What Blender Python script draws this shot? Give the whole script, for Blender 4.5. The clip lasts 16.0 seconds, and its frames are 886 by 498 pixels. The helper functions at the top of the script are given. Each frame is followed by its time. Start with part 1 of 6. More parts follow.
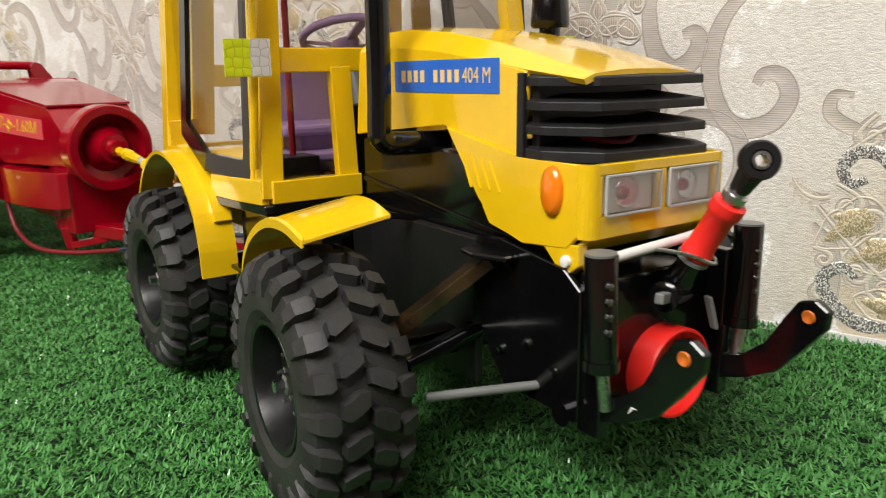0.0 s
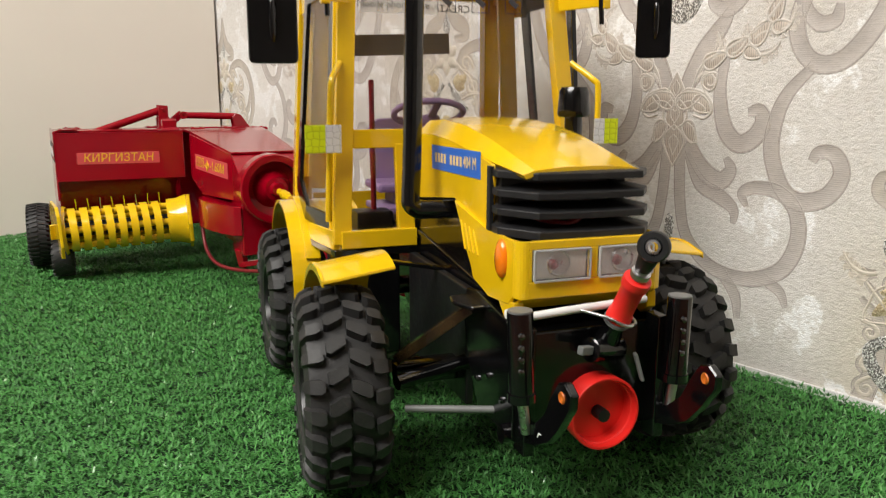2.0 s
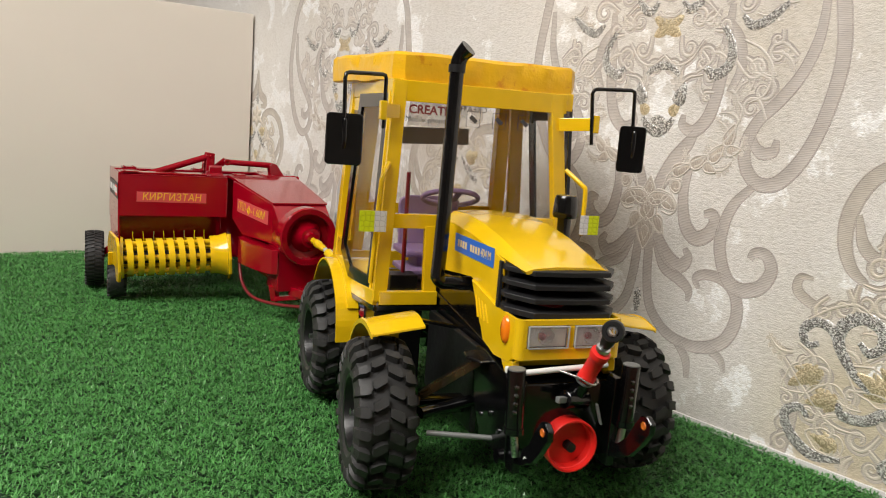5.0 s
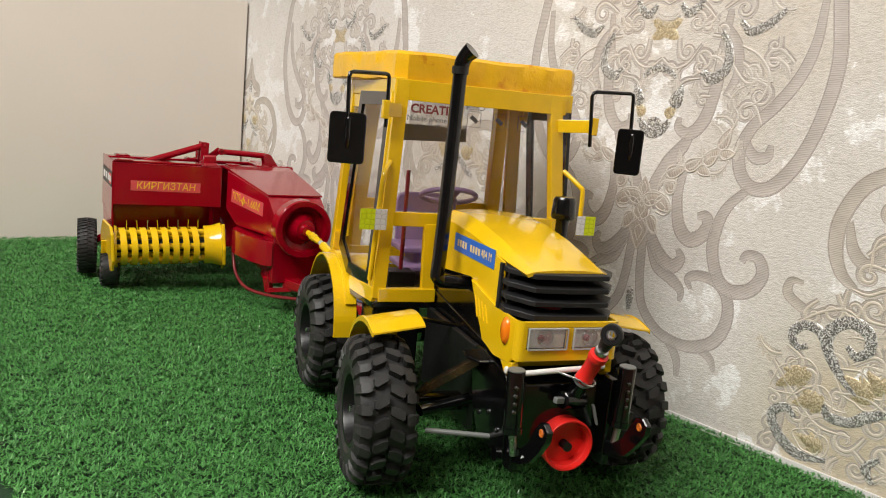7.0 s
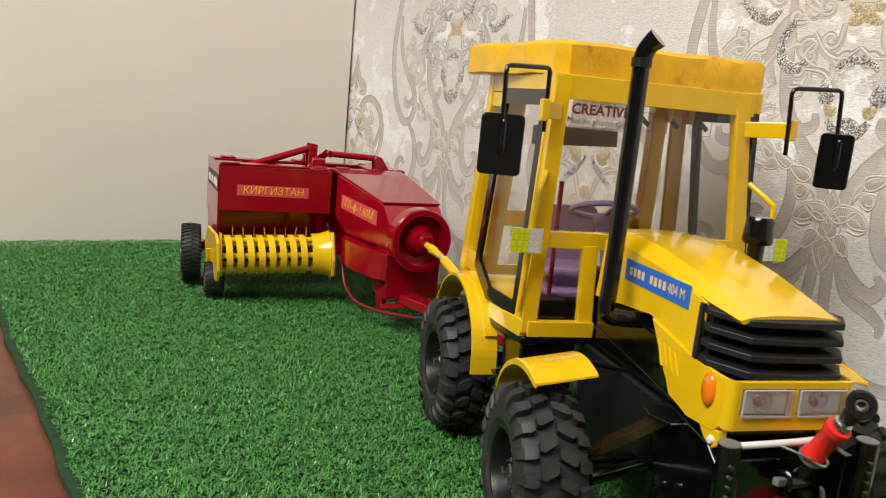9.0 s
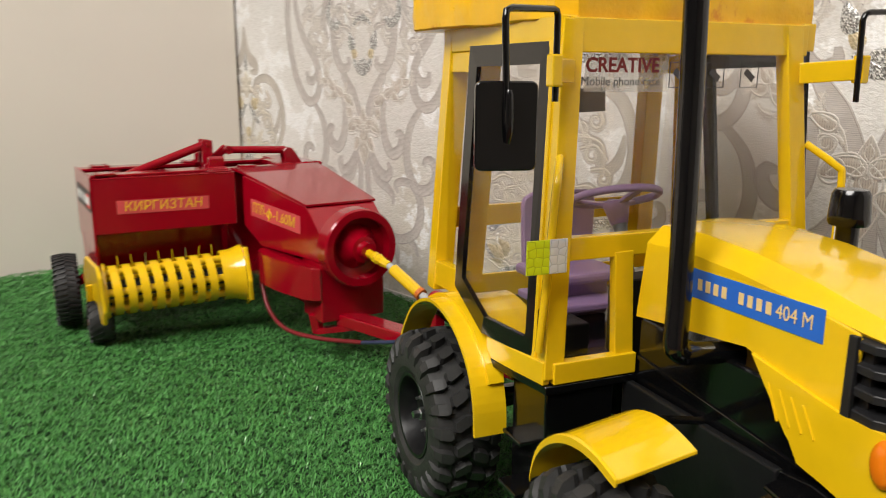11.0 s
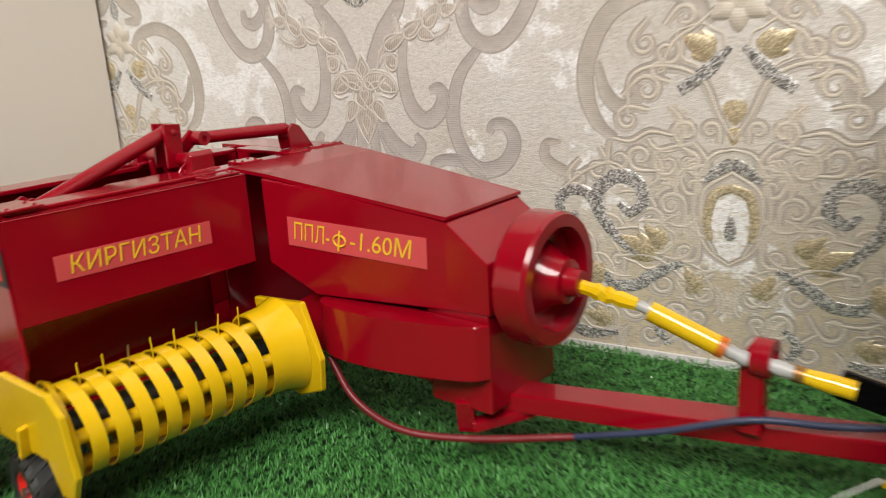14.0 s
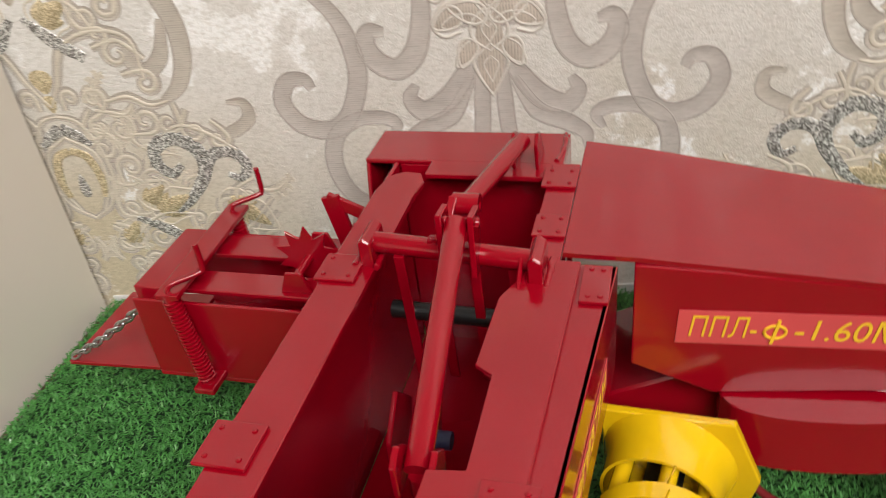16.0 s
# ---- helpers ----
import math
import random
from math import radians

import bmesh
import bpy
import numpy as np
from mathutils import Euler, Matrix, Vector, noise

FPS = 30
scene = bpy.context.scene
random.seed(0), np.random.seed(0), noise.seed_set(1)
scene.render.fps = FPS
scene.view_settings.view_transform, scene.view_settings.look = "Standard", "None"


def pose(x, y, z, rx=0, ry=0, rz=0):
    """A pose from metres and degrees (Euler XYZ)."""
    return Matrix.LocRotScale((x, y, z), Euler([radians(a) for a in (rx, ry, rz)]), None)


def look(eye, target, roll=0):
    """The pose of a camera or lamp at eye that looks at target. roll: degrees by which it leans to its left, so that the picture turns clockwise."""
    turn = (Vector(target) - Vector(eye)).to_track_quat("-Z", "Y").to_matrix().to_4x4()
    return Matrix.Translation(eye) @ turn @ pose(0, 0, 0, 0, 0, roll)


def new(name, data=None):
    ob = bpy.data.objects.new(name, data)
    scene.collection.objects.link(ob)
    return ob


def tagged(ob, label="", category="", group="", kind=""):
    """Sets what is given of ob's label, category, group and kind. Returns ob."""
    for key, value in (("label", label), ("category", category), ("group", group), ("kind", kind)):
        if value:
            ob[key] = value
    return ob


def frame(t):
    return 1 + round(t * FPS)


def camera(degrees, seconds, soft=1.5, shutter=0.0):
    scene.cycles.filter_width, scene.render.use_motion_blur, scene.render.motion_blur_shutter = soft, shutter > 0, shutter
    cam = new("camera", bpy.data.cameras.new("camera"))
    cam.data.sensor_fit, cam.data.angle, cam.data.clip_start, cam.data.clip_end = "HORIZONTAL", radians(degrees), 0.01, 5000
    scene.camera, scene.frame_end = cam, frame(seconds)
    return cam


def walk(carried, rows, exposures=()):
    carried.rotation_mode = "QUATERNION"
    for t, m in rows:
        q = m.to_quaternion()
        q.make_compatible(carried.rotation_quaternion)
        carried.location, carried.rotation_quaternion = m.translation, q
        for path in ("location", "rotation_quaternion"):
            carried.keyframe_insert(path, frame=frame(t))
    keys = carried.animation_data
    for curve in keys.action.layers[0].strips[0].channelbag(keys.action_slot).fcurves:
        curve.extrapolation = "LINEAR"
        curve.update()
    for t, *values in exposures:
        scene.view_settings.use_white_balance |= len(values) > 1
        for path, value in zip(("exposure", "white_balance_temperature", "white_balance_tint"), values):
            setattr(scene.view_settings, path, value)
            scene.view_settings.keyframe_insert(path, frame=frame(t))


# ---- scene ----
cam = camera(58.9, 16.0, soft=1.0, shutter=0.5)
PATH = [
    (0, (0.161, -0.16, 0.155), (1.737, 0.982, -0.307), -0.8),
    (0.5, (0.158, -0.207, 0.16), (1.626, 1.081, -0.271), -2.5),
    (1, (0.171, -0.242, 0.173), (1.515, 1.182, -0.231), -2.5),
    (1.5, (0.188, -0.254, 0.167), (1.428, 1.264, -0.229), -1.1),
    (2, (0.167, -0.277, 0.181), (1.384, 1.263, -0.204), -0.0),
    (2.5, (0.141, -0.288, 0.199), (1.366, 1.25, -0.167), 1.2),
    (3, (0.121, -0.3, 0.208), (1.361, 1.23, -0.137), 2.5),
    (3.5, (0.103, -0.314, 0.214), (1.354, 1.212, -0.112), 3.3),
    (4, (0.092, -0.327, 0.217), (1.348, 1.197, -0.1), 3.8),
    (4.5, (0.084, -0.343, 0.222), (1.333, 1.185, -0.1), 4.1),
    (5, (0.075, -0.358, 0.229), (1.323, 1.172, -0.088), 4.3),
    (5.2, (0.073, -0.365, 0.229), (1.327, 1.161, -0.083), 4.2),
    (7.3, (0.063, -0.349, 0.238), (1.339, 1.15, -0.115), 5.6),
    (7.5, (0.067, -0.338, 0.234), (1.322, 1.18, -0.116), 5.9),
    (8, (0.075, -0.311, 0.233), (1.271, 1.25, -0.134), 5.8),
    (8.5, (0.079, -0.28, 0.234), (1.211, 1.326, -0.138), 5.8),
    (8.7, (0.079, -0.271, 0.235), (1.189, 1.351, -0.137), 5.4),
    (10.8, (0.12, -0.136, 0.234), (1.371, 1.366, -0.193), 1.7),
    (11, (0.131, -0.117, 0.233), (1.435, 1.335, -0.203), 0.3),
    (11.5, (0.124, -0.055, 0.245), (1.581, 1.241, -0.199), -1.3),
    (12, (0.093, 0.012, 0.244), (1.601, 1.254, -0.187), -1.2),
    (12.5, (0.081, 0.083, 0.237), (1.604, 1.304, -0.197), -1.2),
    (13, (0.084, 0.138, 0.233), (1.628, 1.325, -0.221), -2.3),
    (13.5, (0.105, 0.179, 0.218), (1.717, 1.257, -0.269), -3.1),
    (14, (0.168, 0.249, 0.211), (1.822, 1.237, -0.327), -3.5),
    (14.5, (0.225, 0.371, 0.272), (1.887, 1.219, -0.448), -4.1),
    (15, (0.212, 0.48, 0.32), (1.887, 1.136, -0.555), -4.3),
    (15.5, (0.23, 0.534, 0.317), (1.875, 1.029, -0.707), -5.7),
    (16, (0.244, 0.57, 0.307), (1.881, 0.846, -0.809), -7.1),
]
EXPOSURES = [(0.0, 0.22), (1.5, 0.18), (2.5, 0.06), (3.5, 0.0), (12.5, 0.0), (16.0, 0.0)]
walk(cam, [(t, look(eye, target, roll)) for t, eye, target, roll in PATH], EXPOSURES)


# ---- light ----
world = bpy.data.worlds.new("room_air")
scene.world = world
world.use_nodes = True
world.node_tree.nodes["Background"].inputs[0].default_value = (1.0, 0.96, 0.90, 1)
world.node_tree.nodes["Background"].inputs[1].default_value = 0.012


def area_lamp(name, eye, target, size, watts, colour):
    data = bpy.data.lights.new(name, "AREA")
    data.shape, data.size, data.energy, data.color = "DISK", size, watts, colour
    ob = new(name, data)
    ob.matrix_world = look(eye, target)
    return ob


area_lamp("ceiling_lamp_light", (-0.64, 0.04, 1.68), (0.4, 0.25, 0.0), 1.6, 92, (1.0, 0.965, 0.915))

# ---- materials ----


def nodes_of(name):
    m = bpy.data.materials.new(name)
    m.use_nodes = True
    nt = m.node_tree
    return m, nt, nt.nodes["Principled BSDF"]


def link(nt, a, b):
    nt.links.new(a, b)


def noise_node(nt, scale, detail=4.0, rough=0.55, coords=None):
    n = nt.nodes.new("ShaderNodeTexNoise")
    n.inputs["Scale"].default_value, n.inputs["Detail"].default_value, n.inputs["Roughness"].default_value = scale, detail, rough
    if coords is None:
        coords = nt.nodes.new("ShaderNodeTexCoord").outputs["Object"]
    link(nt, coords, n.inputs["Vector"])
    return n


def ramp(nt, source, stops):
    r = nt.nodes.new("ShaderNodeValToRGB")
    el = r.color_ramp.elements
    while len(el) < len(stops):
        el.new(0.5)
    for e, (p, c) in zip(el, stops):
        e.position, e.color = p, (*c, 1)
    link(nt, source, r.inputs[0])
    return r


def bump(nt, height, strength, distance):
    b = nt.nodes.new("ShaderNodeBump")
    b.inputs["Strength"].default_value, b.inputs["Distance"].default_value = strength, distance
    link(nt, height, b.inputs["Height"])
    return b


def paint(name, colour, rough=0.3, metal=0.0, vary=0.15, grain=220.0, relief=0.0003, blotch=28.0, coat=0.0, strength=0.35):
    """A painted or moulded surface: blotches, fine grain, uneven gloss and relief."""
    m, nt, bsdf = nodes_of(name)
    big, small = noise_node(nt, blotch, 5), noise_node(nt, grain, 3)
    lo, hi = [max(0.0, c * (1 - vary)) for c in colour], [min(1.0, c * (1 + vary)) for c in colour]
    r = ramp(nt, big.outputs["Fac"], [(0.3, lo), (0.7, hi)])
    link(nt, r.outputs[0], bsdf.inputs["Base Color"])
    g = nt.nodes.new("ShaderNodeMapRange")
    g.inputs["To Min"].default_value, g.inputs["To Max"].default_value = rough * 0.75, min(1.0, rough * 1.3)
    link(nt, small.outputs["Fac"], g.inputs["Value"])
    link(nt, g.outputs[0], bsdf.inputs["Roughness"])
    bsdf.inputs["Metallic"].default_value = metal
    bsdf.inputs["Coat Weight"].default_value = coat
    bsdf.inputs["Coat Roughness"].default_value = 0.08
    mix = nt.nodes.new("ShaderNodeMath")
    mix.operation = "ADD"
    link(nt, big.outputs["Fac"], mix.inputs[0])
    link(nt, small.outputs["Fac"], mix.inputs[1])
    b = bump(nt, mix.outputs[0], strength, relief)
    link(nt, b.outputs[0], bsdf.inputs["Normal"])
    return m


YELLOW = paint("yellow_enamel", (0.80, 0.50, 0.006), 0.17, vary=0.08, coat=0.7, relief=0.0002)
def stained(m, colour, scale, start):
    """Adds small stains of another colour to a painted material."""
    nt = m.node_tree
    bsdf = nt.nodes["Principled BSDF"]
    source = bsdf.inputs["Base Color"].links[0].from_socket
    spots = ramp(nt, noise_node(nt, scale, 6, 0.65).outputs["Fac"], [(start, (0, 0, 0)), (start + 0.07, (0.75, 0.75, 0.75))])
    mix = nt.nodes.new("ShaderNodeMix")
    mix.data_type = "RGBA"
    mix.inputs["B"].default_value = (*colour, 1)
    link(nt, spots.outputs[0], mix.inputs["Factor"])
    link(nt, source, mix.inputs["A"])
    link(nt, mix.outputs["Result"], bsdf.inputs["Base Color"])
    return m


YELLOW_ROOF = stained(paint("yellow_brushed_enamel", (0.82, 0.455, 0.008), 0.30, vary=0.09, blotch=34, grain=150, relief=0.0009, coat=0.25, strength=0.6), (0.62, 0.20, 0.006), 55, 0.60)
RED = paint("red_enamel", (0.285, 0.0008, 0.0095), 0.17, vary=0.06, coat=0.35, relief=0.00015, strength=0.2)
RED_PLASTIC = paint("red_plastic", (0.75, 0.02, 0.015), 0.38, vary=0.06)
BLACK = paint("black_enamel", (0.003, 0.003, 0.0034), 0.15, vary=0.3, coat=0.3, relief=0.0002)
RIM_BLACK = paint("black_rim_plastic", (0.004, 0.004, 0.0045), 0.36, vary=0.3)
BLACK_DULL = paint("black_plastic", (0.006, 0.006, 0.0065), 0.42, vary=0.3)
SLAT = paint("black_sanded_plastic", (0.008, 0.008, 0.009), 0.5, vary=0.3, relief=0.0006)
RUBBER = paint("tyre_rubber", (0.021, 0.0205, 0.020), 0.55, vary=0.42, blotch=55, grain=900, relief=0.0004)
BROWNISH_BLACK = paint("brownish_black_enamel", (0.022, 0.013, 0.005), 0.2, vary=0.9, blotch=70, coat=0.4)
DARK_STEEL = paint("scuffed_dark_steel", (0.20, 0.205, 0.215), 0.25, metal=1.0, vary=0.3)
STEEL = paint("bright_steel", (0.55, 0.55, 0.56), 0.28, metal=1.0, vary=0.08)
GREY_PLASTIC = paint("frosted_grey_tube", (0.15, 0.155, 0.15), 0.4, vary=0.08)
LABEL_GREY = paint("grey_paper", (0.27, 0.265, 0.26), 0.6, vary=0.06)
PALE_FRAME = paint("pale_grey_lens_edge", (0.42, 0.42, 0.41), 0.4, vary=0.1)
PURPLE = paint("purple_plastic", (0.31, 0.20, 0.38), 0.38, vary=0.1)
RUST_ORANGE = paint("worn_orange_bush", (0.55, 0.13, 0.012), 0.45, vary=0.35, blotch=400)
ORANGE = paint("amber_lens", (0.85, 0.20, 0.005), 0.18, vary=0.1, coat=0.6)
BLUE_VINYL = paint("blue_vinyl", (0.02, 0.13, 0.55), 0.4, vary=0.05)
GOLD_INK = paint("gold_ink", (0.78, 0.56, 0.24), 0.4, vary=0.05)
YELLOW_INK = paint("yellow_ink", (0.85, 0.52, 0.03), 0.4, vary=0.05)
RED_VINYL = paint("light_red_vinyl", (0.62, 0.075, 0.08), 0.42, vary=0.07)
WHITE_INK = paint("white_ink", (0.75, 0.74, 0.72), 0.5, vary=0.04)
DARK_RED_INK = paint("dark_red_ink", (0.14, 0.008, 0.010), 0.5, vary=0.05)
GREY_INK = paint("grey_ink", (0.06, 0.055, 0.055), 0.5, vary=0.05)
WINE = paint("dark_red_plastic", (0.22, 0.006, 0.012), 0.3)
BLUE_HOSE = paint("blue_hose", (0.03, 0.038, 0.085), 0.4)
RUST = paint("rusty_brass", (0.30, 0.15, 0.045), 0.4, metal=0.6, vary=0.4, blotch=200)
DARK_HOSE = paint("dark_red_hose", (0.17, 0.010, 0.014), 0.4)
WOOD = paint("brown_lacquered_wood", (0.13, 0.035, 0.016), 0.35, vary=0.45, blotch=14, grain=120)
BEIGE = paint("beige_laminate", (0.76, 0.70, 0.62), 0.34, vary=0.03, blotch=3, grain=600, relief=0.00015)
ROOM = paint("plain_room_wall", (0.36, 0.33, 0.285), 0.8, vary=0.05, blotch=2)
CEILING = paint("white_ceiling", (0.50, 0.48, 0.455), 0.8, vary=0.03, blotch=2)
# far wall darkened in colour to stand for the shadowed space behind the panel
FAR_SHADE = paint("shadow_grey_far_wall", (0.16, 0.14, 0.12), 0.8, vary=0.05, blotch=2)


def glass(name, tint, rough=0.02):
    m, nt, bsdf = nodes_of(name)
    bsdf.inputs["Base Color"].default_value = (*tint, 1)
    bsdf.inputs["Transmission Weight"].default_value = 1.0
    bsdf.inputs["Roughness"].default_value = rough
    bsdf.inputs["IOR"].default_value = 1.3
    n = noise_node(nt, 40, 2)
    b = bump(nt, n.outputs["Fac"], 0.15, 0.0004)
    link(nt, b.outputs[0], bsdf.inputs["Normal"])
    return m


def frosted_print():
    m, nt, bsdf = nodes_of("frosted_white_print")
    bsdf.inputs["Base Color"].default_value = (0.88, 0.87, 0.86, 1)
    bsdf.inputs["Roughness"].default_value = 0.4
    mist = noise_node(nt, 90, 3)
    veil = ramp(nt, mist.outputs["Fac"], [(0.3, (0.22, 0.22, 0.22)), (0.7, (0.34, 0.34, 0.34))])
    link(nt, veil.outputs[0], bsdf.inputs["Alpha"])
    return m


FROSTED = frosted_print()


def clear_film():
    """Thin clear plastic film: see-through, with a sheen that grows at a slant."""
    m = bpy.data.materials.new("clear_film")
    m.use_nodes = True
    nt = m.node_tree
    nt.nodes.clear()
    end, mix = nt.nodes.new("ShaderNodeOutputMaterial"), nt.nodes.new("ShaderNodeMixShader")
    through_it, sheen, slant = nt.nodes.new("ShaderNodeBsdfTransparent"), nt.nodes.new("ShaderNodeBsdfGlossy"), nt.nodes.new("ShaderNodeLayerWeight")
    through_it.inputs["Color"].default_value = (0.975, 0.97, 0.965, 1)
    sheen.inputs["Roughness"].default_value = 0.09
    slant.inputs["Blend"].default_value = 0.5
    grow = nt.nodes.new("ShaderNodeMath")
    grow.operation = "POWER"
    grow.inputs[1].default_value = 4.0
    less = nt.nodes.new("ShaderNodeMapRange")
    less.inputs["To Min"].default_value, less.inputs["To Max"].default_value = 0.035, 0.45
    wave = bump(nt, noise_node(nt, 45, 2).outputs["Fac"], 0.2, 0.0004)
    link(nt, wave.outputs[0], sheen.inputs["Normal"])
    link(nt, slant.outputs["Facing"], grow.inputs[0])
    link(nt, grow.outputs[0], less.inputs["Value"])
    link(nt, less.outputs[0], mix.inputs[0])
    link(nt, through_it.outputs[0], mix.inputs[1])
    link(nt, sheen.outputs[0], mix.inputs[2])
    link(nt, mix.outputs[0], end.inputs["Surface"])
    return m


GLASS = clear_film()
LENS = glass("frosted_lens", (0.93, 0.93, 0.94), rough=0.16)
LENS.node_tree.nodes["Principled BSDF"].inputs["Transmission Weight"].default_value = 0.9


def reflective(name, colour):
    """Reflective tape with a honeycomb of bright cells."""
    m, nt, bsdf = nodes_of(name)
    v = nt.nodes.new("ShaderNodeTexVoronoi")
    v.feature = "DISTANCE_TO_EDGE"
    v.inputs["Scale"].default_value = 270
    v.inputs["Randomness"].default_value = 0.35
    tc = nt.nodes.new("ShaderNodeTexCoord")
    split, flat = nt.nodes.new("ShaderNodeSeparateXYZ"), nt.nodes.new("ShaderNodeCombineXYZ")
    v.voronoi_dimensions = "2D"
    link(nt, tc.outputs["Object"], split.inputs[0])
    link(nt, split.outputs["X"], flat.inputs["X"])
    link(nt, split.outputs["Z"], flat.inputs["Y"])
    link(nt, flat.outputs[0], v.inputs["Vector"])
    r = ramp(nt, v.outputs["Distance"], [(0.02, [c * 0.72 for c in colour]), (0.09, colour)])
    link(nt, r.outputs[0], bsdf.inputs["Base Color"])
    bsdf.inputs["Metallic"].default_value, bsdf.inputs["Roughness"].default_value = 0.35, 0.35
    b = bump(nt, v.outputs["Distance"], 0.6, 0.0005)
    link(nt, b.outputs[0], bsdf.inputs["Normal"])
    return m


TAPE_GREEN = reflective("yellow_green_reflective_tape", (0.72, 0.84, 0.015))
TAPE_SILVER = reflective("silver_reflective_tape", (0.78, 0.78, 0.80))


def wallpaper_ground():
    m, nt, bsdf = nodes_of("cream_pearl_wallpaper")
    tc = nt.nodes.new("ShaderNodeTexCoord").outputs["Object"]
    patch, mottle = noise_node(nt, 19, 6, 0.62, tc), noise_node(nt, 4.0, 4, 0.5, tc)

    def stretched(across, up, detail):
        m2 = nt.nodes.new("ShaderNodeMapping")
        m2.inputs["Scale"].default_value = (1.0, across, up)
        link(nt, tc, m2.inputs["Vector"])
        return noise_node(nt, 1.0, detail, 0.6, m2.outputs[0])

    grain, crumb = stretched(260, 620, 4), noise_node(nt, 1300, 2, 0.5, tc)
    brush = stretched(330, 520, 4)
    base = ramp(nt, mottle.outputs["Fac"], [(0.28, (0.62, 0.565, 0.48)), (0.42, (0.70, 0.665, 0.62)), (0.60, (0.765, 0.74, 0.705))])
    # pearl patches are glossy print; their gleam is also painted in as near-white
    pearl = ramp(nt, patch.outputs["Fac"], [(0.560, (0, 0, 0)), (0.595, (1, 1, 1))])
    broken = nt.nodes.new("ShaderNodeMath")
    broken.operation = "MULTIPLY"
    flake = ramp(nt, brush.outputs["Fac"], [(0.38, (0.25, 0.25, 0.25)), (0.52, (1, 1, 1))])
    link(nt, pearl.outputs[0], broken.inputs[0])
    link(nt, flake.outputs[0], broken.inputs[1])
    mix = nt.nodes.new("ShaderNodeMix")
    mix.data_type = "RGBA"
    mix.inputs["B"].default_value = (0.96, 0.955, 0.945, 1)
    link(nt, broken.outputs[0], mix.inputs["Factor"])
    # a printed golden wash at the foot of every second ornament
    sep = nt.nodes.new("ShaderNodeSeparateXYZ")
    link(nt, tc, sep.inputs[0])

    def calc(op, a, b=0.0):
        n = nt.nodes.new("ShaderNodeMath")
        n.operation = op
        for k, v in enumerate((a, b)):
            if isinstance(v, float):
                n.inputs[k].default_value = v
            else:
                link(nt, v, n.inputs[k])
        return n.outputs[0]

    across = calc("COSINE", calc("MULTIPLY", calc("SUBTRACT", sep.outputs["Y"], 0.335), 2 * math.pi / 0.53))
    foot = nt.nodes.new("ShaderNodeMapRange")
    foot.inputs["From Min"].default_value, foot.inputs["From Max"].default_value = 0.15, 0.03
    link(nt, sep.outputs["Z"], foot.inputs["Value"])
    wash = calc("MULTIPLY", calc("MULTIPLY", foot.outputs[0], calc("MAXIMUM", calc("ADD", across, 0.35), 0.0)), calc("MULTIPLY", mottle.outputs["Fac"], 1.9))
    tan = nt.nodes.new("ShaderNodeMix")
    tan.data_type = "RGBA"
    tan.inputs["B"].default_value = (0.58, 0.49, 0.33, 1)
    link(nt, calc("MINIMUM", wash, 0.8), tan.inputs["Factor"])
    link(nt, base.outputs[0], tan.inputs["A"])
    link(nt, tan.outputs["Result"], mix.inputs["A"])
    # grain hollows darkened and crests lightened in colour, as painted relief shading
    pit_shade = ramp(nt, grain.outputs["Fac"], [(0.36, (0.88, 0.87, 0.85)), (0.50, (1.0, 1.0, 1.0)), (0.66, (1.06, 1.06, 1.06))])
    # paper colour with that shading multiplied in, no wear
    worn = nt.nodes.new("ShaderNodeMix")
    worn.data_type, worn.blend_type = "RGBA", "MULTIPLY"
    worn.inputs["Factor"].default_value = 1.0
    link(nt, mix.outputs["Result"], worn.inputs["A"])
    link(nt, pit_shade.outputs[0], worn.inputs["B"])
    link(nt, worn.outputs["Result"], bsdf.inputs["Base Color"])
    rough = nt.nodes.new("ShaderNodeMapRange")
    rough.inputs["To Min"].default_value, rough.inputs["To Max"].default_value = 0.46, 0.22
    link(nt, broken.outputs[0], rough.inputs["Value"])
    link(nt, rough.outputs[0], bsdf.inputs["Roughness"])
    add = nt.nodes.new("ShaderNodeMath")
    add.operation = "ADD"
    link(nt, grain.outputs["Fac"], add.inputs[0])
    link(nt, crumb.outputs["Fac"], add.inputs[1])
    b = bump(nt, add.outputs[0], 0.65, 0.0009)
    link(nt, b.outputs[0], bsdf.inputs["Normal"])
    return m


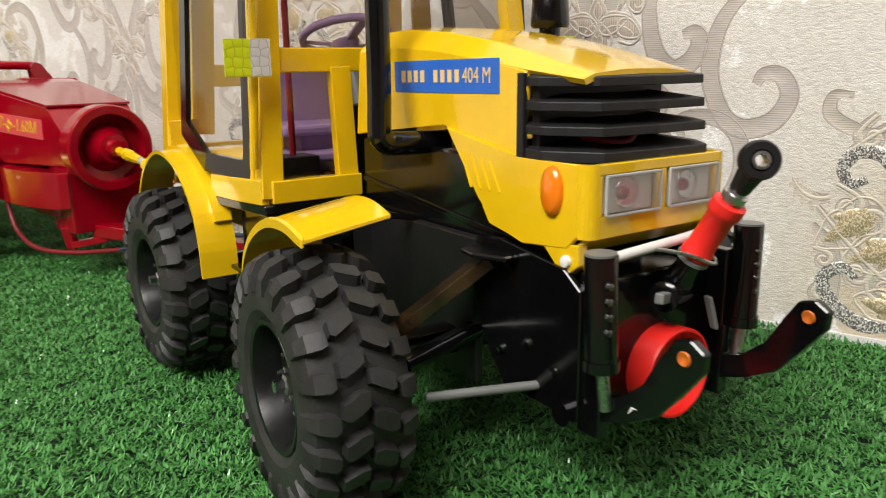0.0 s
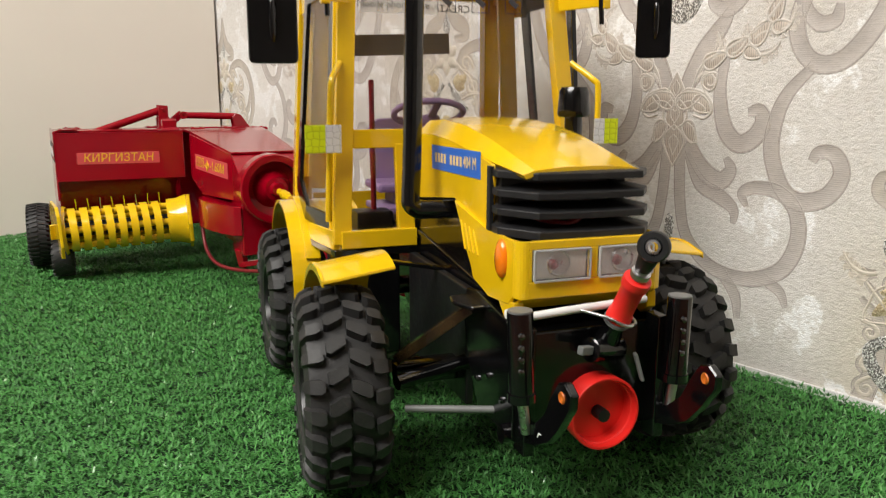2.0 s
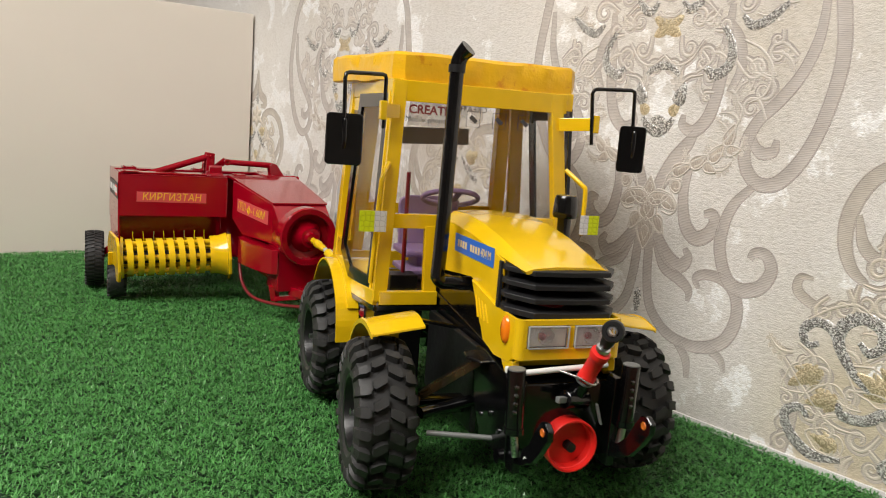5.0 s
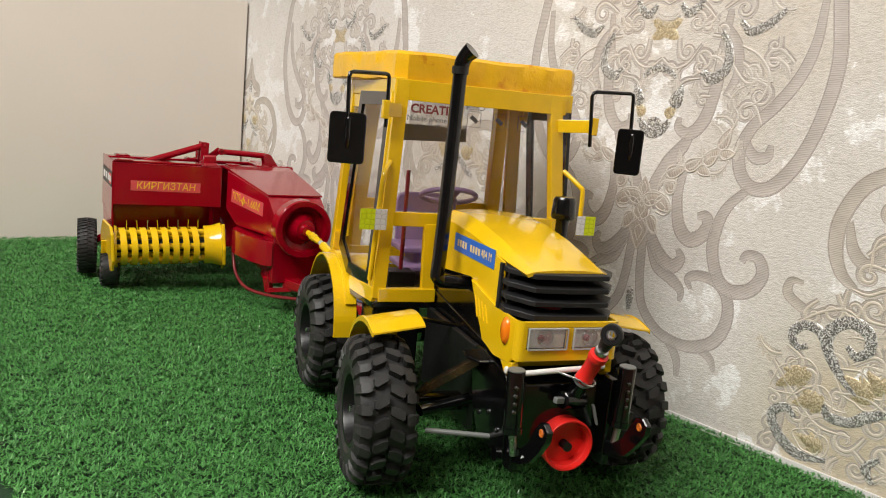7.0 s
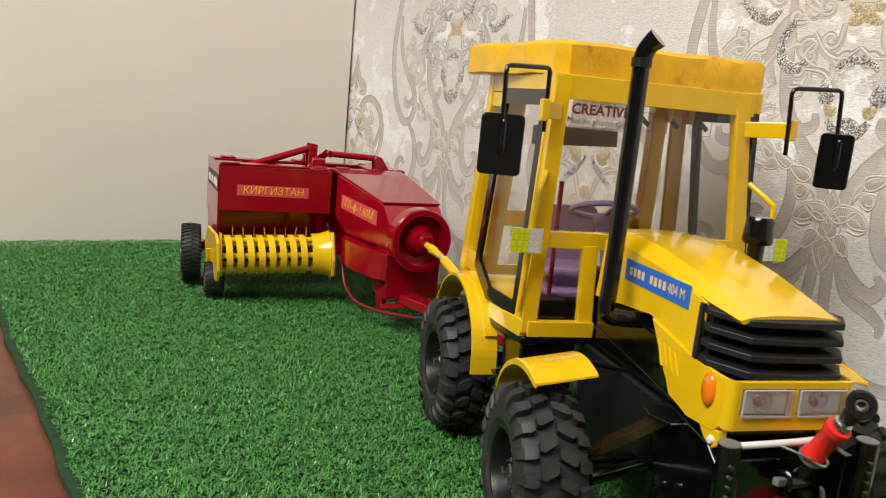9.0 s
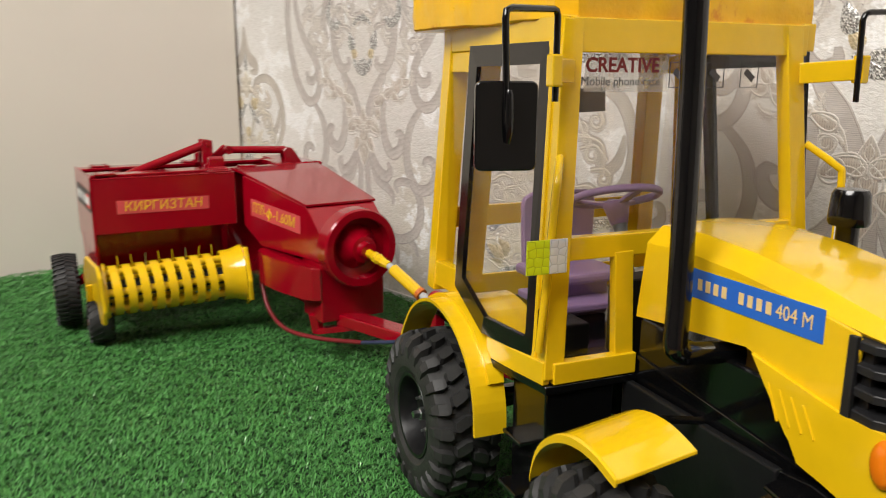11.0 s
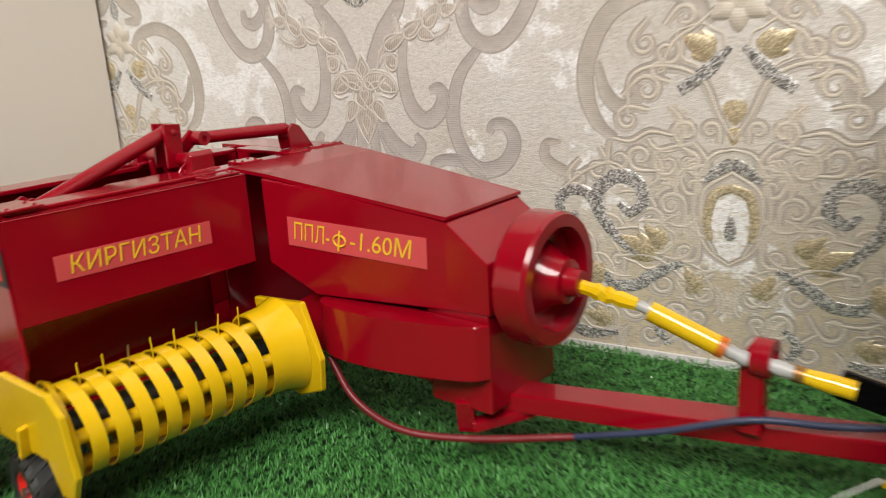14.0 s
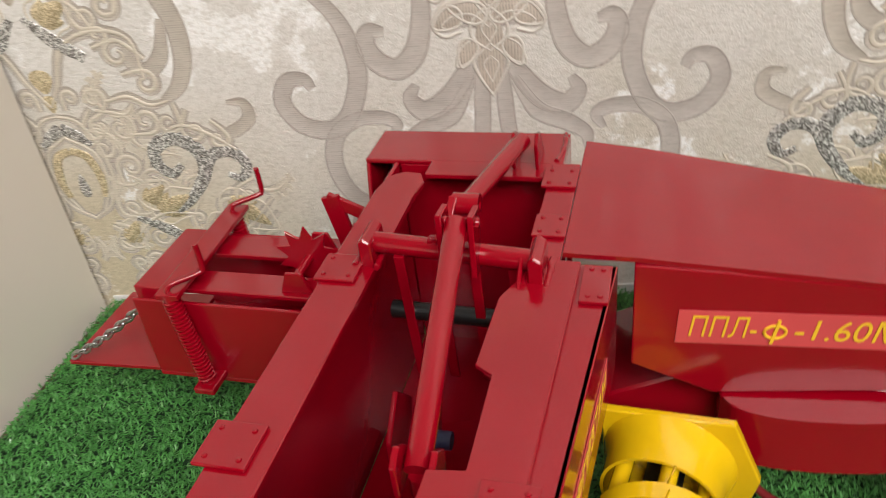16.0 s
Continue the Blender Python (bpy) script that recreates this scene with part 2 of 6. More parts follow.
def ribbed(name, colour, lines=4800.0, vary=0.08, groove_shade=0.72, along="Z"):
    """Embossed vinyl with fine ribs."""
    m, nt, bsdf = nodes_of(name)
    tc = nt.nodes.new("ShaderNodeTexCoord").outputs["Object"]
    w = nt.nodes.new("ShaderNodeTexWave")
    w.bands_direction = along
    w.inputs["Scale"].default_value, w.inputs["Distortion"].default_value = lines / 20, 2.2
    w.inputs["Detail"].default_value, w.inputs["Detail Scale"].default_value = 2.0, 0.35
    link(nt, tc, w.inputs["Vector"])
    n = noise_node(nt, 60, 4, 0.6, tc)
    r = ramp(nt, n.outputs["Fac"], [(0.3, [c * (1 - vary) for c in colour]), (0.7, [c * (1 + vary) for c in colour])])
    # groove_shade is painted into the colour, along the wave that bumps the ribs
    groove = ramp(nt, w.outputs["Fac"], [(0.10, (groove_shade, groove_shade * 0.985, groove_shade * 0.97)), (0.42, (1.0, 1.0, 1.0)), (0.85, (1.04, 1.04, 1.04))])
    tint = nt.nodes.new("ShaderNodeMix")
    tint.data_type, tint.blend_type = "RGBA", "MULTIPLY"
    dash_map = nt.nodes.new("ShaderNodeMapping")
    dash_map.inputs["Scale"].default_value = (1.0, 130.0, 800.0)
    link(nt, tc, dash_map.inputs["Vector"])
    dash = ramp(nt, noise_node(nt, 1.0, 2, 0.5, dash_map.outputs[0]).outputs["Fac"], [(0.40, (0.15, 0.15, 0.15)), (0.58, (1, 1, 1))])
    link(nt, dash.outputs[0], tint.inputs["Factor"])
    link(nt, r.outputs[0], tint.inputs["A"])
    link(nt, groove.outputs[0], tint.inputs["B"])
    link(nt, tint.outputs["Result"], bsdf.inputs["Base Color"])
    bsdf.inputs["Roughness"].default_value = 0.42
    b = bump(nt, w.outputs["Fac"], 0.3, 0.00025)
    link(nt, b.outputs[0], bsdf.inputs["Normal"])
    return m


def glitter(name, dark, bright):
    """Loose glitter: bright and dark flakes, each tilted its own way."""
    m, nt, bsdf = nodes_of(name)
    v = nt.nodes.new("ShaderNodeTexVoronoi")
    v.inputs["Scale"].default_value = 1200
    link(nt, nt.nodes.new("ShaderNodeTexCoord").outputs["Object"], v.inputs["Vector"])
    sep = nt.nodes.new("ShaderNodeSeparateColor")
    link(nt, v.outputs["Color"], sep.inputs[0])
    r = ramp(nt, sep.outputs[0], [(0.30, dark), (0.85, bright)])
    link(nt, r.outputs[0], bsdf.inputs["Base Color"])
    bsdf.inputs["Metallic"].default_value, bsdf.inputs["Roughness"].default_value = 0.3, 0.35
    b = bump(nt, sep.outputs[1], 1.0, 0.0005)
    link(nt, b.outputs[0], bsdf.inputs["Normal"])
    return m


PAPER = wallpaper_ground()
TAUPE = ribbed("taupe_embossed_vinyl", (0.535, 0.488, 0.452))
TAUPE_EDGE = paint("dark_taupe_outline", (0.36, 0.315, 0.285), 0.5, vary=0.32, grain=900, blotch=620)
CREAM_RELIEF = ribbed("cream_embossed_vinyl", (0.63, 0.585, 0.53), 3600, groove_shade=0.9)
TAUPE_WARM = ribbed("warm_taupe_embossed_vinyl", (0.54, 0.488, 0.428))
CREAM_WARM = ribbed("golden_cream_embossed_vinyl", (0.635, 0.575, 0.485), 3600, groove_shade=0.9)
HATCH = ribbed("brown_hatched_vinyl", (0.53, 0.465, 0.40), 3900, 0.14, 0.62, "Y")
SILVER_GLITTER = glitter("silver_glitter", (0.17, 0.16, 0.145), (1.0, 0.985, 0.95))
GOLD_GLITTER = glitter("pale_gold_glitter", (0.46, 0.37, 0.22), (0.90, 0.78, 0.54))


def turf_blade():
    m, nt, bsdf = nodes_of("green_turf_fibre")
    geo = nt.nodes.new("ShaderNodeNewGeometry")
    r = ramp(nt, geo.outputs["Random Per Island"], [(0.0, (0.040, 0.165, 0.032)), (0.5, (0.066, 0.262, 0.050)), (0.95, (0.100, 0.340, 0.078)), (1.0, (0.26, 0.50, 0.22))])
    wear = noise_node(nt, 60, 6, 0.72)
    shade = ramp(nt, wear.outputs["Fac"], [(0.3, (0.62, 0.68, 0.62)), (0.7, (1.2, 1.15, 1.15))])
    mix = nt.nodes.new("ShaderNodeMix")
    mix.data_type, mix.blend_type = "RGBA", "MULTIPLY"
    mix.inputs["Factor"].default_value = 1.0
    link(nt, r.outputs[0], mix.inputs["A"])
    link(nt, shade.outputs[0], mix.inputs["B"])
    link(nt, mix.outputs["Result"], bsdf.inputs["Base Color"])
    gloss = ramp(nt, geo.outputs["Random Per Island"], [(0.93, (0.62, 0.62, 0.62)), (0.95, (0.09, 0.09, 0.09))])
    link(nt, gloss.outputs[0], bsdf.inputs["Roughness"])
    bsdf.inputs["Specular IOR Level"].default_value = 0.5
    return m


TURF_FIBRE = turf_blade()
TURF_MAT = paint("turf_backing", (0.006, 0.036, 0.008), 0.8, vary=0.4, blotch=120, grain=900, relief=0.002)

# ---- building helpers ----


def part(name, bm, material, parent=None, label="", m=None, smooth=None):
    """Links a bmesh, or a mesh, as one object under a thing or a part."""
    if isinstance(bm, bmesh.types.BMesh):
        me = bpy.data.meshes.new(name)
        bmesh.ops.recalc_face_normals(bm, faces=bm.faces)
        bm.to_mesh(me)
        bm.free()
    else:
        me = bm
    if material is not None and not me.materials:
        me.materials.append(material)
    if smooth is not None and len(me.polygons):
        me.shade_smooth()
        me.set_sharp_from_angle(angle=radians(smooth))
    ob = new(name, me)
    if parent is not None:
        ob.parent = parent
    if m is not None:
        ob.matrix_basis = m
    if label:
        ob["label"] = label
    return ob


def thing(name, m, label, category, group="", kind=""):
    ob = new(name)
    ob.empty_display_size = 0.02
    ob.matrix_basis = m
    return tagged(ob, label, category, group, kind)


def box(x0, x1, y0, y1, z0, z1, bevel=0.0006, bm=None):
    own = bmesh.new()
    bmesh.ops.create_cube(own, size=1.0)
    for v in own.verts:
        v.co = Vector(((x0 + x1) / 2 + v.co.x * (x1 - x0), (y0 + y1) / 2 + v.co.y * (y1 - y0), (z0 + z1) / 2 + v.co.z * (z1 - z0)))
    if bevel:
        bmesh.ops.bevel(own, geom=own.edges[:], offset=bevel, segments=2, affect="EDGES", profile=0.5)
    return merged(bm, own)


def merged(bm, own):
    if bm is None:
        return own
    me = bpy.data.meshes.new("scrap")
    own.to_mesh(me)
    own.free()
    bm.from_mesh(me)
    bpy.data.meshes.remove(me)
    return bm


def bar(a, b, w, h, bevel=0.0005, up=(0, 0, 1), bm=None):
    """A square bar from a to b, w wide and h high."""
    a, b = Vector(a), Vector(b)
    d = (b - a).normalized()
    side = d.cross(Vector(up))
    if side.length < 1e-4:
        side = d.cross(Vector((1, 0, 0)))
    side.normalize()
    top = side.cross(d)
    own = bmesh.new()
    rings = []
    for p in (a, b):
        rings.append([own.verts.new(p + side * sx * w / 2 + top * sz * h / 2) for sx, sz in ((-1, -1), (1, -1), (1, 1), (-1, 1))])
    own.faces.new(rings[0][::-1])
    own.faces.new(rings[1])
    for i in range(4):
        own.faces.new((rings[0][i], rings[0][(i + 1) % 4], rings[1][(i + 1) % 4], rings[1][i]))
    if bevel:
        bmesh.ops.bevel(own, geom=own.edges[:], offset=bevel, segments=2, affect="EDGES", profile=0.5)
    return merged(bm, own)


def plate(points, axis, lo, hi, bevel=0.0004, bm=None):
    """A flat plate: the outline in the two other axes, from lo to hi along axis."""
    own = bmesh.new()
    order = {"x": lambda u, v, w: (w, u, v), "y": lambda u, v, w: (u, w, v), "z": lambda u, v, w: (u, v, w)}[axis]
    loops = [[own.verts.new(order(u, v, w)) for u, v in points] for w in (lo, hi)]
    own.faces.new(loops[0][::-1])
    own.faces.new(loops[1])
    n = len(points)
    for i in range(n):
        own.faces.new((loops[0][i], loops[0][(i + 1) % n], loops[1][(i + 1) % n], loops[1][i]))
    if bevel:
        bmesh.ops.bevel(own, geom=own.edges[:], offset=bevel, segments=1, affect="EDGES", profile=0.5)
    return merged(bm, own)


def spline(points, steps=8):
    """A smooth line through points."""
    p = [Vector(q) for q in points]
    if len(p) < 3:
        return p
    p = [p[0] * 2 - p[1], *p, p[-1] * 2 - p[-2]]
    out = []
    for i in range(1, len(p) - 2):
        for k in range(steps):
            t = k / steps
            a, b, c, d = p[i - 1:i + 3]
            out.append(0.5 * ((2 * b) + (c - a) * t + (2 * a - 5 * b + 4 * c - d) * t * t + (3 * b - a - 3 * c + d) * t ** 3))
    return [*out, p[-2]]


def tube(points, r, sides=10, bm=None, closed=False, caps=True):
    """A round bar along points; r is one radius or one for each point."""
    own = bmesh.new()
    pts = [Vector(q) for q in points]
    n = len(pts)
    rs = r if isinstance(r, (list, tuple)) else [r] * n
    prev, rings = None, []
    for i, p in enumerate(pts):
        if closed:
            d = pts[(i + 1) % n] - pts[i - 1]
        else:
            d = pts[min(i + 1, n - 1)] - pts[max(i - 1, 0)]
        d.normalize()
        if prev is None:
            prev = d.orthogonal().normalized()
        prev = (prev - d * prev.dot(d)).normalized()
        other = d.cross(prev)
        rings.append([own.verts.new(p + (prev * math.cos(a) + other * math.sin(a)) * rs[i]) for a in (2 * math.pi * k / sides for k in range(sides))])
    for i in range(n if closed else n - 1):
        a, b = rings[i], rings[(i + 1) % n]
        for k in range(sides):
            own.faces.new((a[k], a[(k + 1) % sides], b[(k + 1) % sides], b[k]))
    if caps and not closed:
        own.faces.new(rings[0][::-1])
        own.faces.new(rings[-1])
    return merged(bm, own)


def lathe(profile, axis="x", sides=32, at=(0, 0, 0), bm=None, closed=False):
    """Turns a profile of (along, radius) round an axis."""
    own = bmesh.new()
    rings = []
    for u, r in profile:
        ring = []
        for k in range(sides):
            a = 2 * math.pi * k / sides
            c, s = r * math.cos(a), r * math.sin(a)
            co = {"x": (u, c, s), "y": (c, u, s), "z": (c, s, u)}[axis]
            ring.append(own.verts.new(Vector(co) + Vector(at)))
        rings.append(ring)
    m = len(rings)
    for i in range(m if closed else m - 1):
        a, b = rings[i], rings[(i + 1) % m]
        for k in range(sides):
            own.faces.new((a[k], a[(k + 1) % sides], b[(k + 1) % sides], b[k]))
    if not closed:
        for ring in (rings[0], rings[-1]):
            own.faces.new(ring)
    return merged(bm, own)


def letters(name, body, size, material, parent, m, squeeze=1.0, label="", shear=0.0, bold=0.0):
    """Writing as a thin mesh, centred at the origin of m."""
    cu = bpy.data.curves.new(name, "FONT")
    cu.body, cu.size, cu.align_x, cu.align_y, cu.extrude = body, size, "CENTER", "CENTER", 0.00008
    cu.resolution_u, cu.shear, cu.offset = 3, shear, bold
    ob = bpy.data.objects.new(name, cu)
    scene.collection.objects.link(ob)
    me = bpy.data.meshes.new_from_object(ob.evaluated_get(bpy.context.evaluated_depsgraph_get()))
    bpy.data.objects.remove(ob)
    me.transform(Matrix.Diagonal((squeeze, 1, 1, 1)))
    me.materials.clear()
    return part(name, me, material, parent, label, m)


def flat_sign(width, height, thick=0.0003, corner=0.0004):
    return box(-width / 2, width / 2, -height / 2, height / 2, -thick, 0, corner * 0.3)


def facing(origin, right, up):
    """A pose whose x runs along right and whose y runs along up."""
    r, u = Vector(right).normalized(), Vector(up)
    u = (u - r * u.dot(r)).normalized()
    n = r.cross(u)
    m = Matrix((r, u, n)).transposed().to_4x4()
    return Matrix.Translation(origin) @ m

# ---- the setting ----
WALL_X, CORNER_Y = 0.655, 0.882
TURF_X0, TURF_Y0 = 0.1540, -0.30


def panel_y(x):
    """The beige panel's face, which stands a little askew to the wallpapered wall."""
    return CORNER_Y + (0.65 - x) * 0.085


tagged(part("trim_edge", box(WALL_X - 0.0022, WALL_X - 0.0002, -0.75, 0.876, -0.0120, -0.0035, 0.0003), WHITE_INK), "thin white edge at the foot of the wallpaper", "trim", kind="structure")
wall_papered = tagged(part("wall_papered", box(WALL_X, WALL_X + 0.12, -2.2, 2.4, -0.8, 1.75, 0), PAPER), "cream damask wallpaper with taupe scrolls and silver glitter", "wall", kind="structure")
tagged(part("wall_panel", plate([(0.651, panel_y(0.651)), (0.651, panel_y(0.651) + 0.016), (-1.0, panel_y(-1.0) + 0.016), (-1.0, panel_y(-1.0))], "z", -0.013, 0.381, 0.0008), BEIGE),
       "smooth beige laminated panel closing the end of the table", "panel", kind="structure")
tagged(part("wall_far", box(-2.4, WALL_X, 2.3, 2.4, -0.8, 1.75, 0), FAR_SHADE), "wall far behind the beige panel, painted dark grey as shadow", "wall", kind="structure")
tagged(part("trim_white", box(WALL_X - 0.045, WALL_X - 0.002, 1.35, 1.42, -0.8, 1.7, 0.002), CEILING), "white upright trim behind the beige panel", "trim", kind="structure")
tagged(part("wall_west", box(-2.5, -2.4, -2.2, 2.4, -0.8, 1.75, 0), ROOM), "plain warm white room wall", "wall", kind="structure")
tagged(part("wall_south", box(-2.5, WALL_X, -2.3, -2.2, -0.8, 1.75, 0), ROOM), "plain warm white room wall", "wall", kind="structure")
tagged(part("ceiling", box(-2.5, WALL_X + 0.1, -2.3, 2.4, 1.75, 1.85, 0), CEILING), "plain white ceiling", "ceiling", kind="structure")
tagged(part("floor", box(-2.5, WALL_X + 0.1, -2.3, 2.4, -0.85, -0.8, 0), WOOD), "brown wooden floor below the table", "floor", kind="structure")

table = thing("display_table", pose(0, 0, 0), "reddish brown lacquered wooden table under the turf", "table")
part("tabletop", box(0.02, 0.652, -0.75, 0.876, -0.040, -0.0125, 0.003), WOOD, table)
for lx in (0.06, 0.61):
    for ly in (-0.70, 0.84):
        part("leg", box(lx - 0.025, lx + 0.025, ly - 0.025, ly + 0.025, -0.8, -0.040, 0.002), WOOD, table)

# artificial turf: a backing mat and its loose fibres


def ragged_edge(y):
    return TURF_X0 - 0.025 * y + 0.0012 * math.sin(y * 23) + 0.0010 * math.sin(y * 71 + 1)


turf = thing("artificial_turf", pose(0, 0, 0), "green artificial grass mat laid on the brown table", "artificial turf", kind="structure")
edge = [(ragged_edge(y), y) for y in [TURF_Y0 + i * 0.02 for i in range(59)]]
rim = [*edge, (0.30, panel_y(0.3) - 0.009), (0.648, panel_y(0.648) - 0.008), (0.648, TURF_Y0)]
part("turf_mat", plate(rim, "z", -0.0124, -0.0072, 0), TURF_MAT, turf)


def fibres(count, seed):
    rng = np.random.default_rng(seed)
    x = rng.uniform(TURF_X0 - 0.030, 0.650, count)
    y = rng.uniform(TURF_Y0, 0.925, count)
    # stitched tufts, a few fibres from each hole
    x = np.round(x / 0.0036) * 0.0036 + rng.normal(0, 0.0007, count)
    y = np.round(y / 0.0036) * 0.0036 + rng.normal(0, 0.0007, count)
    keep = (x > TURF_X0 - 0.025 * y + 0.0012 * np.sin(y * 23) + 0.0010 * np.sin(y * 71 + 1) + 0.005) & (y < CORNER_Y + (0.65 - x) * 0.085 - 0.008) & (x < 0.6475)
    x, y = x[keep], y[keep]
    n = len(x)
    size = rng.uniform(0.0024, 0.0048, n)
    wide = rng.uniform(0.00028, 0.00060, n)
    turn = rng.uniform(0, 2 * np.pi, n)
    lean = rng.uniform(1.4, 4.0, n)
    curl = rng.uniform(-0.5, 0.8, n)
    d = np.stack([np.cos(turn), np.sin(turn)], 1)
    s = np.stack([-np.sin(turn), np.cos(turn)], 1)
    # matted clumps a few millimetres across
    cell = 0.0042
    grid = rng.uniform(0, 1, (130, 310)) ** 1.6
    gx, gy = (x - 0.13) / cell, (y + 0.31) / cell
    ix, iy = gx.astype(int), gy.astype(int)
    fx, fy = gx - ix, gy - iy
    clump = (grid[ix, iy] * (1 - fx) + grid[ix + 1, iy] * fx) * (1 - fy) + (grid[ix, iy + 1] * (1 - fx) + grid[ix + 1, iy + 1] * fx) * fy
    base = np.stack([x, y, -0.0026 - 0.0030 * clump - rng.uniform(0, 0.0016, n)], 1)
    verts = np.zeros((n, 7, 3))
    pos, angle = base.copy(), lean * 0.4
    for k in range(4):
        w = wide * (1.0, 0.95, 0.7, 0.0)[k]
        off = np.concatenate([s * w[:, None], np.zeros((n, 1))], 1)
        if k < 3:
            verts[:, 2 * k], verts[:, 2 * k + 1] = pos - off, pos + off
        else:
            verts[:, 6] = pos
        step = size / 3
        pos = pos + np.concatenate([d * (np.sin(angle) * step)[:, None], (np.cos(angle) * step)[:, None]], 1)
        angle = angle + curl * 0.55
    idx = (np.arange(n) * 7)[:, None]
    tris = np.concatenate([idx + np.array(f) for f in ((0, 1, 3), (0, 3, 2), (2, 3, 5), (2, 5, 4), (4, 5, 6))], 1).reshape(-1)
    me = bpy.data.meshes.new("fibres")
    me.vertices.add(n * 7)
    me.vertices.foreach_set("co", verts.reshape(-1))
    me.loops.add(len(tris))
    me.loops.foreach_set("vertex_index", tris.astype(np.int32))
    me.polygons.add(len(tris) // 3)
    me.polygons.foreach_set("loop_start", np.arange(0, len(tris), 3, dtype=np.int32))
    me.update(calc_edges=True)
    me.validate()
    return me


tagged(part("fibres", fibres(420000, 3), TURF_FIBRE, turf), kind="stuff")

# ---- model tractor ----
tractor = thing("model_tractor", pose(0.454, 0.055, 0, 0, 0, -19.5), "handmade yellow model tractor with black chassis on turf", "model tractor")


def tyre_mesh(radius, width, lugs, lug_h, inner):
    """A tyre about the x axis with chunky staggered tread blocks."""
    r, w = radius - lug_h, width / 2
    bm = lathe([(-w * 0.80, inner), (-w * 0.97, inner + (r - inner) * 0.25), (-w * 1.0, inner + (r - inner) * 0.62), (-w * 0.90, r - 0.002), (-w * 0.55, r), (0, r + 0.0006),
                (w * 0.55, r), (w * 0.90, r - 0.002), (w * 1.0, inner + (r - inner) * 0.62), (w * 0.97, inner + (r - inner) * 0.25), (w * 0.80, inner), (0, inner - 0.001)], "x", 48, closed=True)
    pitch = 2 * math.pi / lugs

    def surface(u, lift):
        """Across the tread (0 at the middle, 1 at the shoulder, more down the side wall), with a lift above the carcass."""
        if u < 0.72:
            return u * w, r + lift - 0.0016 * u * u
        q = min(1.0, (u - 0.72) / 0.62)
        a = q * radians(82)
        return w * 0.72 + (w * 0.30 + lift * 0.35) * math.sin(a), r - 0.0008 - 0.0105 * (1 - math.cos(a)) + lift * math.cos(a) * 0.95

    rng = random.Random(4)
    for side in (-1, 1):
        for k in range(lugs):
            a = pitch * (k + (0.5 if side > 0 else 0))
            for row in range(2):
                if row == 0:
                    cols = [(0.03, -0.48, -0.10), (0.20, -0.46, 0.04), (0.40, -0.32, 0.17), (0.49, -0.26, 0.12)]
                else:
                    cols = [(0.57, 0.02, 0.36), (0.68, -0.05, 0.43), (0.94, -0.08, 0.40), (1.14, -0.06, 0.35), (1.30, 0.0, 0.28)]
                low, high = [], []
                for u, v0, v1 in cols:
                    for ring, lift, grow in ((low, -0.0012, 0.04), (high, lug_h * (1.0 if u < 1.2 else 0.35), -0.02)):
                        x, rr = surface(max(u, -0.02), lift)
                        pair = []
                        for v in (v0 - grow, v1 + grow):
                            ang = a + (v + rng.uniform(-0.012, 0.012)) * pitch
                            pair.append(bm.verts.new((side * x, rr * math.cos(ang), rr * math.sin(ang))))
                        ring.append(pair)
                n = len(cols)
                for i in range(n - 1):
                    bm.faces.new((high[i][0], high[i][1], high[i + 1][1], high[i + 1][0]))
                    for e in (0, 1):
                        bm.faces.new((low[i][e], low[i + 1][e], high[i + 1][e], high[i][e]))
                for i in (0, n - 1):
                    bm.faces.new((low[i][0], low[i][1], high[i][1], high[i][0]))
    return bm


def tractor_wheel(x, y, z, side):
    """A wheel whose outer face looks to side (-1 or 1 along x)."""
    hub = part("wheel", lathe([(-0.004, 0.0001), (-0.004, 0.012), (0.010, 0.012), (0.010, 0.0001)], "x", 20), BLACK, tractor, m=pose(x, y, z, random.uniform(0, 360), 0, (0 if side < 0 else 180) - (4 if y < 0 else 0)), smooth=40)
    part("tyre", TYRE, RUBBER, hub, "black chunky off-road tyre")
    part("rim", RIM, RIM_BLACK, hub, "glossy black deep-dish rim")
    for k in range(6):
        a = 2 * math.pi * k / 6
        part("nut", NUT, STEEL, hub, m=Matrix.Translation((-0.0075, 0.0105 * math.cos(a), 0.0105 * math.sin(a))))
    part("axle_nut", AXLE_NUT, STEEL, hub, "bright steel hub nut", m=Matrix.Translation((-0.009, 0, 0)))
    return hub


def as_mesh(name, bm, material, smooth=None):
    me = bpy.data.meshes.new(name)
    bmesh.ops.recalc_face_normals(bm, faces=bm.faces)
    bm.to_mesh(me)
    bm.free()
    me.materials.append(material)
    if smooth is not None:
        me.shade_smooth()
        me.set_sharp_from_angle(angle=radians(smooth))
    return me


TYRE = as_mesh("tyre", tyre_mesh(0.0478, 0.037, 22, 0.0048, 0.0226), RUBBER, 24)
RIM = as_mesh("rim", lathe([(0.015, 0.0238), (-0.0140, 0.0238), (-0.0158, 0.0246), (-0.0168, 0.0240), (-0.0165, 0.0222), (-0.0135, 0.0212), (-0.0060, 0.0200), (-0.0030, 0.0165), (-0.0050, 0.0130), (-0.0050, 0.0070), (-0.003, 0.0060), (0.012, 0.006)], "x", 40), RIM_BLACK, 35)
NUT = as_mesh("nut", lathe([(0.003, 0.0016), (-0.001, 0.0016), (-0.0013, 0.0009), (-0.0035, 0.0009)], "x", 6), STEEL)
AXLE_NUT = as_mesh("axle_nut", lathe([(0.004, 0.004), (-0.003, 0.004), (-0.0035, 0.0024), (-0.007, 0.0024)], "x", 6), STEEL)
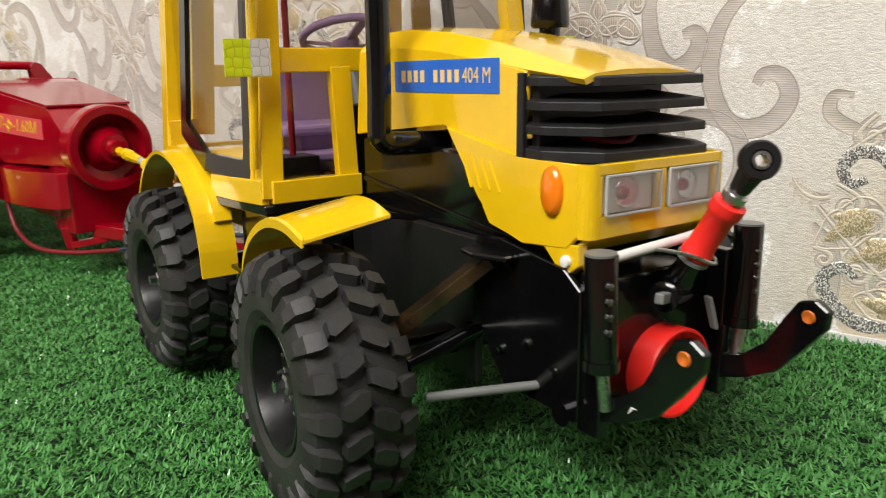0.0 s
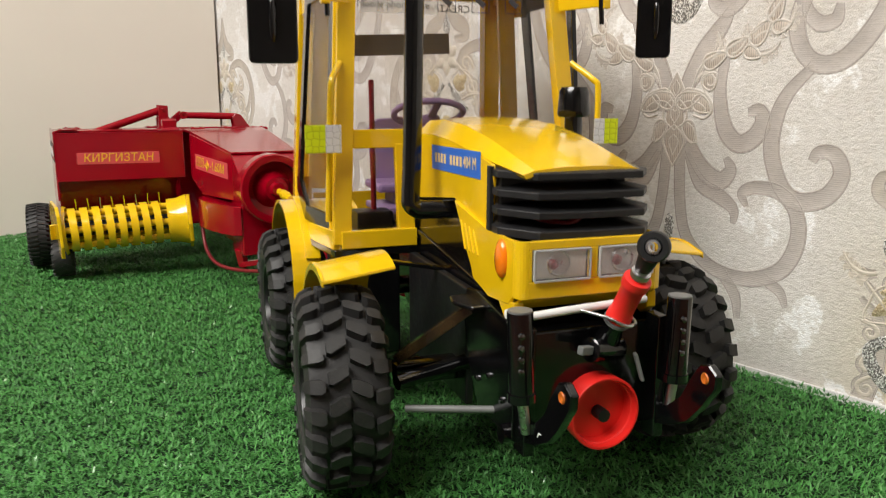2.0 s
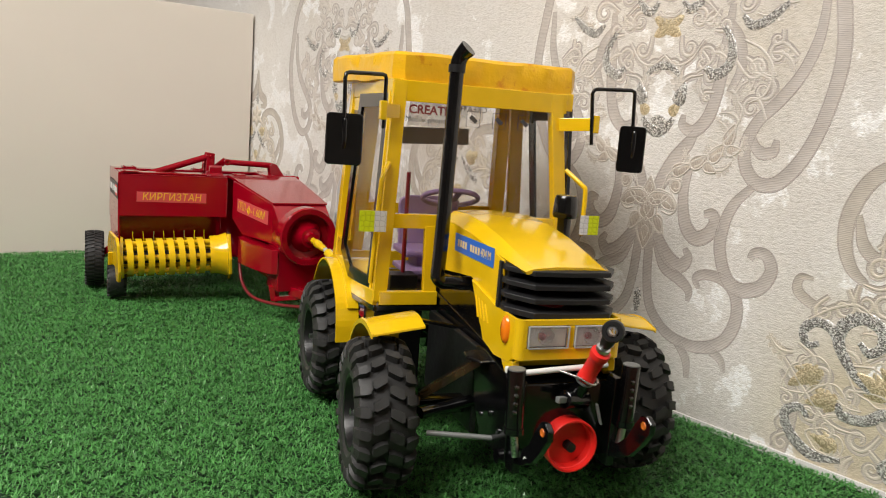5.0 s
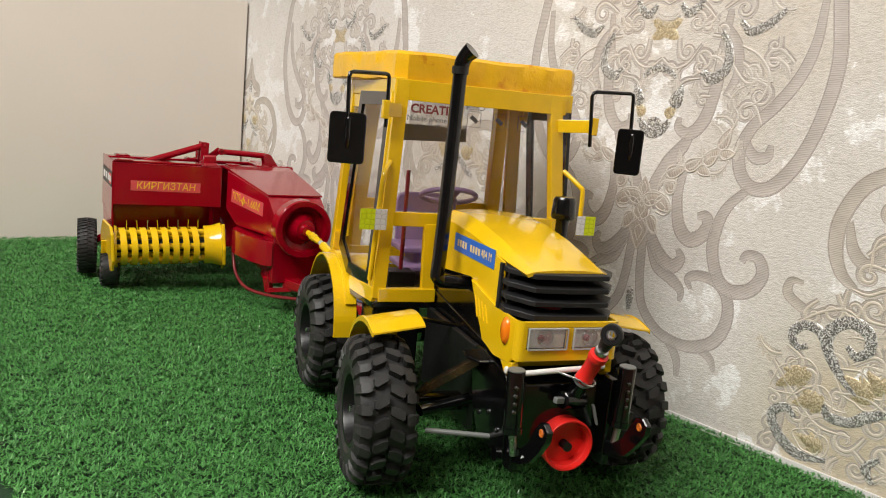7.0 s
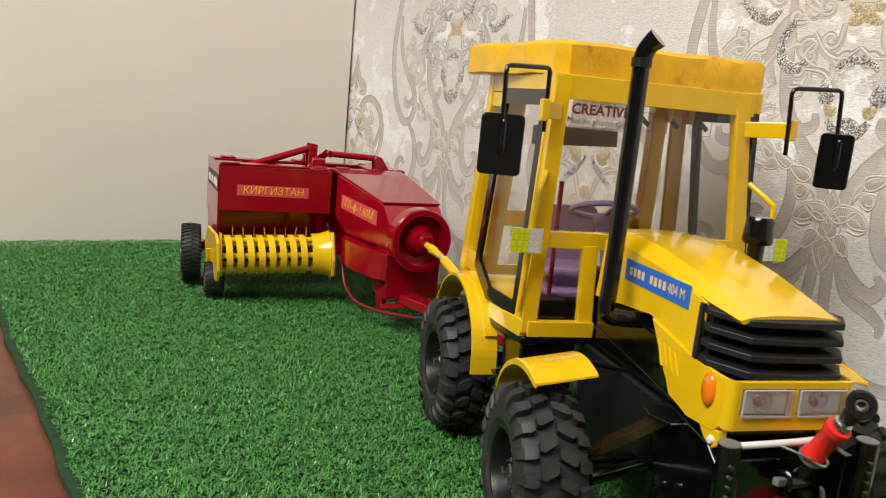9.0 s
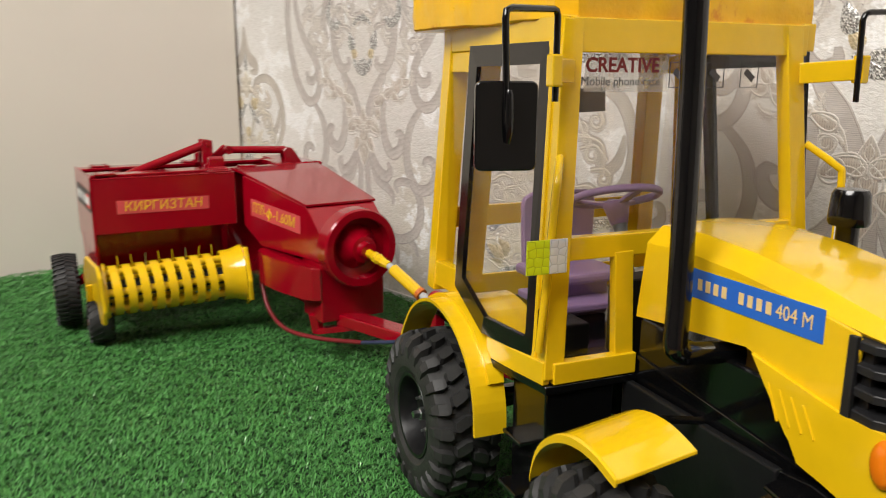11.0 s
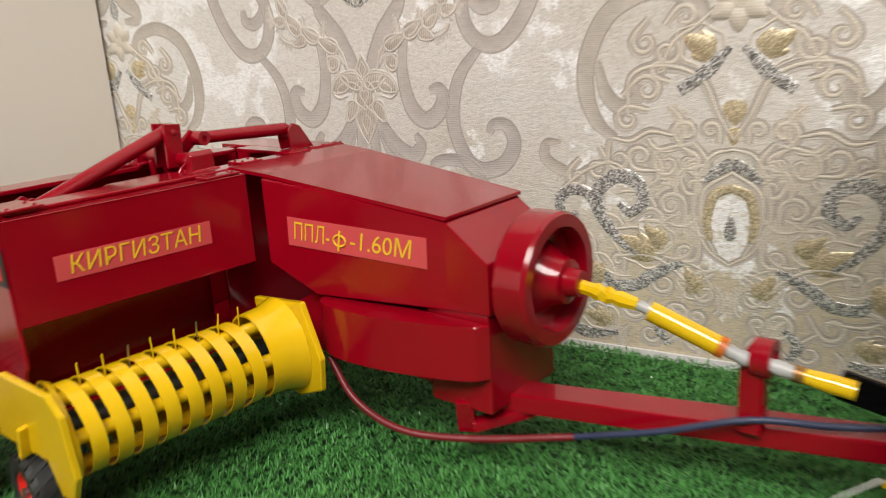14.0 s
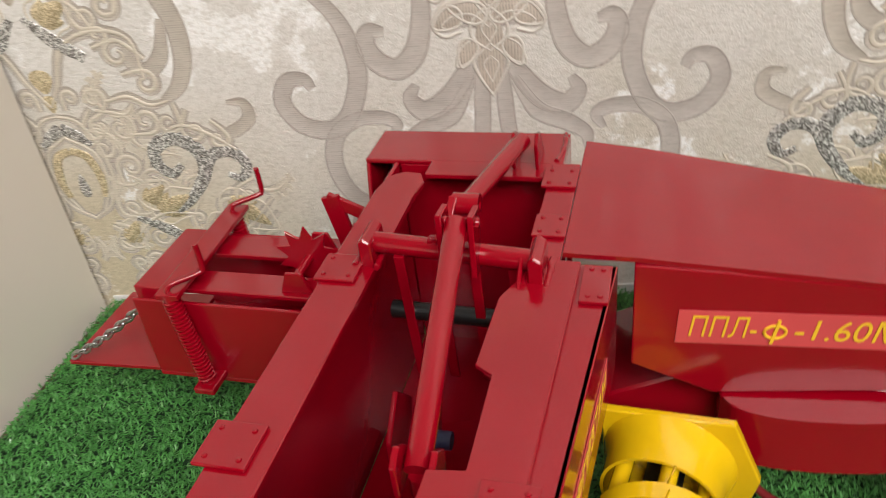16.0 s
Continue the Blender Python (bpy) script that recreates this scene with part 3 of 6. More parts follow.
FRONT_Y, REAR_Y = -0.057, 0.116
for wy in (FRONT_Y, REAR_Y):
    for sx in (-1, 1):
        tractor_wheel(sx * 0.0895 - (0.003 if wy < 0 else 0.0), wy, 0.0455, sx)

# chassis and axles
part("chassis", box(-0.020, 0.020, -0.10, 0.165, 0.060, 0.094, 0.001), BLACK, tractor, "glossy black chassis beam")
part("engine_block", box(-0.0290, 0.0290, -0.100, 0.018, 0.070, 0.1225, 0.0015), BLACK, tractor, "glossy black engine block under the bonnet")
part("engine_seam", bar((-0.0292, -0.098, 0.0925), (-0.0292, 0.017, 0.1040), 0.0014, 0.0024, 0.0004), BLACK, tractor)
for wy, name in ((FRONT_Y, "front_axle"), (REAR_Y, "rear_axle")):
    ax = bar((-0.066, wy, 0.0485), (0.066, wy, 0.0485), 0.011, 0.011, 0.002)
    lathe([(-0.012, 0.001), (-0.011, 0.014), (0.011, 0.014), (0.012, 0.001)], "x", 20, (0.004, wy, 0.0485), ax)
    part(name, ax, BLACK, tractor, smooth=35)
for sx in (-1, 1):
    part("suspension_arm", bar((sx * 0.064, FRONT_Y - 0.006, 0.058), (sx * 0.034, FRONT_Y - 0.026, 0.086), 0.012, 0.005), BROWNISH_BLACK, tractor, "black suspension arm mottled brown")
    part("arm_shelf", plate([(sx * 0.0345, -0.100), (sx * 0.0345, -0.076), (sx * 0.044, -0.078), (sx * 0.046, -0.088), (sx * 0.041, -0.100)], "z", 0.0885, 0.0905, 0.0006), BLACK, tractor)
    part("side_plate", plate([(-0.130, 0.040), (-0.130, 0.084), (-0.122, 0.0900), (-0.090, 0.0945), (-0.076, 0.0930), (-0.072, 0.0800), (-0.080, 0.0560), (-0.092, 0.040)], "x", sx * 0.0335 - 0.0012, sx * 0.0335 + 0.0012), BLACK, tractor, "glossy black side plate of the front frame")
    for k in range(3):
        part("bolt", lathe([(0, 0.0017), (sx * 0.0012, 0.0015), (sx * 0.0014, 0.0001)], "x", 10, (sx * 0.0347, -0.119 + 0.014 * k, 0.054 + 0.006 * (k % 2))), DARK_STEEL, tractor, smooth=40)
part("front_crossmember", box(-0.030, 0.030, -0.130, -0.110, 0.040, 0.086, 0.001), BLACK, tractor)
part("tie_rod", tube([(-0.070, -0.094, 0.045), (-0.034, -0.110, 0.046)], 0.0017, 10), GREY_PLASTIC, tractor, "frosted grey plastic tie rod", smooth=40)
part("tie_rod", tube([(0.070, -0.094, 0.045), (0.034, -0.110, 0.046)], 0.0017, 10), GREY_PLASTIC, tractor, "frosted grey plastic tie rod", smooth=40)
part("link_rod", tube([(-0.070, -0.080, 0.052), (-0.026, -0.070, 0.056)], 0.0038, 10), BLACK, tractor, smooth=40)
part("link_rod", tube([(0.070, -0.080, 0.052), (0.026, -0.070, 0.056)], 0.0038, 10), BLACK, tractor, smooth=40)

# bonnet: a thin shell over the engine
HOOD = [(0.012, 0.1672, 0.160), (-0.015, 0.1685, 0.1612), (-0.045, 0.1665, 0.1595), (-0.075, 0.1620, 0.1560), (-0.100, 0.1565, 0.1522), (-0.122, 0.1512, 0.1495)]


def hood_top():
    bm = bmesh.new()
    rings = []
    for y, zt, zs in HOOD:
        front = max(0.0, (-y - 0.085) / 0.037)
        s, c = 0.032 - 0.004 * front, 0.024 - 0.001 * front
        row = [(-s, y, zs), (-c, y, zt), (-c * 0.4, y, zt + 0.0012), (c * 0.4, y, zt + 0.0012), (c, y, zt), (s, y, zs)]
        rings.append([bm.verts.new(q) for q in row] + [bm.verts.new((q[0] * 0.95, q[1], q[2] - 0.0018)) for q in row[::-1]])
    for a, b in zip(rings, rings[1:]):
        for k in range(12):
            bm.faces.new((a[k], a[(k + 1) % 12], b[(k + 1) % 12], b[k]))
    bm.faces.new(rings[0])
    bm.faces.new(rings[-1][::-1])
    return bm


part("bonnet_top", hood_top(), YELLOW, tractor, "glossy yellow bonnet top", smooth=18)
UPPER = [(0.012, 0.160), (-0.015, 0.1612), (-0.045, 0.1595), (-0.075, 0.1560), (-0.099, 0.1522), (-0.101, 0.149), (-0.098, 0.129), (-0.098, 0.123), (-0.056, 0.131), (-0.052, 0.1325), (0.017, 0.1240)]
UPPER_FAR = [*UPPER[:4], (-0.082, 0.1550), (-0.078, 0.1280), *UPPER[8:]]
LOWER = [(-0.056, 0.1315), (-0.098, 0.1235), (-0.1268, 0.1240), (-0.1268, 0.1010), (-0.122, 0.0965), (-0.100, 0.0945), (-0.094, 0.0965), (-0.082, 0.0985), (-0.078, 0.1060), (-0.0755, 0.1070)]
for sx in (-1, 1):
    part("bonnet_side", plate(UPPER if sx < 0 else UPPER_FAR, "x", *sorted((sx * 0.0305, sx * 0.0322))), YELLOW, tractor)
    skirt = part("bonnet_skirt", plate(LOWER, "x", *sorted((sx * 0.0320, sx * 0.0338))), YELLOW, tractor, "yellow skirt with pressed slanting ribs")
    for k in range(4):
        y = -0.066 - 0.0055 * k
        part("rib", bar((sx * 0.0339, y, 0.1235 - 0.0008 * k), (sx * 0.0339, y - 0.006, 0.1105), 0.0005, 0.0012, 0.0002, (1, 0, 0)), YELLOW, skirt)
    part("bonnet_lug", plate([(-0.110, 0.0965), (-0.127, 0.0985), (-0.1275, 0.0915), (-0.122, 0.0875), (-0.117, 0.0905)], "x", *sorted((sx * 0.0290, sx * 0.0335))), YELLOW, tractor)
    part("lug_screw", lathe([(0, 0.0022), (sx * 0.0012, 0.0019), (sx * 0.0016, 0.0001)], "x", 12, (sx * 0.0336, -0.1222, 0.0925)), WHITE_INK, tractor, "white screw head", smooth=40)
nose = bmesh.new()
for z0, z1, x0, x1 in ((0.1005, 0.1075, -0.0332, 0.0332), (0.1205, 0.1240, -0.0332, 0.0332), (0.1075, 0.1205, -0.0332, -0.0275), (0.1075, 0.1205, -0.0020, 0.0020), (0.1075, 0.1205, 0.0275, 0.0332)):
    box(max(x0, -0.0292), min(x1, 0.0292), -0.1315, -0.1290, z0, z1, 0.0004, nose)
plate([(-0.1312, 0.1008), (-0.1285, 0.1008), (-0.1190, 0.0945), (-0.1205, 0.0938)], "x", -0.0315, 0.0315, 0.0003, nose)
for sx in (-1, 1):
    turn = [(sx * (0.0292 + 0.0046 * math.sin(a)), -0.1269 - 0.0046 * math.cos(a)) for a in [radians(15 * k) for k in range(7)]]
    inside = [(sx * (0.0292 + 0.0028 * math.sin(a)), -0.1269 - 0.0028 * math.cos(a)) for a in [radians(15 * k) for k in range(7)]]
    plate(turn + inside[::-1], "z", 0.1005, 0.1240, 0.0, nose)
part("nose_panel", nose, YELLOW, tractor, "yellow nose panel round the headlights")
for cx in (-0.0147, 0.0147):
    lamp = part("headlight", box(cx - 0.0127, cx + 0.0127, -0.1285, -0.1262, 0.1076, 0.1204, 0.0005), WHITE_INK, tractor, "square headlight with frosted lens")
    part("reflector_bowl", lathe([(-0.1288, 0.0055), (-0.1294, 0.0050), (-0.1286, 0.0040), (-0.1286, 0.0001)], "y", 20, (cx, 0, 0.1140)), STEEL, lamp, smooth=40)
    part("bulb", lathe([(-0.1286, 0.0022), (-0.1306, 0.0021), (-0.1316, 0.0012), (-0.1318, 0.0001)], "y", 14, (cx - 0.003, 0, 0.1140)), WINE, lamp, "dark red light-emitting diode", smooth=50)
    part("lens", box(cx - 0.0127, cx + 0.0127, -0.1330, -0.1320, 0.1076, 0.1204, 0.0004), LENS, lamp)
    rim_bm = bmesh.new()
    for a, b in (((-1, -1), (1, -1)), ((1, -1), (1, 1)), ((1, 1), (-1, 1)), ((-1, 1), (-1, -1))):
        bar((cx + a[0] * 0.0124, -0.1326, 0.1140 + a[1] * 0.0062), (cx + b[0] * 0.0124, -0.1326, 0.1140 + b[1] * 0.0062), 0.0009, 0.0010, 0.0002, (0, 1, 0), rim_bm)
    part("lens_frame", rim_bm, PALE_FRAME, lamp)
for sx in (-1, 1):
    amber = lathe([(0.0, 0.0070), (0.0012, 0.0067), (0.0022, 0.0048), (0.0026, 0.0001)], "x", 24)
    for v in amber.verts:
        v.co = Vector((sx * v.co.x, v.co.y * 0.72, v.co.z * 1.18))
    part("turn_signal", amber, ORANGE, tractor, "oval amber turn signal", m=Matrix.Translation((sx * 0.0339, -0.1155, 0.1145)), smooth=50)

# grille louvres wrap round the front, drooping blades joined by an upright at each side
for k in range(4):
    z, out = 0.1255 + 0.0078 * k, 0.0030 - 0.0010 * k
    path = [(-0.0322, -0.0970), (-0.0326 - out * 0.3, -0.1060 - out), (-0.0225, -0.1240 - out), (0.0, -0.1265 - out), (0.0250, -0.1260 - out), (0.0350, -0.1130 - out), (0.0330, -0.0930)]
    back = [(x * 0.72, y + 0.016) for x, y in path[::-1]]
    blade = bmesh.new()
    rows = [[blade.verts.new((x, y, zz)) for x, y in line] for line, zz in ((path, z - (0.0024 if k == 0 else 0.0018)), (path, z + 0.0012), (back[::-1], z + 0.0036), (back[::-1], z + 0.0018))]
    for a, b in zip(rows, rows[1:] + rows[:1]):
        for q in range(len(path) - 1):
            blade.faces.new((a[q], a[q + 1], b[q + 1], b[q]))
    for q in (0, len(path) - 1):
        blade.faces.new([r[q] for r in rows])
    bmesh.ops.bevel(blade, geom=blade.edges[:], offset=0.0003, segments=1, affect="EDGES", profile=0.5)
    part("grille_slat", blade, SLAT, tractor, "matt black drooping grille louvre")
part("grille_upright", bar((-0.0327, -0.0985, 0.1235), (-0.0325, -0.0985, 0.1515), 0.0022, 0.0034, 0.0004, (0, 1, 0)), SLAT, tractor)
part("grille_upright", bar((0.0330, -0.0935, 0.1245), (0.0325, -0.0935, 0.1525), 0.0022, 0.0034, 0.0004, (0, 1, 0)), SLAT, tractor)
# black sheets added behind the louvres so the gaps look dark
part("grille_back", box(-0.0300, 0.0300, -0.104, -0.1005, 0.1235, 0.1500, 0.0005), BLACK_DULL, tractor)
part("grille_floor", plate([(-0.030, -0.104), (0.030, -0.104), (0.026, -0.121), (-0.020, -0.121)], "z", 0.1238, 0.1246, 0), BLACK_DULL, tractor)
part("grille_dark_sheet", plate([(-0.080, 0.1260), (-0.080, 0.1520), (-0.030, 0.1560), (-0.030, 0.1260)], "x", 0.0285, 0.0300, 0.0003), BLACK_DULL, tractor)
part("battery_lead", tube(spline([(-0.018, -0.112, 0.131), (-0.006, -0.118, 0.128), (0.004, -0.116, 0.132), (0.012, -0.110, 0.128)]), 0.0016, 8), WINE, tractor, "dark red cable behind the grille", smooth=50)

# exhaust stack with elbow
part("exhaust_elbow", tube([(-0.0440, -0.0320, 0.1240), (-0.0300, -0.0350, 0.1240), (-0.0200, -0.0370, 0.1240)], 0.0047, 16), BLACK, tractor, "glossy black exhaust elbow", smooth=50)
stack = tube(spline([(-0.0405, -0.0322, 0.1240), (-0.0445, -0.0318, 0.1243), (-0.0476, -0.0314, 0.1265), (-0.0482, -0.0310, 0.1300), (-0.0470, -0.0298, 0.150), (-0.0440, -0.0250, 0.215), (-0.0415, -0.0205, 0.268)], 6), 0.0048, 18)
part("exhaust_pipe", stack, BLACK, tractor, "tall glossy black exhaust stack", smooth=50)
part("exhaust_tip", tube(spline([(-0.0417, -0.0207, 0.264), (-0.0408, -0.0212, 0.270), (-0.0390, -0.0230, 0.2745), (-0.0365, -0.0255, 0.2780)], 4), [0.0052] * 8 + [0.0053, 0.0055, 0.0057, 0.0058, 0.0060], 16), BLACK, tractor, smooth=50)
part("exhaust_clamp", lathe([(0.262, 0.0050), (0.262, 0.0056), (0.267, 0.0056), (0.267, 0.0050)], "z", 18, (-0.0419, -0.0211, 0)), BLACK_DULL, tractor, smooth=40)
# air intake with cap
part("intake_stem", tube([(0.030, -0.030, 0.136), (0.043, -0.027, 0.140), (0.045, -0.026, 0.150), (0.045, -0.026, 0.174)], 0.0048, 14), BLACK, tractor, smooth=50)
part("intake_cap", lathe([(0.1695, 0.0050), (0.1695, 0.0080), (0.1710, 0.0088), (0.1745, 0.0086), (0.1830, 0.0080), (0.1852, 0.0068), (0.1858, 0.0001)], "z", 24, (0.045, -0.026, 0)), BLACK, tractor, "glossy black air intake cap", smooth=50)

# mudguards
for sx in (-1, 1):
    line = [(-0.0655, 0.1050), (-0.050, 0.1085), (-0.034, 0.1070), (-0.020, 0.1000), (-0.011, 0.0900), (-0.0065, 0.0770)]
    prof = [(v.x, v.y) for v in spline([(a, b, 0) for a, b in line], 4)]
    under = [(y - 0.0002, z - 0.0016) for y, z in prof[::-1]]
    guard = plate(prof + under, "x", *sorted((sx * 0.067, sx * 0.101)), 0.0003)
    plate([(y, z + 0.0004) for y, z in prof] + [(y, z - 0.0028) for y, z in prof[::-1]], "x", *sorted((sx * 0.1000, sx * 0.1012)), 0.0003, guard)
    for v in guard.verts:
        v.co.z -= 0.0050 * max(0.0, (abs(v.co.x) - 0.085) / 0.016) ** 1.5 + 0.0008
        v.co.y -= 0.0040
    part("front_mudguard", guard, YELLOW, tractor, "yellow front mudguard with folded edge")
    part("mudguard_stay", bar((sx * 0.070, -0.030, 0.100), (sx * 0.020, -0.030, 0.090), 0.005, 0.002), BLACK, tractor)
    arc = [(0.0520, 0.0585), (0.0535, 0.0750), (0.061, 0.0920), (0.078, 0.1065), (0.098, 0.1130), (0.118, 0.1125), (0.140, 0.1025), (0.156, 0.0850), (0.167, 0.0660)]
    prof = [(v.x, v.y) for v in spline([(a, b, 0) for a, b in arc], 4)]
    n = len(prof)
    under = []
    for i in range(n):
        a, b = prof[max(0, i - 1)], prof[min(n - 1, i + 1)]
        d = Vector((b[0] - a[0], b[1] - a[1])).normalized()
        under.append((prof[i][0] + d.y * 0.0018, prof[i][1] - d.x * 0.0018))
    part("rear_mudguard", plate(prof + under[::-1], "x", *sorted((sx * 0.0795, sx * 0.0970)), 0.0003), YELLOW, tractor, "yellow arched rear mudguard")
    hump = [k for k in range(n) if prof[k][1] > 0.0965]
    part("arch_wall", plate([prof[k] for k in range(n) if prof[k][1] > 0.070], "x", *sorted((sx * 0.0570, sx * 0.0585)), 0), YELLOW, tractor, "yellow wall inside the wheel arch")
    part("arch_bolt", lathe([(0, 0.0030), (sx * 0.0015, 0.0028), (sx * 0.0020, 0.0001)], "x", 10, (sx * 0.0586, 0.1130, 0.0980)), STEEL, tractor, "bright bolt head")
    part("wheel_arch", plate([prof[k] for k in hump] + [under[k] for k in reversed(hump)], "x", *sorted((sx * 0.050, sx * 0.0794)), 0.0003), YELLOW, tractor, "yellow wheel arch inside the cab")
    lip = [(p[0] * 1.0 - (q[0] - p[0]) * 1.2, p[1] - (q[1] - p[1]) * 1.2) for p, q in zip(prof, under)]
    part("mudguard_lip", plate(lip[6:] + prof[6:][::-1], "x", *sorted((sx * 0.0798, sx * 0.0885)), 0.0003), YELLOW, tractor)

# cab
F_LO, F_HI = (0.0735, 0.0225, 0.098), (0.0655, 0.0300, 0.256)


def side_x(y, z):
    """How far the cab's side stands out; it flares downwards, most towards the rear."""
    back, down = min(1.0, max(0.0, (y - 0.028) / 0.038)), 1 - (z - 0.105) / 0.14
    return 0.0690 + 0.0030 * back + down * (0.0070 + 0.0050 * back)


part("cab_floor", plate([(-0.078, 0.018), (0.078, 0.018), (0.0850, 0.0655), (0.078, 0.072), (0.078, 0.160), (-0.078, 0.160), (-0.078, 0.072), (-0.0855, 0.0655)], "z", 0.0915, 0.0955), BLACK, tractor, "black cab floor plate")
for sx in (-1, 1):
    flip = lambda p: (sx * p[0], p[1], p[2])
    part("front_pillar", bar(flip(F_LO), (-0.0655, 0.0300, 0.256) if sx < 0 else (0.0570, 0.0300, 0.256), 0.0100, 0.0080, up=(0, 1, 0)), YELLOW, tractor)
    part("rear_pillar", bar((-0.0752, 0.1520, 0.108), (-0.0680, 0.1433, 0.256), 0.0118, 0.0104, up=(0, 1, 0)) if sx < 0 else bar((0.0700, 0.1560, 0.108), (0.0655, 0.1460, 0.256), 0.0118, 0.0104, up=(0, 1, 0)), YELLOW, tractor)
    part("roof_rail", bar((sx * 0.0673, 0.027, 0.2510), (sx * 0.0702, 0.149, 0.2510), 0.008, 0.013), YELLOW, tractor)
    part("side_sill", bar((sx * 0.0768, 0.020, 0.1012), (sx * 0.0830, 0.066, 0.1000), 0.004, 0.011), YELLOW, tractor)
    part("rear_sill", bar((sx * 0.0785, 0.106, 0.1215), (sx * 0.0765, 0.152, 0.1180), 0.006, 0.0145), YELLOW, tractor)
    part("quarter_top_rail", bar((sx * 0.0712, 0.106, 0.2390), (sx * 0.0716, 0.142, 0.2390), 0.004, 0.0105), YELLOW, tractor)
    part("quarter_post", bar((sx * 0.0712, 0.1150, 0.120), (sx * 0.0628, 0.1118, 0.246), 0.0118, 0.0040, up=(0, 1, 0)), YELLOW, tractor)
    part("quarter_glass", plate([(0.110, 0.128), (0.146, 0.125), (0.139, 0.234), (0.112, 0.234)], "x", sx * 0.0735 - 0.0002, sx * 0.0735 + 0.0002, 0), GLASS, tractor)
    # side door: black bars round clear film
    outer = [(0.0325, 0.247), (0.0275, 0.114), (0.0310, 0.1055), (0.0688, 0.1066), (0.1054, 0.1215), (0.1130, 0.247)]
    inner = [(0.0410, 0.2375), (0.0355, 0.1175), (0.0362, 0.1140), (0.0675, 0.1152), (0.0977, 0.1279), (0.1025, 0.2365)]
    door = bmesh.new()
    loops = []
    for depth in (0.0, 0.0026):
        for ring in (outer, inner):
            loops.append([door.verts.new((sx * (side_x(y, z) + depth + (0.0025 if sx > 0 else 0)), y, z)) for y, z in ring])
    for i in range(6):
        j = (i + 1) % 6
        o0, i0, o1, i1 = loops
        for quad in ((o0[i], o0[j], i0[j], i0[i]), (o1[i], o1[j], i1[j], i1[i]), (o0[i], o0[j], o1[j], o1[i]), (i0[i], i0[j], i1[j], i1[i])):
            door.faces.new(quad)
    door = part("cab_door", door, BLACK, tractor, "black-framed cab door with clear window")
    pane = bmesh.new()
    pane_loops = [[pane.verts.new((sx * (side_x(y, z) + depth + (0.0025 if sx > 0 else 0)), y, z)) for y, z in inner] for depth in (0.0010, 0.0014)]
    pane.faces.new(pane_loops[0])
    pane.faces.new(pane_loops[1][::-1])
    for i in range(6):
        pane.faces.new((pane_loops[0][i], pane_loops[0][(i + 1) % 6], pane_loops[1][(i + 1) % 6], pane_loops[1][i]))
    part("window", pane, GLASS, door)
    if sx < 0:
        part("door_post", bar((sx * 0.0775, 0.0300, 0.106), (sx * 0.0705, 0.0335, 0.248), 0.003, 0.005, up=(0, 1, 0)), YELLOW, tractor)
    # handrail and reflector
    if sx < 0:
        rail = [(-0.0715, 0.0240, 0.198), (-0.0775, 0.0150, 0.190), (-0.0790, 0.0140, 0.180), (-0.0800, 0.0160, 0.150), (-0.0805, 0.0210, 0.112)]
        r0, r1 = -0.0940, -0.0745
    else:
        rail = [(0.0690, 0.0240, 0.200), (0.0775, 0.0120, 0.190), (0.0800, 0.0100, 0.184), (0.0800, 0.0100, 0.152)]
        r0, r1 = 0.0930, 0.0770
    part("handrail", tube(spline(rail, 4), 0.0019, 10), YELLOW, tractor, smooth=50)
    mid = r1 + (r0 - r1) * 0.44
    y_r, z_r = (0.0105, 0.158) if sx < 0 else (0.0085, 0.160)
    tape = part("reflector", box(*sorted((mid, r0)), y_r - 0.0008, y_r, z_r - 0.0074, z_r + 0.0074, 0.0002), TAPE_GREEN, tractor, "yellow-green and silver reflective tape flag")
    part("silver_half", box(*sorted((r1, mid)), y_r - 0.0008, y_r, z_r - 0.0074, z_r + 0.0074, 0.0002), TAPE_SILVER, tape)
part("front_header", bar((-0.066, 0.0300, 0.2495), (0.066, 0.0300, 0.2495), 0.008, 0.0145), YELLOW, tractor)
part("front_belt_rail", bar((-0.068, 0.0255, 0.1570), (0.068, 0.0255, 0.1570), 0.006, 0.0105), YELLOW, tractor)
for sx in (-1, 1):
    part("front_sill", bar((sx * 0.0740, 0.0205, 0.1010), (sx * 0.0300, 0.0205, 0.1010), 0.006, 0.0100), YELLOW, tractor)
    part("front_mid_post", bar((sx * 0.0355, 0.0220, 0.104), (sx * 0.0365, 0.0245, 0.154), 0.0100, 0.005, up=(0, 1, 0)), YELLOW, tractor)
    part("lower_glass", plate([(sx * 0.0400, 0.105), (sx * 0.0690, 0.105), (sx * 0.0665, 0.153), (sx * 0.0410, 0.153)], "y", 0.0240, 0.0244, 0), GLASS, tractor)
part("windscreen", plate([(-0.0625, 0.161), (0.0600, 0.161), (0.0520, 0.243), (-0.0580, 0.243)], "y", 0.0275, 0.0279, 0), GLASS, tractor, "clear film windscreen with printed lettering")
part("windscreen_strip", plate([(-0.0585, 0.2255), (-0.0140, 0.2255), (-0.0140, 0.2425), (-0.0575, 0.2425)], "y", 0.0283, 0.0285, 0), FROSTED, tractor, "frosted white printed strip on the windscreen")
part("rear_header", bar((-0.066, 0.1485, 0.2520), (0.066, 0.1485, 0.2520), 0.007, 0.0090), YELLOW, tractor)
part("rear_belt_rail", bar((-0.066, 0.1555, 0.1495), (0.066, 0.1555, 0.1495), 0.005, 0.0125), YELLOW, tractor)
part("rear_lower_panel", box(-0.066, 0.066, 0.157, 0.160, 0.096, 0.1115, 0.0005), YELLOW, tractor)
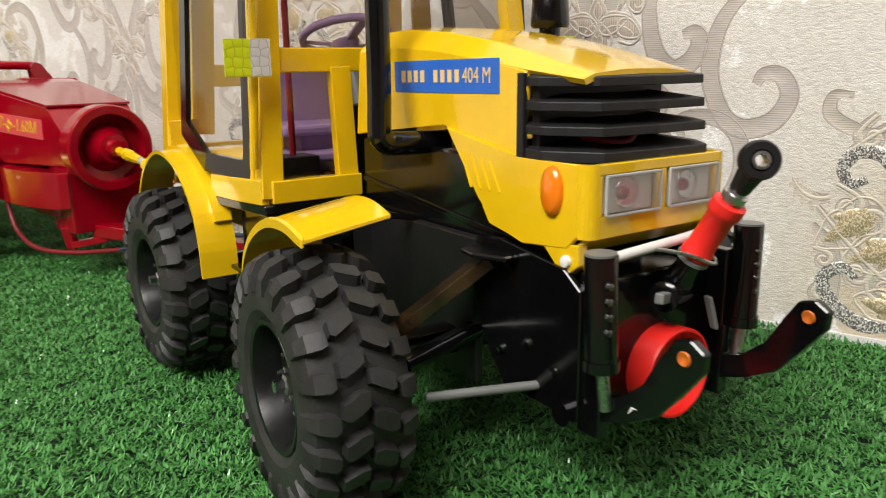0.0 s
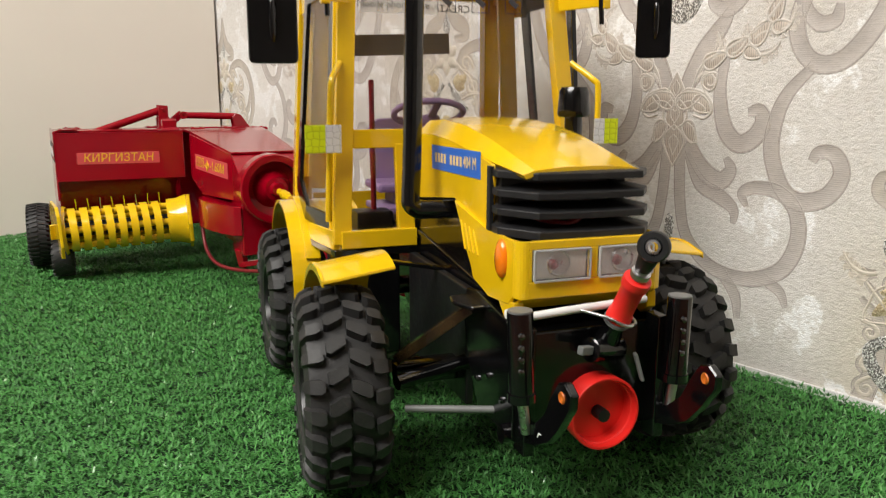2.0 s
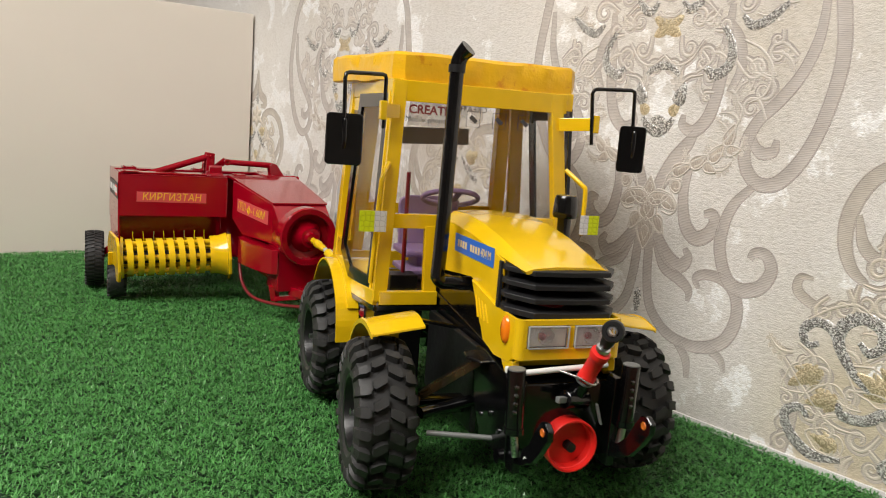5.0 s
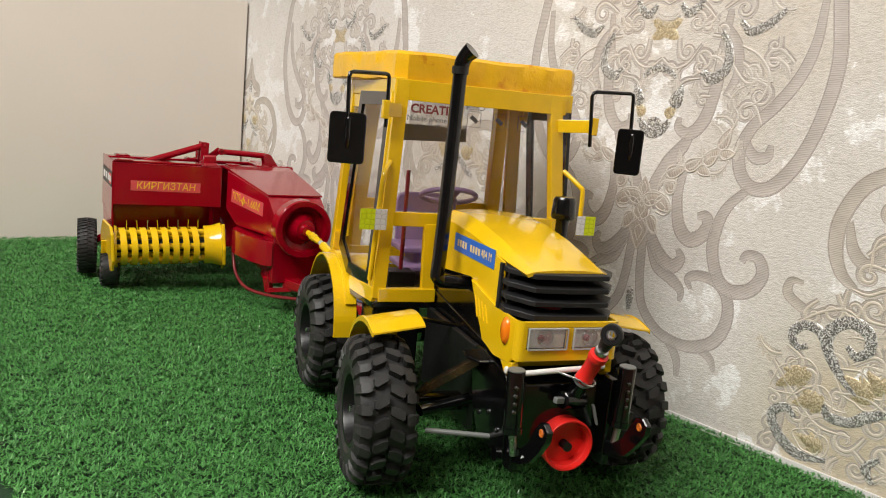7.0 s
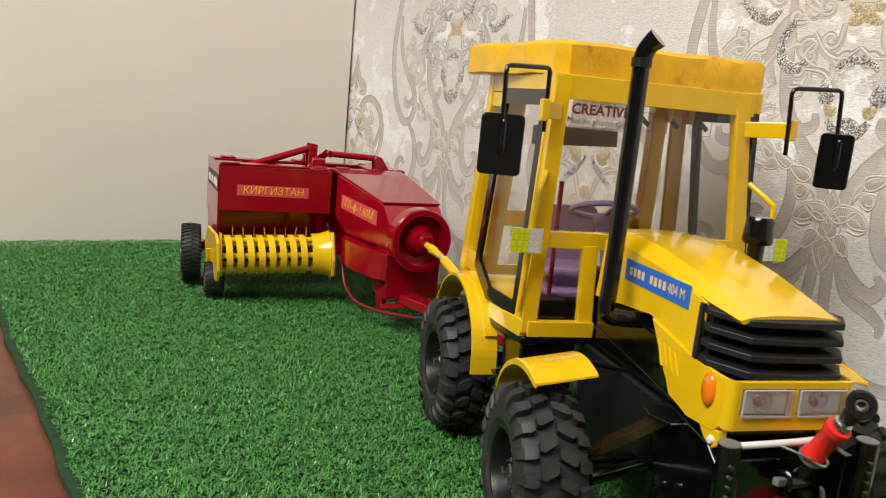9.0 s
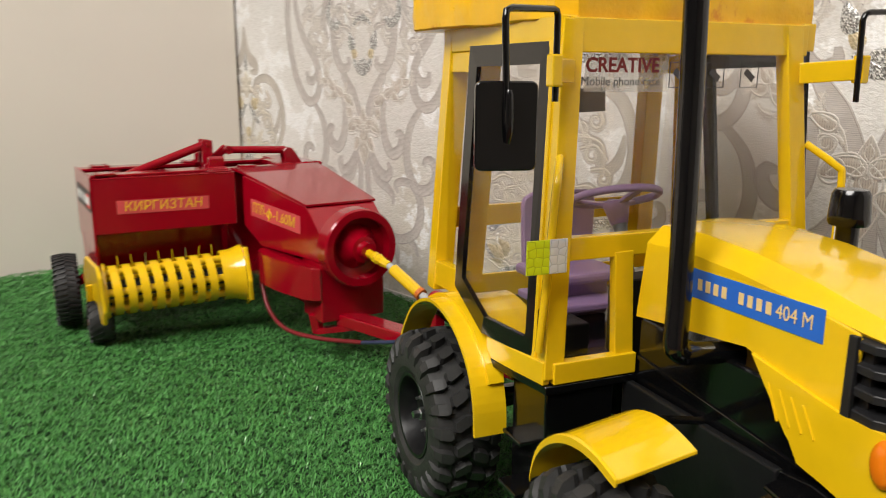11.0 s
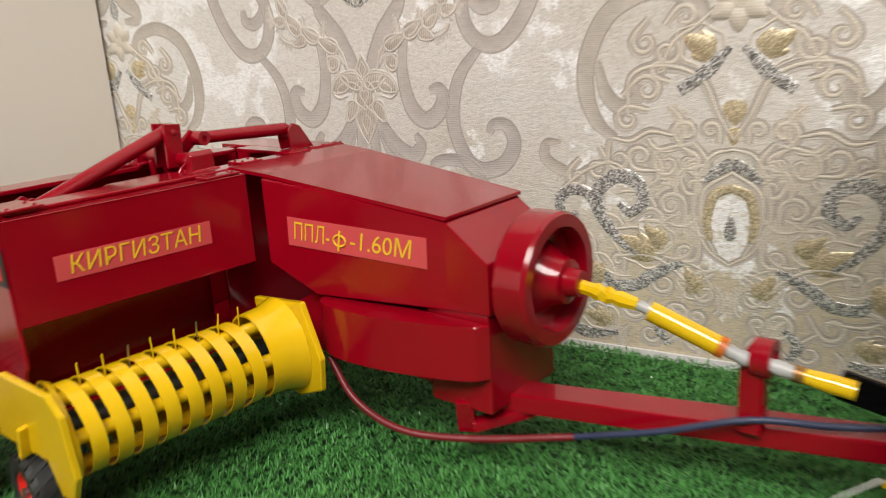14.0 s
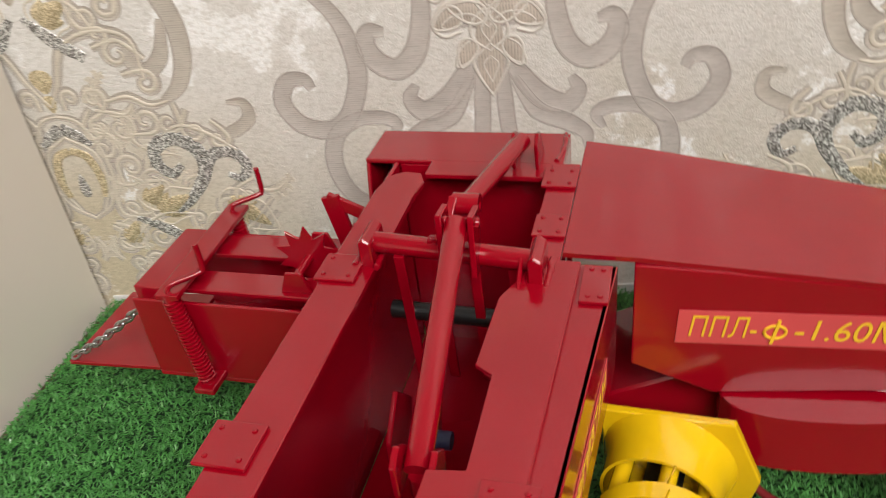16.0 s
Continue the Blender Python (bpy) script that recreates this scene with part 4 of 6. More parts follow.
part("rear_glass", plate([(-0.0625, 0.156), (0.0625, 0.156), (0.0600, 0.248), (-0.0600, 0.248)], "y", 0.1536, 0.1540, 0), GLASS, tractor, "clear film rear window with lettering seen from behind")
part("window_label", plate([(-0.0346, 0.2080), (0.0365, 0.2108), (0.0358, 0.2254), (-0.0350, 0.2226)], "y", 0.1520, 0.1526, 0), LABEL_GREY, tractor, "grey paper strip on the rear window")


def roof():
    bm = bmesh.new()
    outline = [(-0.0620, 0.0290), (0.0690, 0.0280), (0.0740, 0.0340), (0.0880, 0.1600), (0.0850, 0.1680), (-0.0850, 0.1680), (-0.0880, 0.1600), (-0.0700, 0.0350)]
    pts = []
    for i, p in enumerate(outline):
        q = outline[(i + 1) % len(outline)]
        steps = max(1, int((Vector(q) - Vector(p)).length / 0.0035))
        pts += [(p[0] + (q[0] - p[0]) * k / steps, p[1] + (q[1] - p[1]) * k / steps) for k in range(steps)]
    rings = []
    for z, grow in ((0.2560, -0.0012), (0.2568, 0.0), (0.2640, 0.0006), (0.2745, 0.0), (0.2768, -0.0022)):
        ring = []
        for x, y in pts:
            w = noise.noise(Vector((x * 60, y * 60, z * 90))) * 0.0016 + noise.noise(Vector((x * 210, y * 210, z * 260))) * 0.0009
            d = Vector((x, y - 0.095)).normalized() * (grow + w)
            ring.append(bm.verts.new((x + d.x, y + d.y, z + (noise.noise(Vector((x * 40, y * 40, 7))) * 0.0009 if z > 0.27 or z < 0.257 else 0))))
        rings.append(ring)
    n = len(pts)
    for a, b in zip(rings, rings[1:]):
        for k in range(n):
            bm.faces.new((a[k], a[(k + 1) % n], b[(k + 1) % n], b[k]))
    bm.faces.new(rings[0][::-1])
    bm.faces.new(rings[-1])
    return bm


part("cab_roof", roof(), YELLOW_ROOF, tractor, "thick yellow roof slab with uneven brushed edges", smooth=35)

# mirrors
for sx in (-1, 1):
    if sx < 0:
        arm = [(-0.0790, 0.0170, 0.222), (-0.0790, 0.0170, 0.2560), (-0.0800, 0.0165, 0.2580), (-0.0820, 0.0155, 0.2585), (-0.1080, 0.0015, 0.2570), (-0.1105, 0.0005, 0.2560), (-0.1110, 0.0002, 0.2530), (-0.1100, -0.0005, 0.214)]
        plate_pose, half = facing((-0.1095, 0.0012, 0.2135), (0.024, -0.0055, 0), (0, 0, 1)), (0.0122, 0.0170)
        bracket = [(-0.0665, 0.0240, 0.2345), (-0.0800, 0.0165, 0.2345)]
    else:
        arm = [(0.0785, 0.0060, 0.221), (0.0735, 0.0030, 0.2580), (0.0745, 0.0028, 0.2605), (0.0770, 0.0026, 0.2615), (0.1055, 0.0022, 0.2630), (0.1080, 0.0020, 0.2620), (0.1085, 0.0018, 0.2590), (0.1090, -0.0010, 0.220)]
        plate_pose, half = facing((0.1090, -0.0005, 0.2195), (0.0160, -0.0110, 0), (0, 0, 1)), (0.0098, 0.0172)
        bracket = [(0.0590, 0.0230, 0.2340), (0.0800, 0.0065, 0.2360)]
    corner = [(cx * (half[0] - 0.0025) + 0.0025 * math.cos(a), cy * (half[1] - 0.0025) + 0.0025 * math.sin(a)) for cx, cy, a0 in ((1, 1, 0), (-1, 1, 90), (-1, -1, 180), (1, -1, 270)) for a in [radians(a0 + 30 * k) for k in range(4)]]
    mirror = part("mirror", plate(corner, "z", -0.0016, 0.0016, 0.0006), BLACK, tractor, "glossy black rectangular wing mirror", m=plate_pose)
    part("mirror_arm", tube(arm, 0.0014, 10), BLACK, tractor, smooth=50)
    clip_x, clip_y, clip_z = arm[-1]
    part("mirror_clip", tube([(clip_x, clip_y - 0.0014, clip_z + 0.0130), (clip_x, clip_y - 0.0018, clip_z + 0.0115), (clip_x, clip_y - 0.0020, clip_z + 0.004), (clip_x, clip_y - 0.0020, clip_z - 0.003), (clip_x, clip_y - 0.0014, clip_z - 0.0068)], [0.0013, 0.0017, 0.0019, 0.0016, 0.0009], 12), BLACK, tractor, smooth=60)
    part("mirror_bracket", bar(*bracket, 0.0020, 0.0098), YELLOW, tractor)
    part("bracket_wrap", box(bracket[1][0] - 0.0025, bracket[1][0] + 0.0025, bracket[1][1] - 0.003, bracket[1][1] + 0.003, bracket[1][2] - 0.0065, bracket[1][2] + 0.0065, 0.0008), YELLOW, tractor)

# cab interior
wheel_at = lambda a, r, dz=0.0: (-0.0036 + r * math.cos(a), 0.0785 + r * math.sin(a), 0.1694 + dz - 0.357 * r * math.sin(a) - 0.065 * r * math.cos(a))
part("steering_wheel", tube([wheel_at(2 * math.pi * k / 32, 0.0222) for k in range(32)], 0.0021, 8, closed=True), PURPLE, tractor, "purple plastic steering wheel", smooth=60)
for k in range(3):
    a = 2 * math.pi * (k + 0.25) / 3
    part("wheel_spoke", bar(wheel_at(a, 0.002, -0.0045), wheel_at(a, 0.0215, -0.0002), 0.0050, 0.0020), PURPLE, tractor)
part("steering_boss", tube([wheel_at(0, 0.0, -0.0018), wheel_at(0, 0.0, -0.0030), (-0.0037, 0.0755, 0.1600), (-0.0037, 0.0738, 0.1555), (-0.0037, 0.0735, 0.1550)], [0.0040, 0.0075, 0.0058, 0.0045, 0.0030], 16), PURPLE, tractor, smooth=50)
part("steering_column", tube([(-0.0037, 0.0745, 0.158), (-0.0045, 0.0520, 0.104)], 0.0036, 12), GREY_PLASTIC, tractor, smooth=50)
part("dashboard", box(-0.026, 0.012, 0.034, 0.050, 0.096, 0.136, 0.002), BLACK_DULL, tractor)
seat = part("seat", box(-0.033, 0.018, 0.096, 0.136, 0.117, 0.123, 0.002), PURPLE, tractor, "purple plastic driver's seat")
part("seat_back", plate([(-0.025, 0.1150), (0.017, 0.1150), (0.019, 0.122), (0.020, 0.158), (0.0185, 0.162), (0.015, 0.165), (-0.023, 0.165), (-0.0285, 0.162), (-0.0300, 0.158), (-0.0285, 0.122)], "y", 0.1330, 0.1370, 0.001), PURPLE, seat)
part("seat_base", box(-0.020, 0.012, 0.104, 0.130, 0.0955, 0.118, 0.0015), PURPLE, seat)
part("seat_shelf", box(-0.034, 0.020, 0.086, 0.130, 0.1040, 0.1085, 0.0012), PURPLE, seat)
part("lever", tube([(-0.045, 0.060, 0.0955), (-0.046, 0.058, 0.190)], 0.0017, 8), WINE, tractor, "dark red upright lever", smooth=50)
part("lever_ring", lathe([(0.1540, 0.0017), (0.1540, 0.0023), (0.1556, 0.0023), (0.1556, 0.0017)], "z", 12, (-0.0456, 0.0587, 0)), WHITE_INK, tractor, "white ring on the lever")
part("control_box", box(-0.058, -0.036, 0.048, 0.066, 0.0955, 0.112, 0.001), BLACK_DULL, tractor)

# steps and boxes under the cab
for sx in (-1, 1):
    part("under_box", box(*sorted((sx * 0.040, sx * 0.0765)), 0.020, 0.052, 0.032, 0.0912, 0.001), BLACK, tractor)
    part("belly_plate", box(*sorted((sx * 0.030, sx * 0.034)), -0.074, 0.022, 0.034, 0.092, 0.001), BLACK_DULL, tractor, "black side plate under the engine")
    part("step", box(*sorted((sx * 0.076, sx * 0.090)), 0.022, 0.040, 0.0400, 0.0425, 0.0006), BLACK, tractor)
    part("step", box(*sorted((sx * 0.076, sx * 0.086)), 0.026, 0.044, 0.0640, 0.0660, 0.0006), BLACK, tractor)
part("cable_tie_end", bar((-0.0928, 0.1690, 0.0660), (-0.0916, 0.1836, 0.0516), 0.0013, 0.0007, 0.0001), WHITE_INK, tractor, "white nylon cable tie end")
part("hitch_link", bar((-0.0350, 0.2080, 0.0665), (-0.0100, 0.1640, 0.0500), 0.0030, 0.0130, 0.0012), BLACK, tractor, "black slanting hitch link plate")
part("rear_hitch", bar((0.0, 0.150, 0.045), (0.0, 0.186, 0.042), 0.016, 0.006), BLACK, tractor)
part("power_take_off_box", box(-0.018, 0.018, 0.150, 0.168, 0.046, 0.085, 0.002), BLACK, tractor)

# front linkage
for sx in (-1, 1):
    part("lift_cylinder", tube([(sx * 0.0365, -0.1400, 0.0985), (sx * 0.0355, -0.1405, 0.0640)], 0.0052, 16), BLACK, tractor, "glossy black lift cylinder", smooth=50)
    part("cylinder_cap", tube([(sx * 0.0365, -0.1400, 0.0984), (sx * 0.03652, -0.1400, 0.0992)], 0.0049, 16), GREY_PLASTIC, tractor, "scuffed grey cylinder cap", smooth=40)
    part("cylinder_collar", tube([(sx * 0.0355, -0.1405, 0.0655), (sx * 0.03545, -0.1405, 0.0620)], 0.0058, 16), BLACK, tractor, smooth=40)
    for k in range(4):
        part("bolt", lathe([(0, 0.0013), (-0.0012, 0.0012), (-0.0014, 0.0001)], "y", 10, (sx * 0.0365 - 0.0015, -0.1448, 0.0900 - 0.0048 * k)), DARK_STEEL, tractor, smooth=40)
    part("piston_rod", tube([(sx * 0.0355, -0.1405, 0.0645), (sx * 0.0330, -0.1405, 0.0480)], 0.0022, 10), STEEL, tractor, smooth=50)
    arm_line = [(-0.116, 0.0355), (-0.116, 0.0440), (-0.130, 0.0485), (-0.146, 0.0530), (-0.155, 0.0605), (-0.1605, 0.0710), (-0.1650, 0.0780), (-0.1705, 0.0795), (-0.1755, 0.0765), (-0.1750, 0.0705), (-0.1672, 0.0608), (-0.1590, 0.0513), (-0.1480, 0.0458), (-0.132, 0.0405)]
    part("lift_arm", plate(arm_line, "x", *sorted((sx * 0.0290, sx * 0.0325)), 0.0006), BLACK, tractor, "black curved lower lift arm")
    part("arm_bush", lathe([(-0.0018, 0.0024), (-0.0023, 0.0020), (-0.0019, 0.0010), (-0.0019, 0.0001)], "x", 14, (-0.0308 if sx < 0 else 0.0307, -0.1690, 0.0735)), RUST_ORANGE, tractor, "worn orange bush", smooth=50)
    part("pivot_bolt", lathe([(-0.003, 0.0042), (0.003, 0.0042), (0.0035, 0.0001)], "x", 12, (sx * 0.0345, -0.1250, 0.0415)), BLACK, tractor, smooth=40)
    part("upright_post", box(*sorted((sx * 0.0280, sx * 0.0330)), -0.138, -0.128, 0.036, 0.090, 0.0006), BLACK, tractor)
part("paint_chip", plate([(-0.1496, 0.0497), (-0.1512, 0.0514), (-0.1506, 0.0518), (-0.1530, 0.0522), (-0.1508, 0.0524)], "x", -0.03275, -0.0325, 0), WHITE_INK, tractor, "pale chip in the black paint")
part("bell_cap", lathe([(-0.1250, 0.0001), (-0.1250, 0.0142), (-0.1265, 0.0154), (-0.1395, 0.0160), (-0.1402, 0.0156), (-0.1402, 0.0148), (-0.1370, 0.0145), (-0.1365, 0.0139), (-0.1318, 0.0136), (-0.1316, 0.0001)], "y", 40, (0.0034, 0, 0.0508)), RED_PLASTIC, tractor, "bright red bottle-cap guard round the shaft", smooth=35)
part("stub_shaft", tube([(0.0040, -0.120, 0.049), (0.0040, -0.138, 0.049)], 0.0028, 10), BLACK_DULL, tractor, smooth=50)
link_a, link_b = Vector((0.0090, -0.1600, 0.1250)), Vector((0.0060, -0.1335, 0.0800))
axis_dir = (link_b - link_a).normalized()
top_link = part("top_link", tube([link_a + axis_dir * q for q in (0.0160, 0.0164, 0.0190, 0.0205, 0.0215, 0.0345, 0.0355, 0.0380, 0.0384)], [0.0048, 0.0056, 0.0057, 0.0055, 0.0047, 0.0047, 0.0053, 0.0053, 0.0046], 20), RED_PLASTIC, tractor, "red turnbuckle top link with black ball joint", smooth=50)
part("link_washer", tube([link_a + axis_dir * q for q in (0.0384, 0.0388, 0.0400, 0.0404)], [0.0040, 0.0056, 0.0056, 0.0040], 18), GREY_PLASTIC, top_link, "grey plastic washer", smooth=40)
part("link_thread", tube([link_a + axis_dir * q for q in (0.0100, 0.0125, 0.0128, 0.0150, 0.0153, 0.0165)], [0.0029, 0.0029, 0.0040, 0.0040, 0.0030, 0.0030], 12), STEEL, top_link, smooth=50)
eye_dir = Vector((-0.66, -0.74, 0.12)).normalized()
eye_bm = bmesh.new()
ring_pose = eye_dir.to_track_quat("X", "Z").to_matrix().to_4x4()
lathe([(-0.0026, 0.0034), (-0.0026, 0.0056), (-0.0018, 0.0062), (0.0018, 0.0062), (0.0026, 0.0056), (0.0026, 0.0034)], "x", 24, closed=True, bm=eye_bm)
for v in eye_bm.verts:
    v.co = link_a + ring_pose @ v.co
tube([link_a + axis_dir * q for q in (0.0046, 0.0070, 0.0110, 0.0118)], [0.0042, 0.0039, 0.0033, 0.0028], 12, eye_bm)
part("ball_joint", eye_bm, BLACK_DULL, top_link, smooth=40)
ball_bm = lathe([(-0.0031, 0.0019), (-0.0030, 0.0028), (0, 0.0036), (0.0030, 0.0028), (0.0031, 0.0019)], "x", 20, closed=True)
for v in ball_bm.verts:
    v.co = link_a + ring_pose @ v.co
part("ball", ball_bm, STEEL, top_link, smooth=50)
part("link_fork", tube([link_a + axis_dir * q for q in (0.0404, 0.0430, 0.0480, 0.0540, 0.0570)], [0.0036, 0.0042, 0.0050, 0.0058, 0.0040], 14), BLACK, top_link, smooth=50)
part("clevis", tube([(-0.0040, -0.1375, 0.0788), (-0.0036, -0.1374, 0.0788), (0.0125, -0.132, 0.0762), (0.013, -0.1318, 0.0762)], [0.0040, 0.0052, 0.0052, 0.0040], 16), BLACK, tractor, smooth=50)
part("clevis_pin", bar((-0.0100, -0.1405, 0.0800), (-0.0038, -0.1385, 0.0790), 0.0032, 0.0036, 0.0005), GREY_PLASTIC, tractor, "square grey pin end")
part("white_tube", tube(spline([(-0.0290, -0.1320, 0.0935), (-0.012, -0.1345, 0.0955), (0.006, -0.1340, 0.0962), (0.026, -0.1300, 0.0960)], 5), 0.0017, 10), WHITE_INK, tractor, "white plastic tube under the nose", smooth=50)
part("wire_tie", tube(spline([(-0.008, -0.1355, 0.0955), (0.0005, -0.1430, 0.0935), (0.0068, -0.1475, 0.0905), (0.0128, -0.1440, 0.0905), (0.0130, -0.1385, 0.0925)], 5), 0.0007, 8), STEEL, tractor, smooth=50)
part("grey_tag", bar((0.0160, -0.1400, 0.0760), (0.0195, -0.1410, 0.0640), 0.0035, 0.0015), GREY_PLASTIC, tractor)

# badges and lettering
badge = part("bonnet_badge", flat_sign(0.0685, 0.0122), BLUE_VINYL, tractor, "blue vinyl badge with gold characters", m=facing((-0.0325, -0.0520, 0.1500), (0, -1, 0.012), (0, 0, 1)))
for k in range(9):
    if k == 4:
        continue
    part("badge_bar", box(-0.0285 + 0.0046 * k, -0.0259 + 0.0046 * k, -0.0022, 0.0024, 0, 0.00025, 0), GOLD_INK, badge)
letters("badge_number", "404 M", 0.0078, GOLD_INK, badge, Matrix.Translation((0.0215, 0, 0.0002)), 0.85)
letters("windscreen_word", "CREATIVE", 0.0087, DARK_RED_INK, tractor, facing((-0.0393, 0.0270, 0.2368), (1, 0, 0), (0, 0, 1)), bold=0.00022)
letters("rear_window_word", "CREATIVE", 0.0078, LABEL_GREY, tractor, facing((0.0360, 0.1546, 0.2425), (-1, 0, 0), (0, 0, 1)))
letters("windscreen_words", "Mobile phone case", 0.0055, GREY_INK, tractor, facing((-0.0400, 0.0270, 0.2300), (1, 0, 0), (0, 0, 1)))
for k in range(3):
    icon = bmesh.new()
    x0, z0 = -0.009 + 0.0205 * k, 0.2330
    for a, b in (((-1, -1), (1, -1)), ((1, -1), (1, 1)), ((1, 1), (-1, 1)), ((-1, 1), (-1, -1))):
        bar((x0 + a[0] * 0.0052, 0.0270, z0 + a[1] * 0.0056), (x0 + b[0] * 0.0052, 0.0270, z0 + b[1] * 0.0056), 0.0003, 0.0004, 0, (0, 1, 0), icon)
    bar((x0 - 0.0025, 0.0270, z0 + 0.002), (x0 + 0.0025, 0.0270, z0 - 0.002), 0.0003, 0.0030, 0, (0, 0, 1), icon)
    part("printed_icon", icon, GREY_INK, tractor, "small printed square icon")

# ---- model baler ----
baler = thing("model_baler", pose(0.47, 0.545, 0, 0, 0, -8.5), "handmade red model hay baler coupled behind the tractor", "model baler")

# feed chamber box, open on top; its front stands a little askew
def front_y(x):
    return 0.0024 - 0.0744 * x


feed = part("feed_box", plate([(-0.1225, front_y(-0.1225)), (-0.001, front_y(-0.001)), (-0.001, front_y(-0.001) + 0.002), (-0.1225, front_y(-0.1225) + 0.002)], "z", 0.0955, 0.1440, 0.0004), RED, baler, "red sheet metal feed box with open top")
part("front_ledge", plate([(-0.1225, front_y(-0.1225)), (-0.001, front_y(-0.001)), (-0.001, 0.0165), (-0.1225, 0.0205)], "z", 0.1420, 0.1440, 0.0005), RED, feed)
part("step_plate", plate([(-0.1215, 0.0190), (-0.002, 0.0150), (-0.002, 0.0300), (-0.0255, 0.0400), (-0.0585, 0.0410), (-0.0620, 0.0345), (-0.0985, 0.0342), (-0.0990, 0.0455), (-0.1215, 0.0460)], "z", 0.1442, 0.1460, 0.0004), RED, feed)
part("back_wall", box(-0.1180, 0.0690, 0.1035, 0.1055, 0.042, 0.1440, 0.0005), RED, feed)
part("back_rail", plate([(-0.1180, 0.0885), (0.0400, 0.0885), (0.0520, 0.0870), (0.0590, 0.0900), (0.0600, 0.0980), (0.0560, 0.1040), (0.0440, 0.1065), (-0.1180, 0.1070)], "z", 0.1420, 0.1445, 0.0005), RED, feed)
part("hood_floor", plate([(0.0475, 0.0608), (0.102, 0.0420), (0.102, 0.0455), (0.0475, 0.0634)], "x", -0.117, -0.001, 0.0004), RED, feed)
end = plate([(front_y(-0.1225), 0.1455), (front_y(-0.1225), 0.0765), (0.045, 0.0795), (0.1075, 0.0835), (0.1075, 0.1455)], "x", -0.1245, -0.1225, 0.0005)
for v in end.verts:
    v.co.x += 0.035 * max(0.0, v.co.y)
part("end_plate", end, RED, feed, "red end plate with a dark sticker")
part("lower_bracket", plate([(0.015, 0.084), (0.035, 0.030), (0.075, 0.027), (0.090, 0.086)], "x", -0.1220, -0.1200, 0.0005), RED, feed)
part("front_inner_wall", box(-0.001, 0.0690, 0.0315, 0.0335, 0.042, 0.1430, 0.0004), RED, feed)
part("front_inner_rail", box(-0.0015, 0.0700, 0.0225, 0.0345, 0.1425, 0.1450, 0.0005), RED, feed)
part("under_sheet", plate([(0.0440, 0.096), (0.046, 0.055), (0.062, 0.035), (0.064, 0.037), (0.048, 0.058), (0.046, 0.096)], "x", -0.1195, -0.003, 0.0003), RED, feed)
for x0, x1, y0, y1, z0 in ((-0.1075, -0.0910, 0.0940, 0.1105, 0.1446), (-0.0220, -0.0060, 0.0930, 0.1085, 0.1446), (-0.1190, -0.1010, 0.0145, 0.0300, 0.1461), (-0.0240, -0.0030, 0.0040, 0.0140, 0.1441), (0.0480, 0.0640, 0.0222, 0.0365, 0.1451), (0.0120, 0.0270, 0.0222, 0.0350, 0.1451)):
    pad = part("hinge_plate", box(x0, x1, y0, y1, z0, z0 + 0.0014, 0.0004), RED, feed)
    for i in range(2):
        for j in range(2):
            part("rivet", lathe([(z0 + 0.0013, 0.0010), (z0 + 0.0019, 0.0008), (z0 + 0.0021, 0.0001)], "z", 8, (x0 + 0.003 + i * (x1 - x0 - 0.006), y0 + 0.003 + j * (y1 - y0 - 0.006), 0)), RED, pad)


def weld(name, points, r, seed):
    """A lumpy painted bead of weld along points."""
    rng = random.Random(seed)
    line = spline(points, 6)
    part(name, tube([p + Vector([rng.uniform(-0.0003, 0.0003) for _ in range(3)]) for p in line], [r * rng.uniform(0.65, 1.25) for _ in line], 8), RED, baler, smooth=60)


# feeder rocker on a cross pipe
part("cross_pipe", tube([(-0.0090, 0.0310, 0.1500), (-0.0042, 0.0905, 0.1510)], 0.0040, 16), RED, baler, smooth=50)
for y, x in ((0.0290, -0.0095), (0.0915, -0.0040)):
    part("pipe_bracket", plate([(y - 0.0025, 0.1440), (y + 0.0025, 0.1440), (y + 0.0025, 0.1545), (y + 0.0005, 0.1565), (y - 0.0025, 0.1545)], "x", x - 0.0075, x + 0.0075, 0.0006), RED, baler, "red welded pipe bracket with rough edge")
    weld("weld_bead", [(x - 0.0085, y - 0.004, 0.1452), (x - 0.002, y - 0.0042, 0.1456), (x + 0.008, y - 0.004, 0.1452)], 0.0014, 3)
    weld("weld_bead", [(x - 0.0085, y + 0.004, 0.1452), (x, y + 0.0044, 0.1458), (x + 0.008, y + 0.004, 0.1452)], 0.0012, 5)
part("bracket_gusset", plate([(-0.0220, 0.1440), (-0.0020, 0.1440), (-0.0020, 0.1475), (-0.0120, 0.1530), (-0.0190, 0.1480)], "y", 0.0335, 0.0350, 0.0004), RED, baler, "red triangular gusset plate")
part("feeder_rod", tube([(-0.0110, 0.0560, 0.1655), (-0.0940, 0.0500, 0.1380)], 0.0040, 16), RED, baler, "red round feeder rod", smooth=50)
for y in (0.0490, 0.0600):
    part("rod_fork", plate([(-0.0165, 0.1460), (-0.0060, 0.1460), (-0.0055, 0.1695), (-0.0155, 0.1705)], "y", y, y + 0.0022, 0.0004), RED, baler)
    part("rivet", lathe([(y - 0.0012, 0.0001), (y - 0.0010, 0.0016), (y, 0.0020)], "y", 10, (-0.0105, 0, 0.1655)), RED, baler, smooth=50)
part("fork_pin", tube([(-0.0105, 0.0480, 0.1655), (-0.0105, 0.0635, 0.1655)], 0.0014, 8), RED, baler)
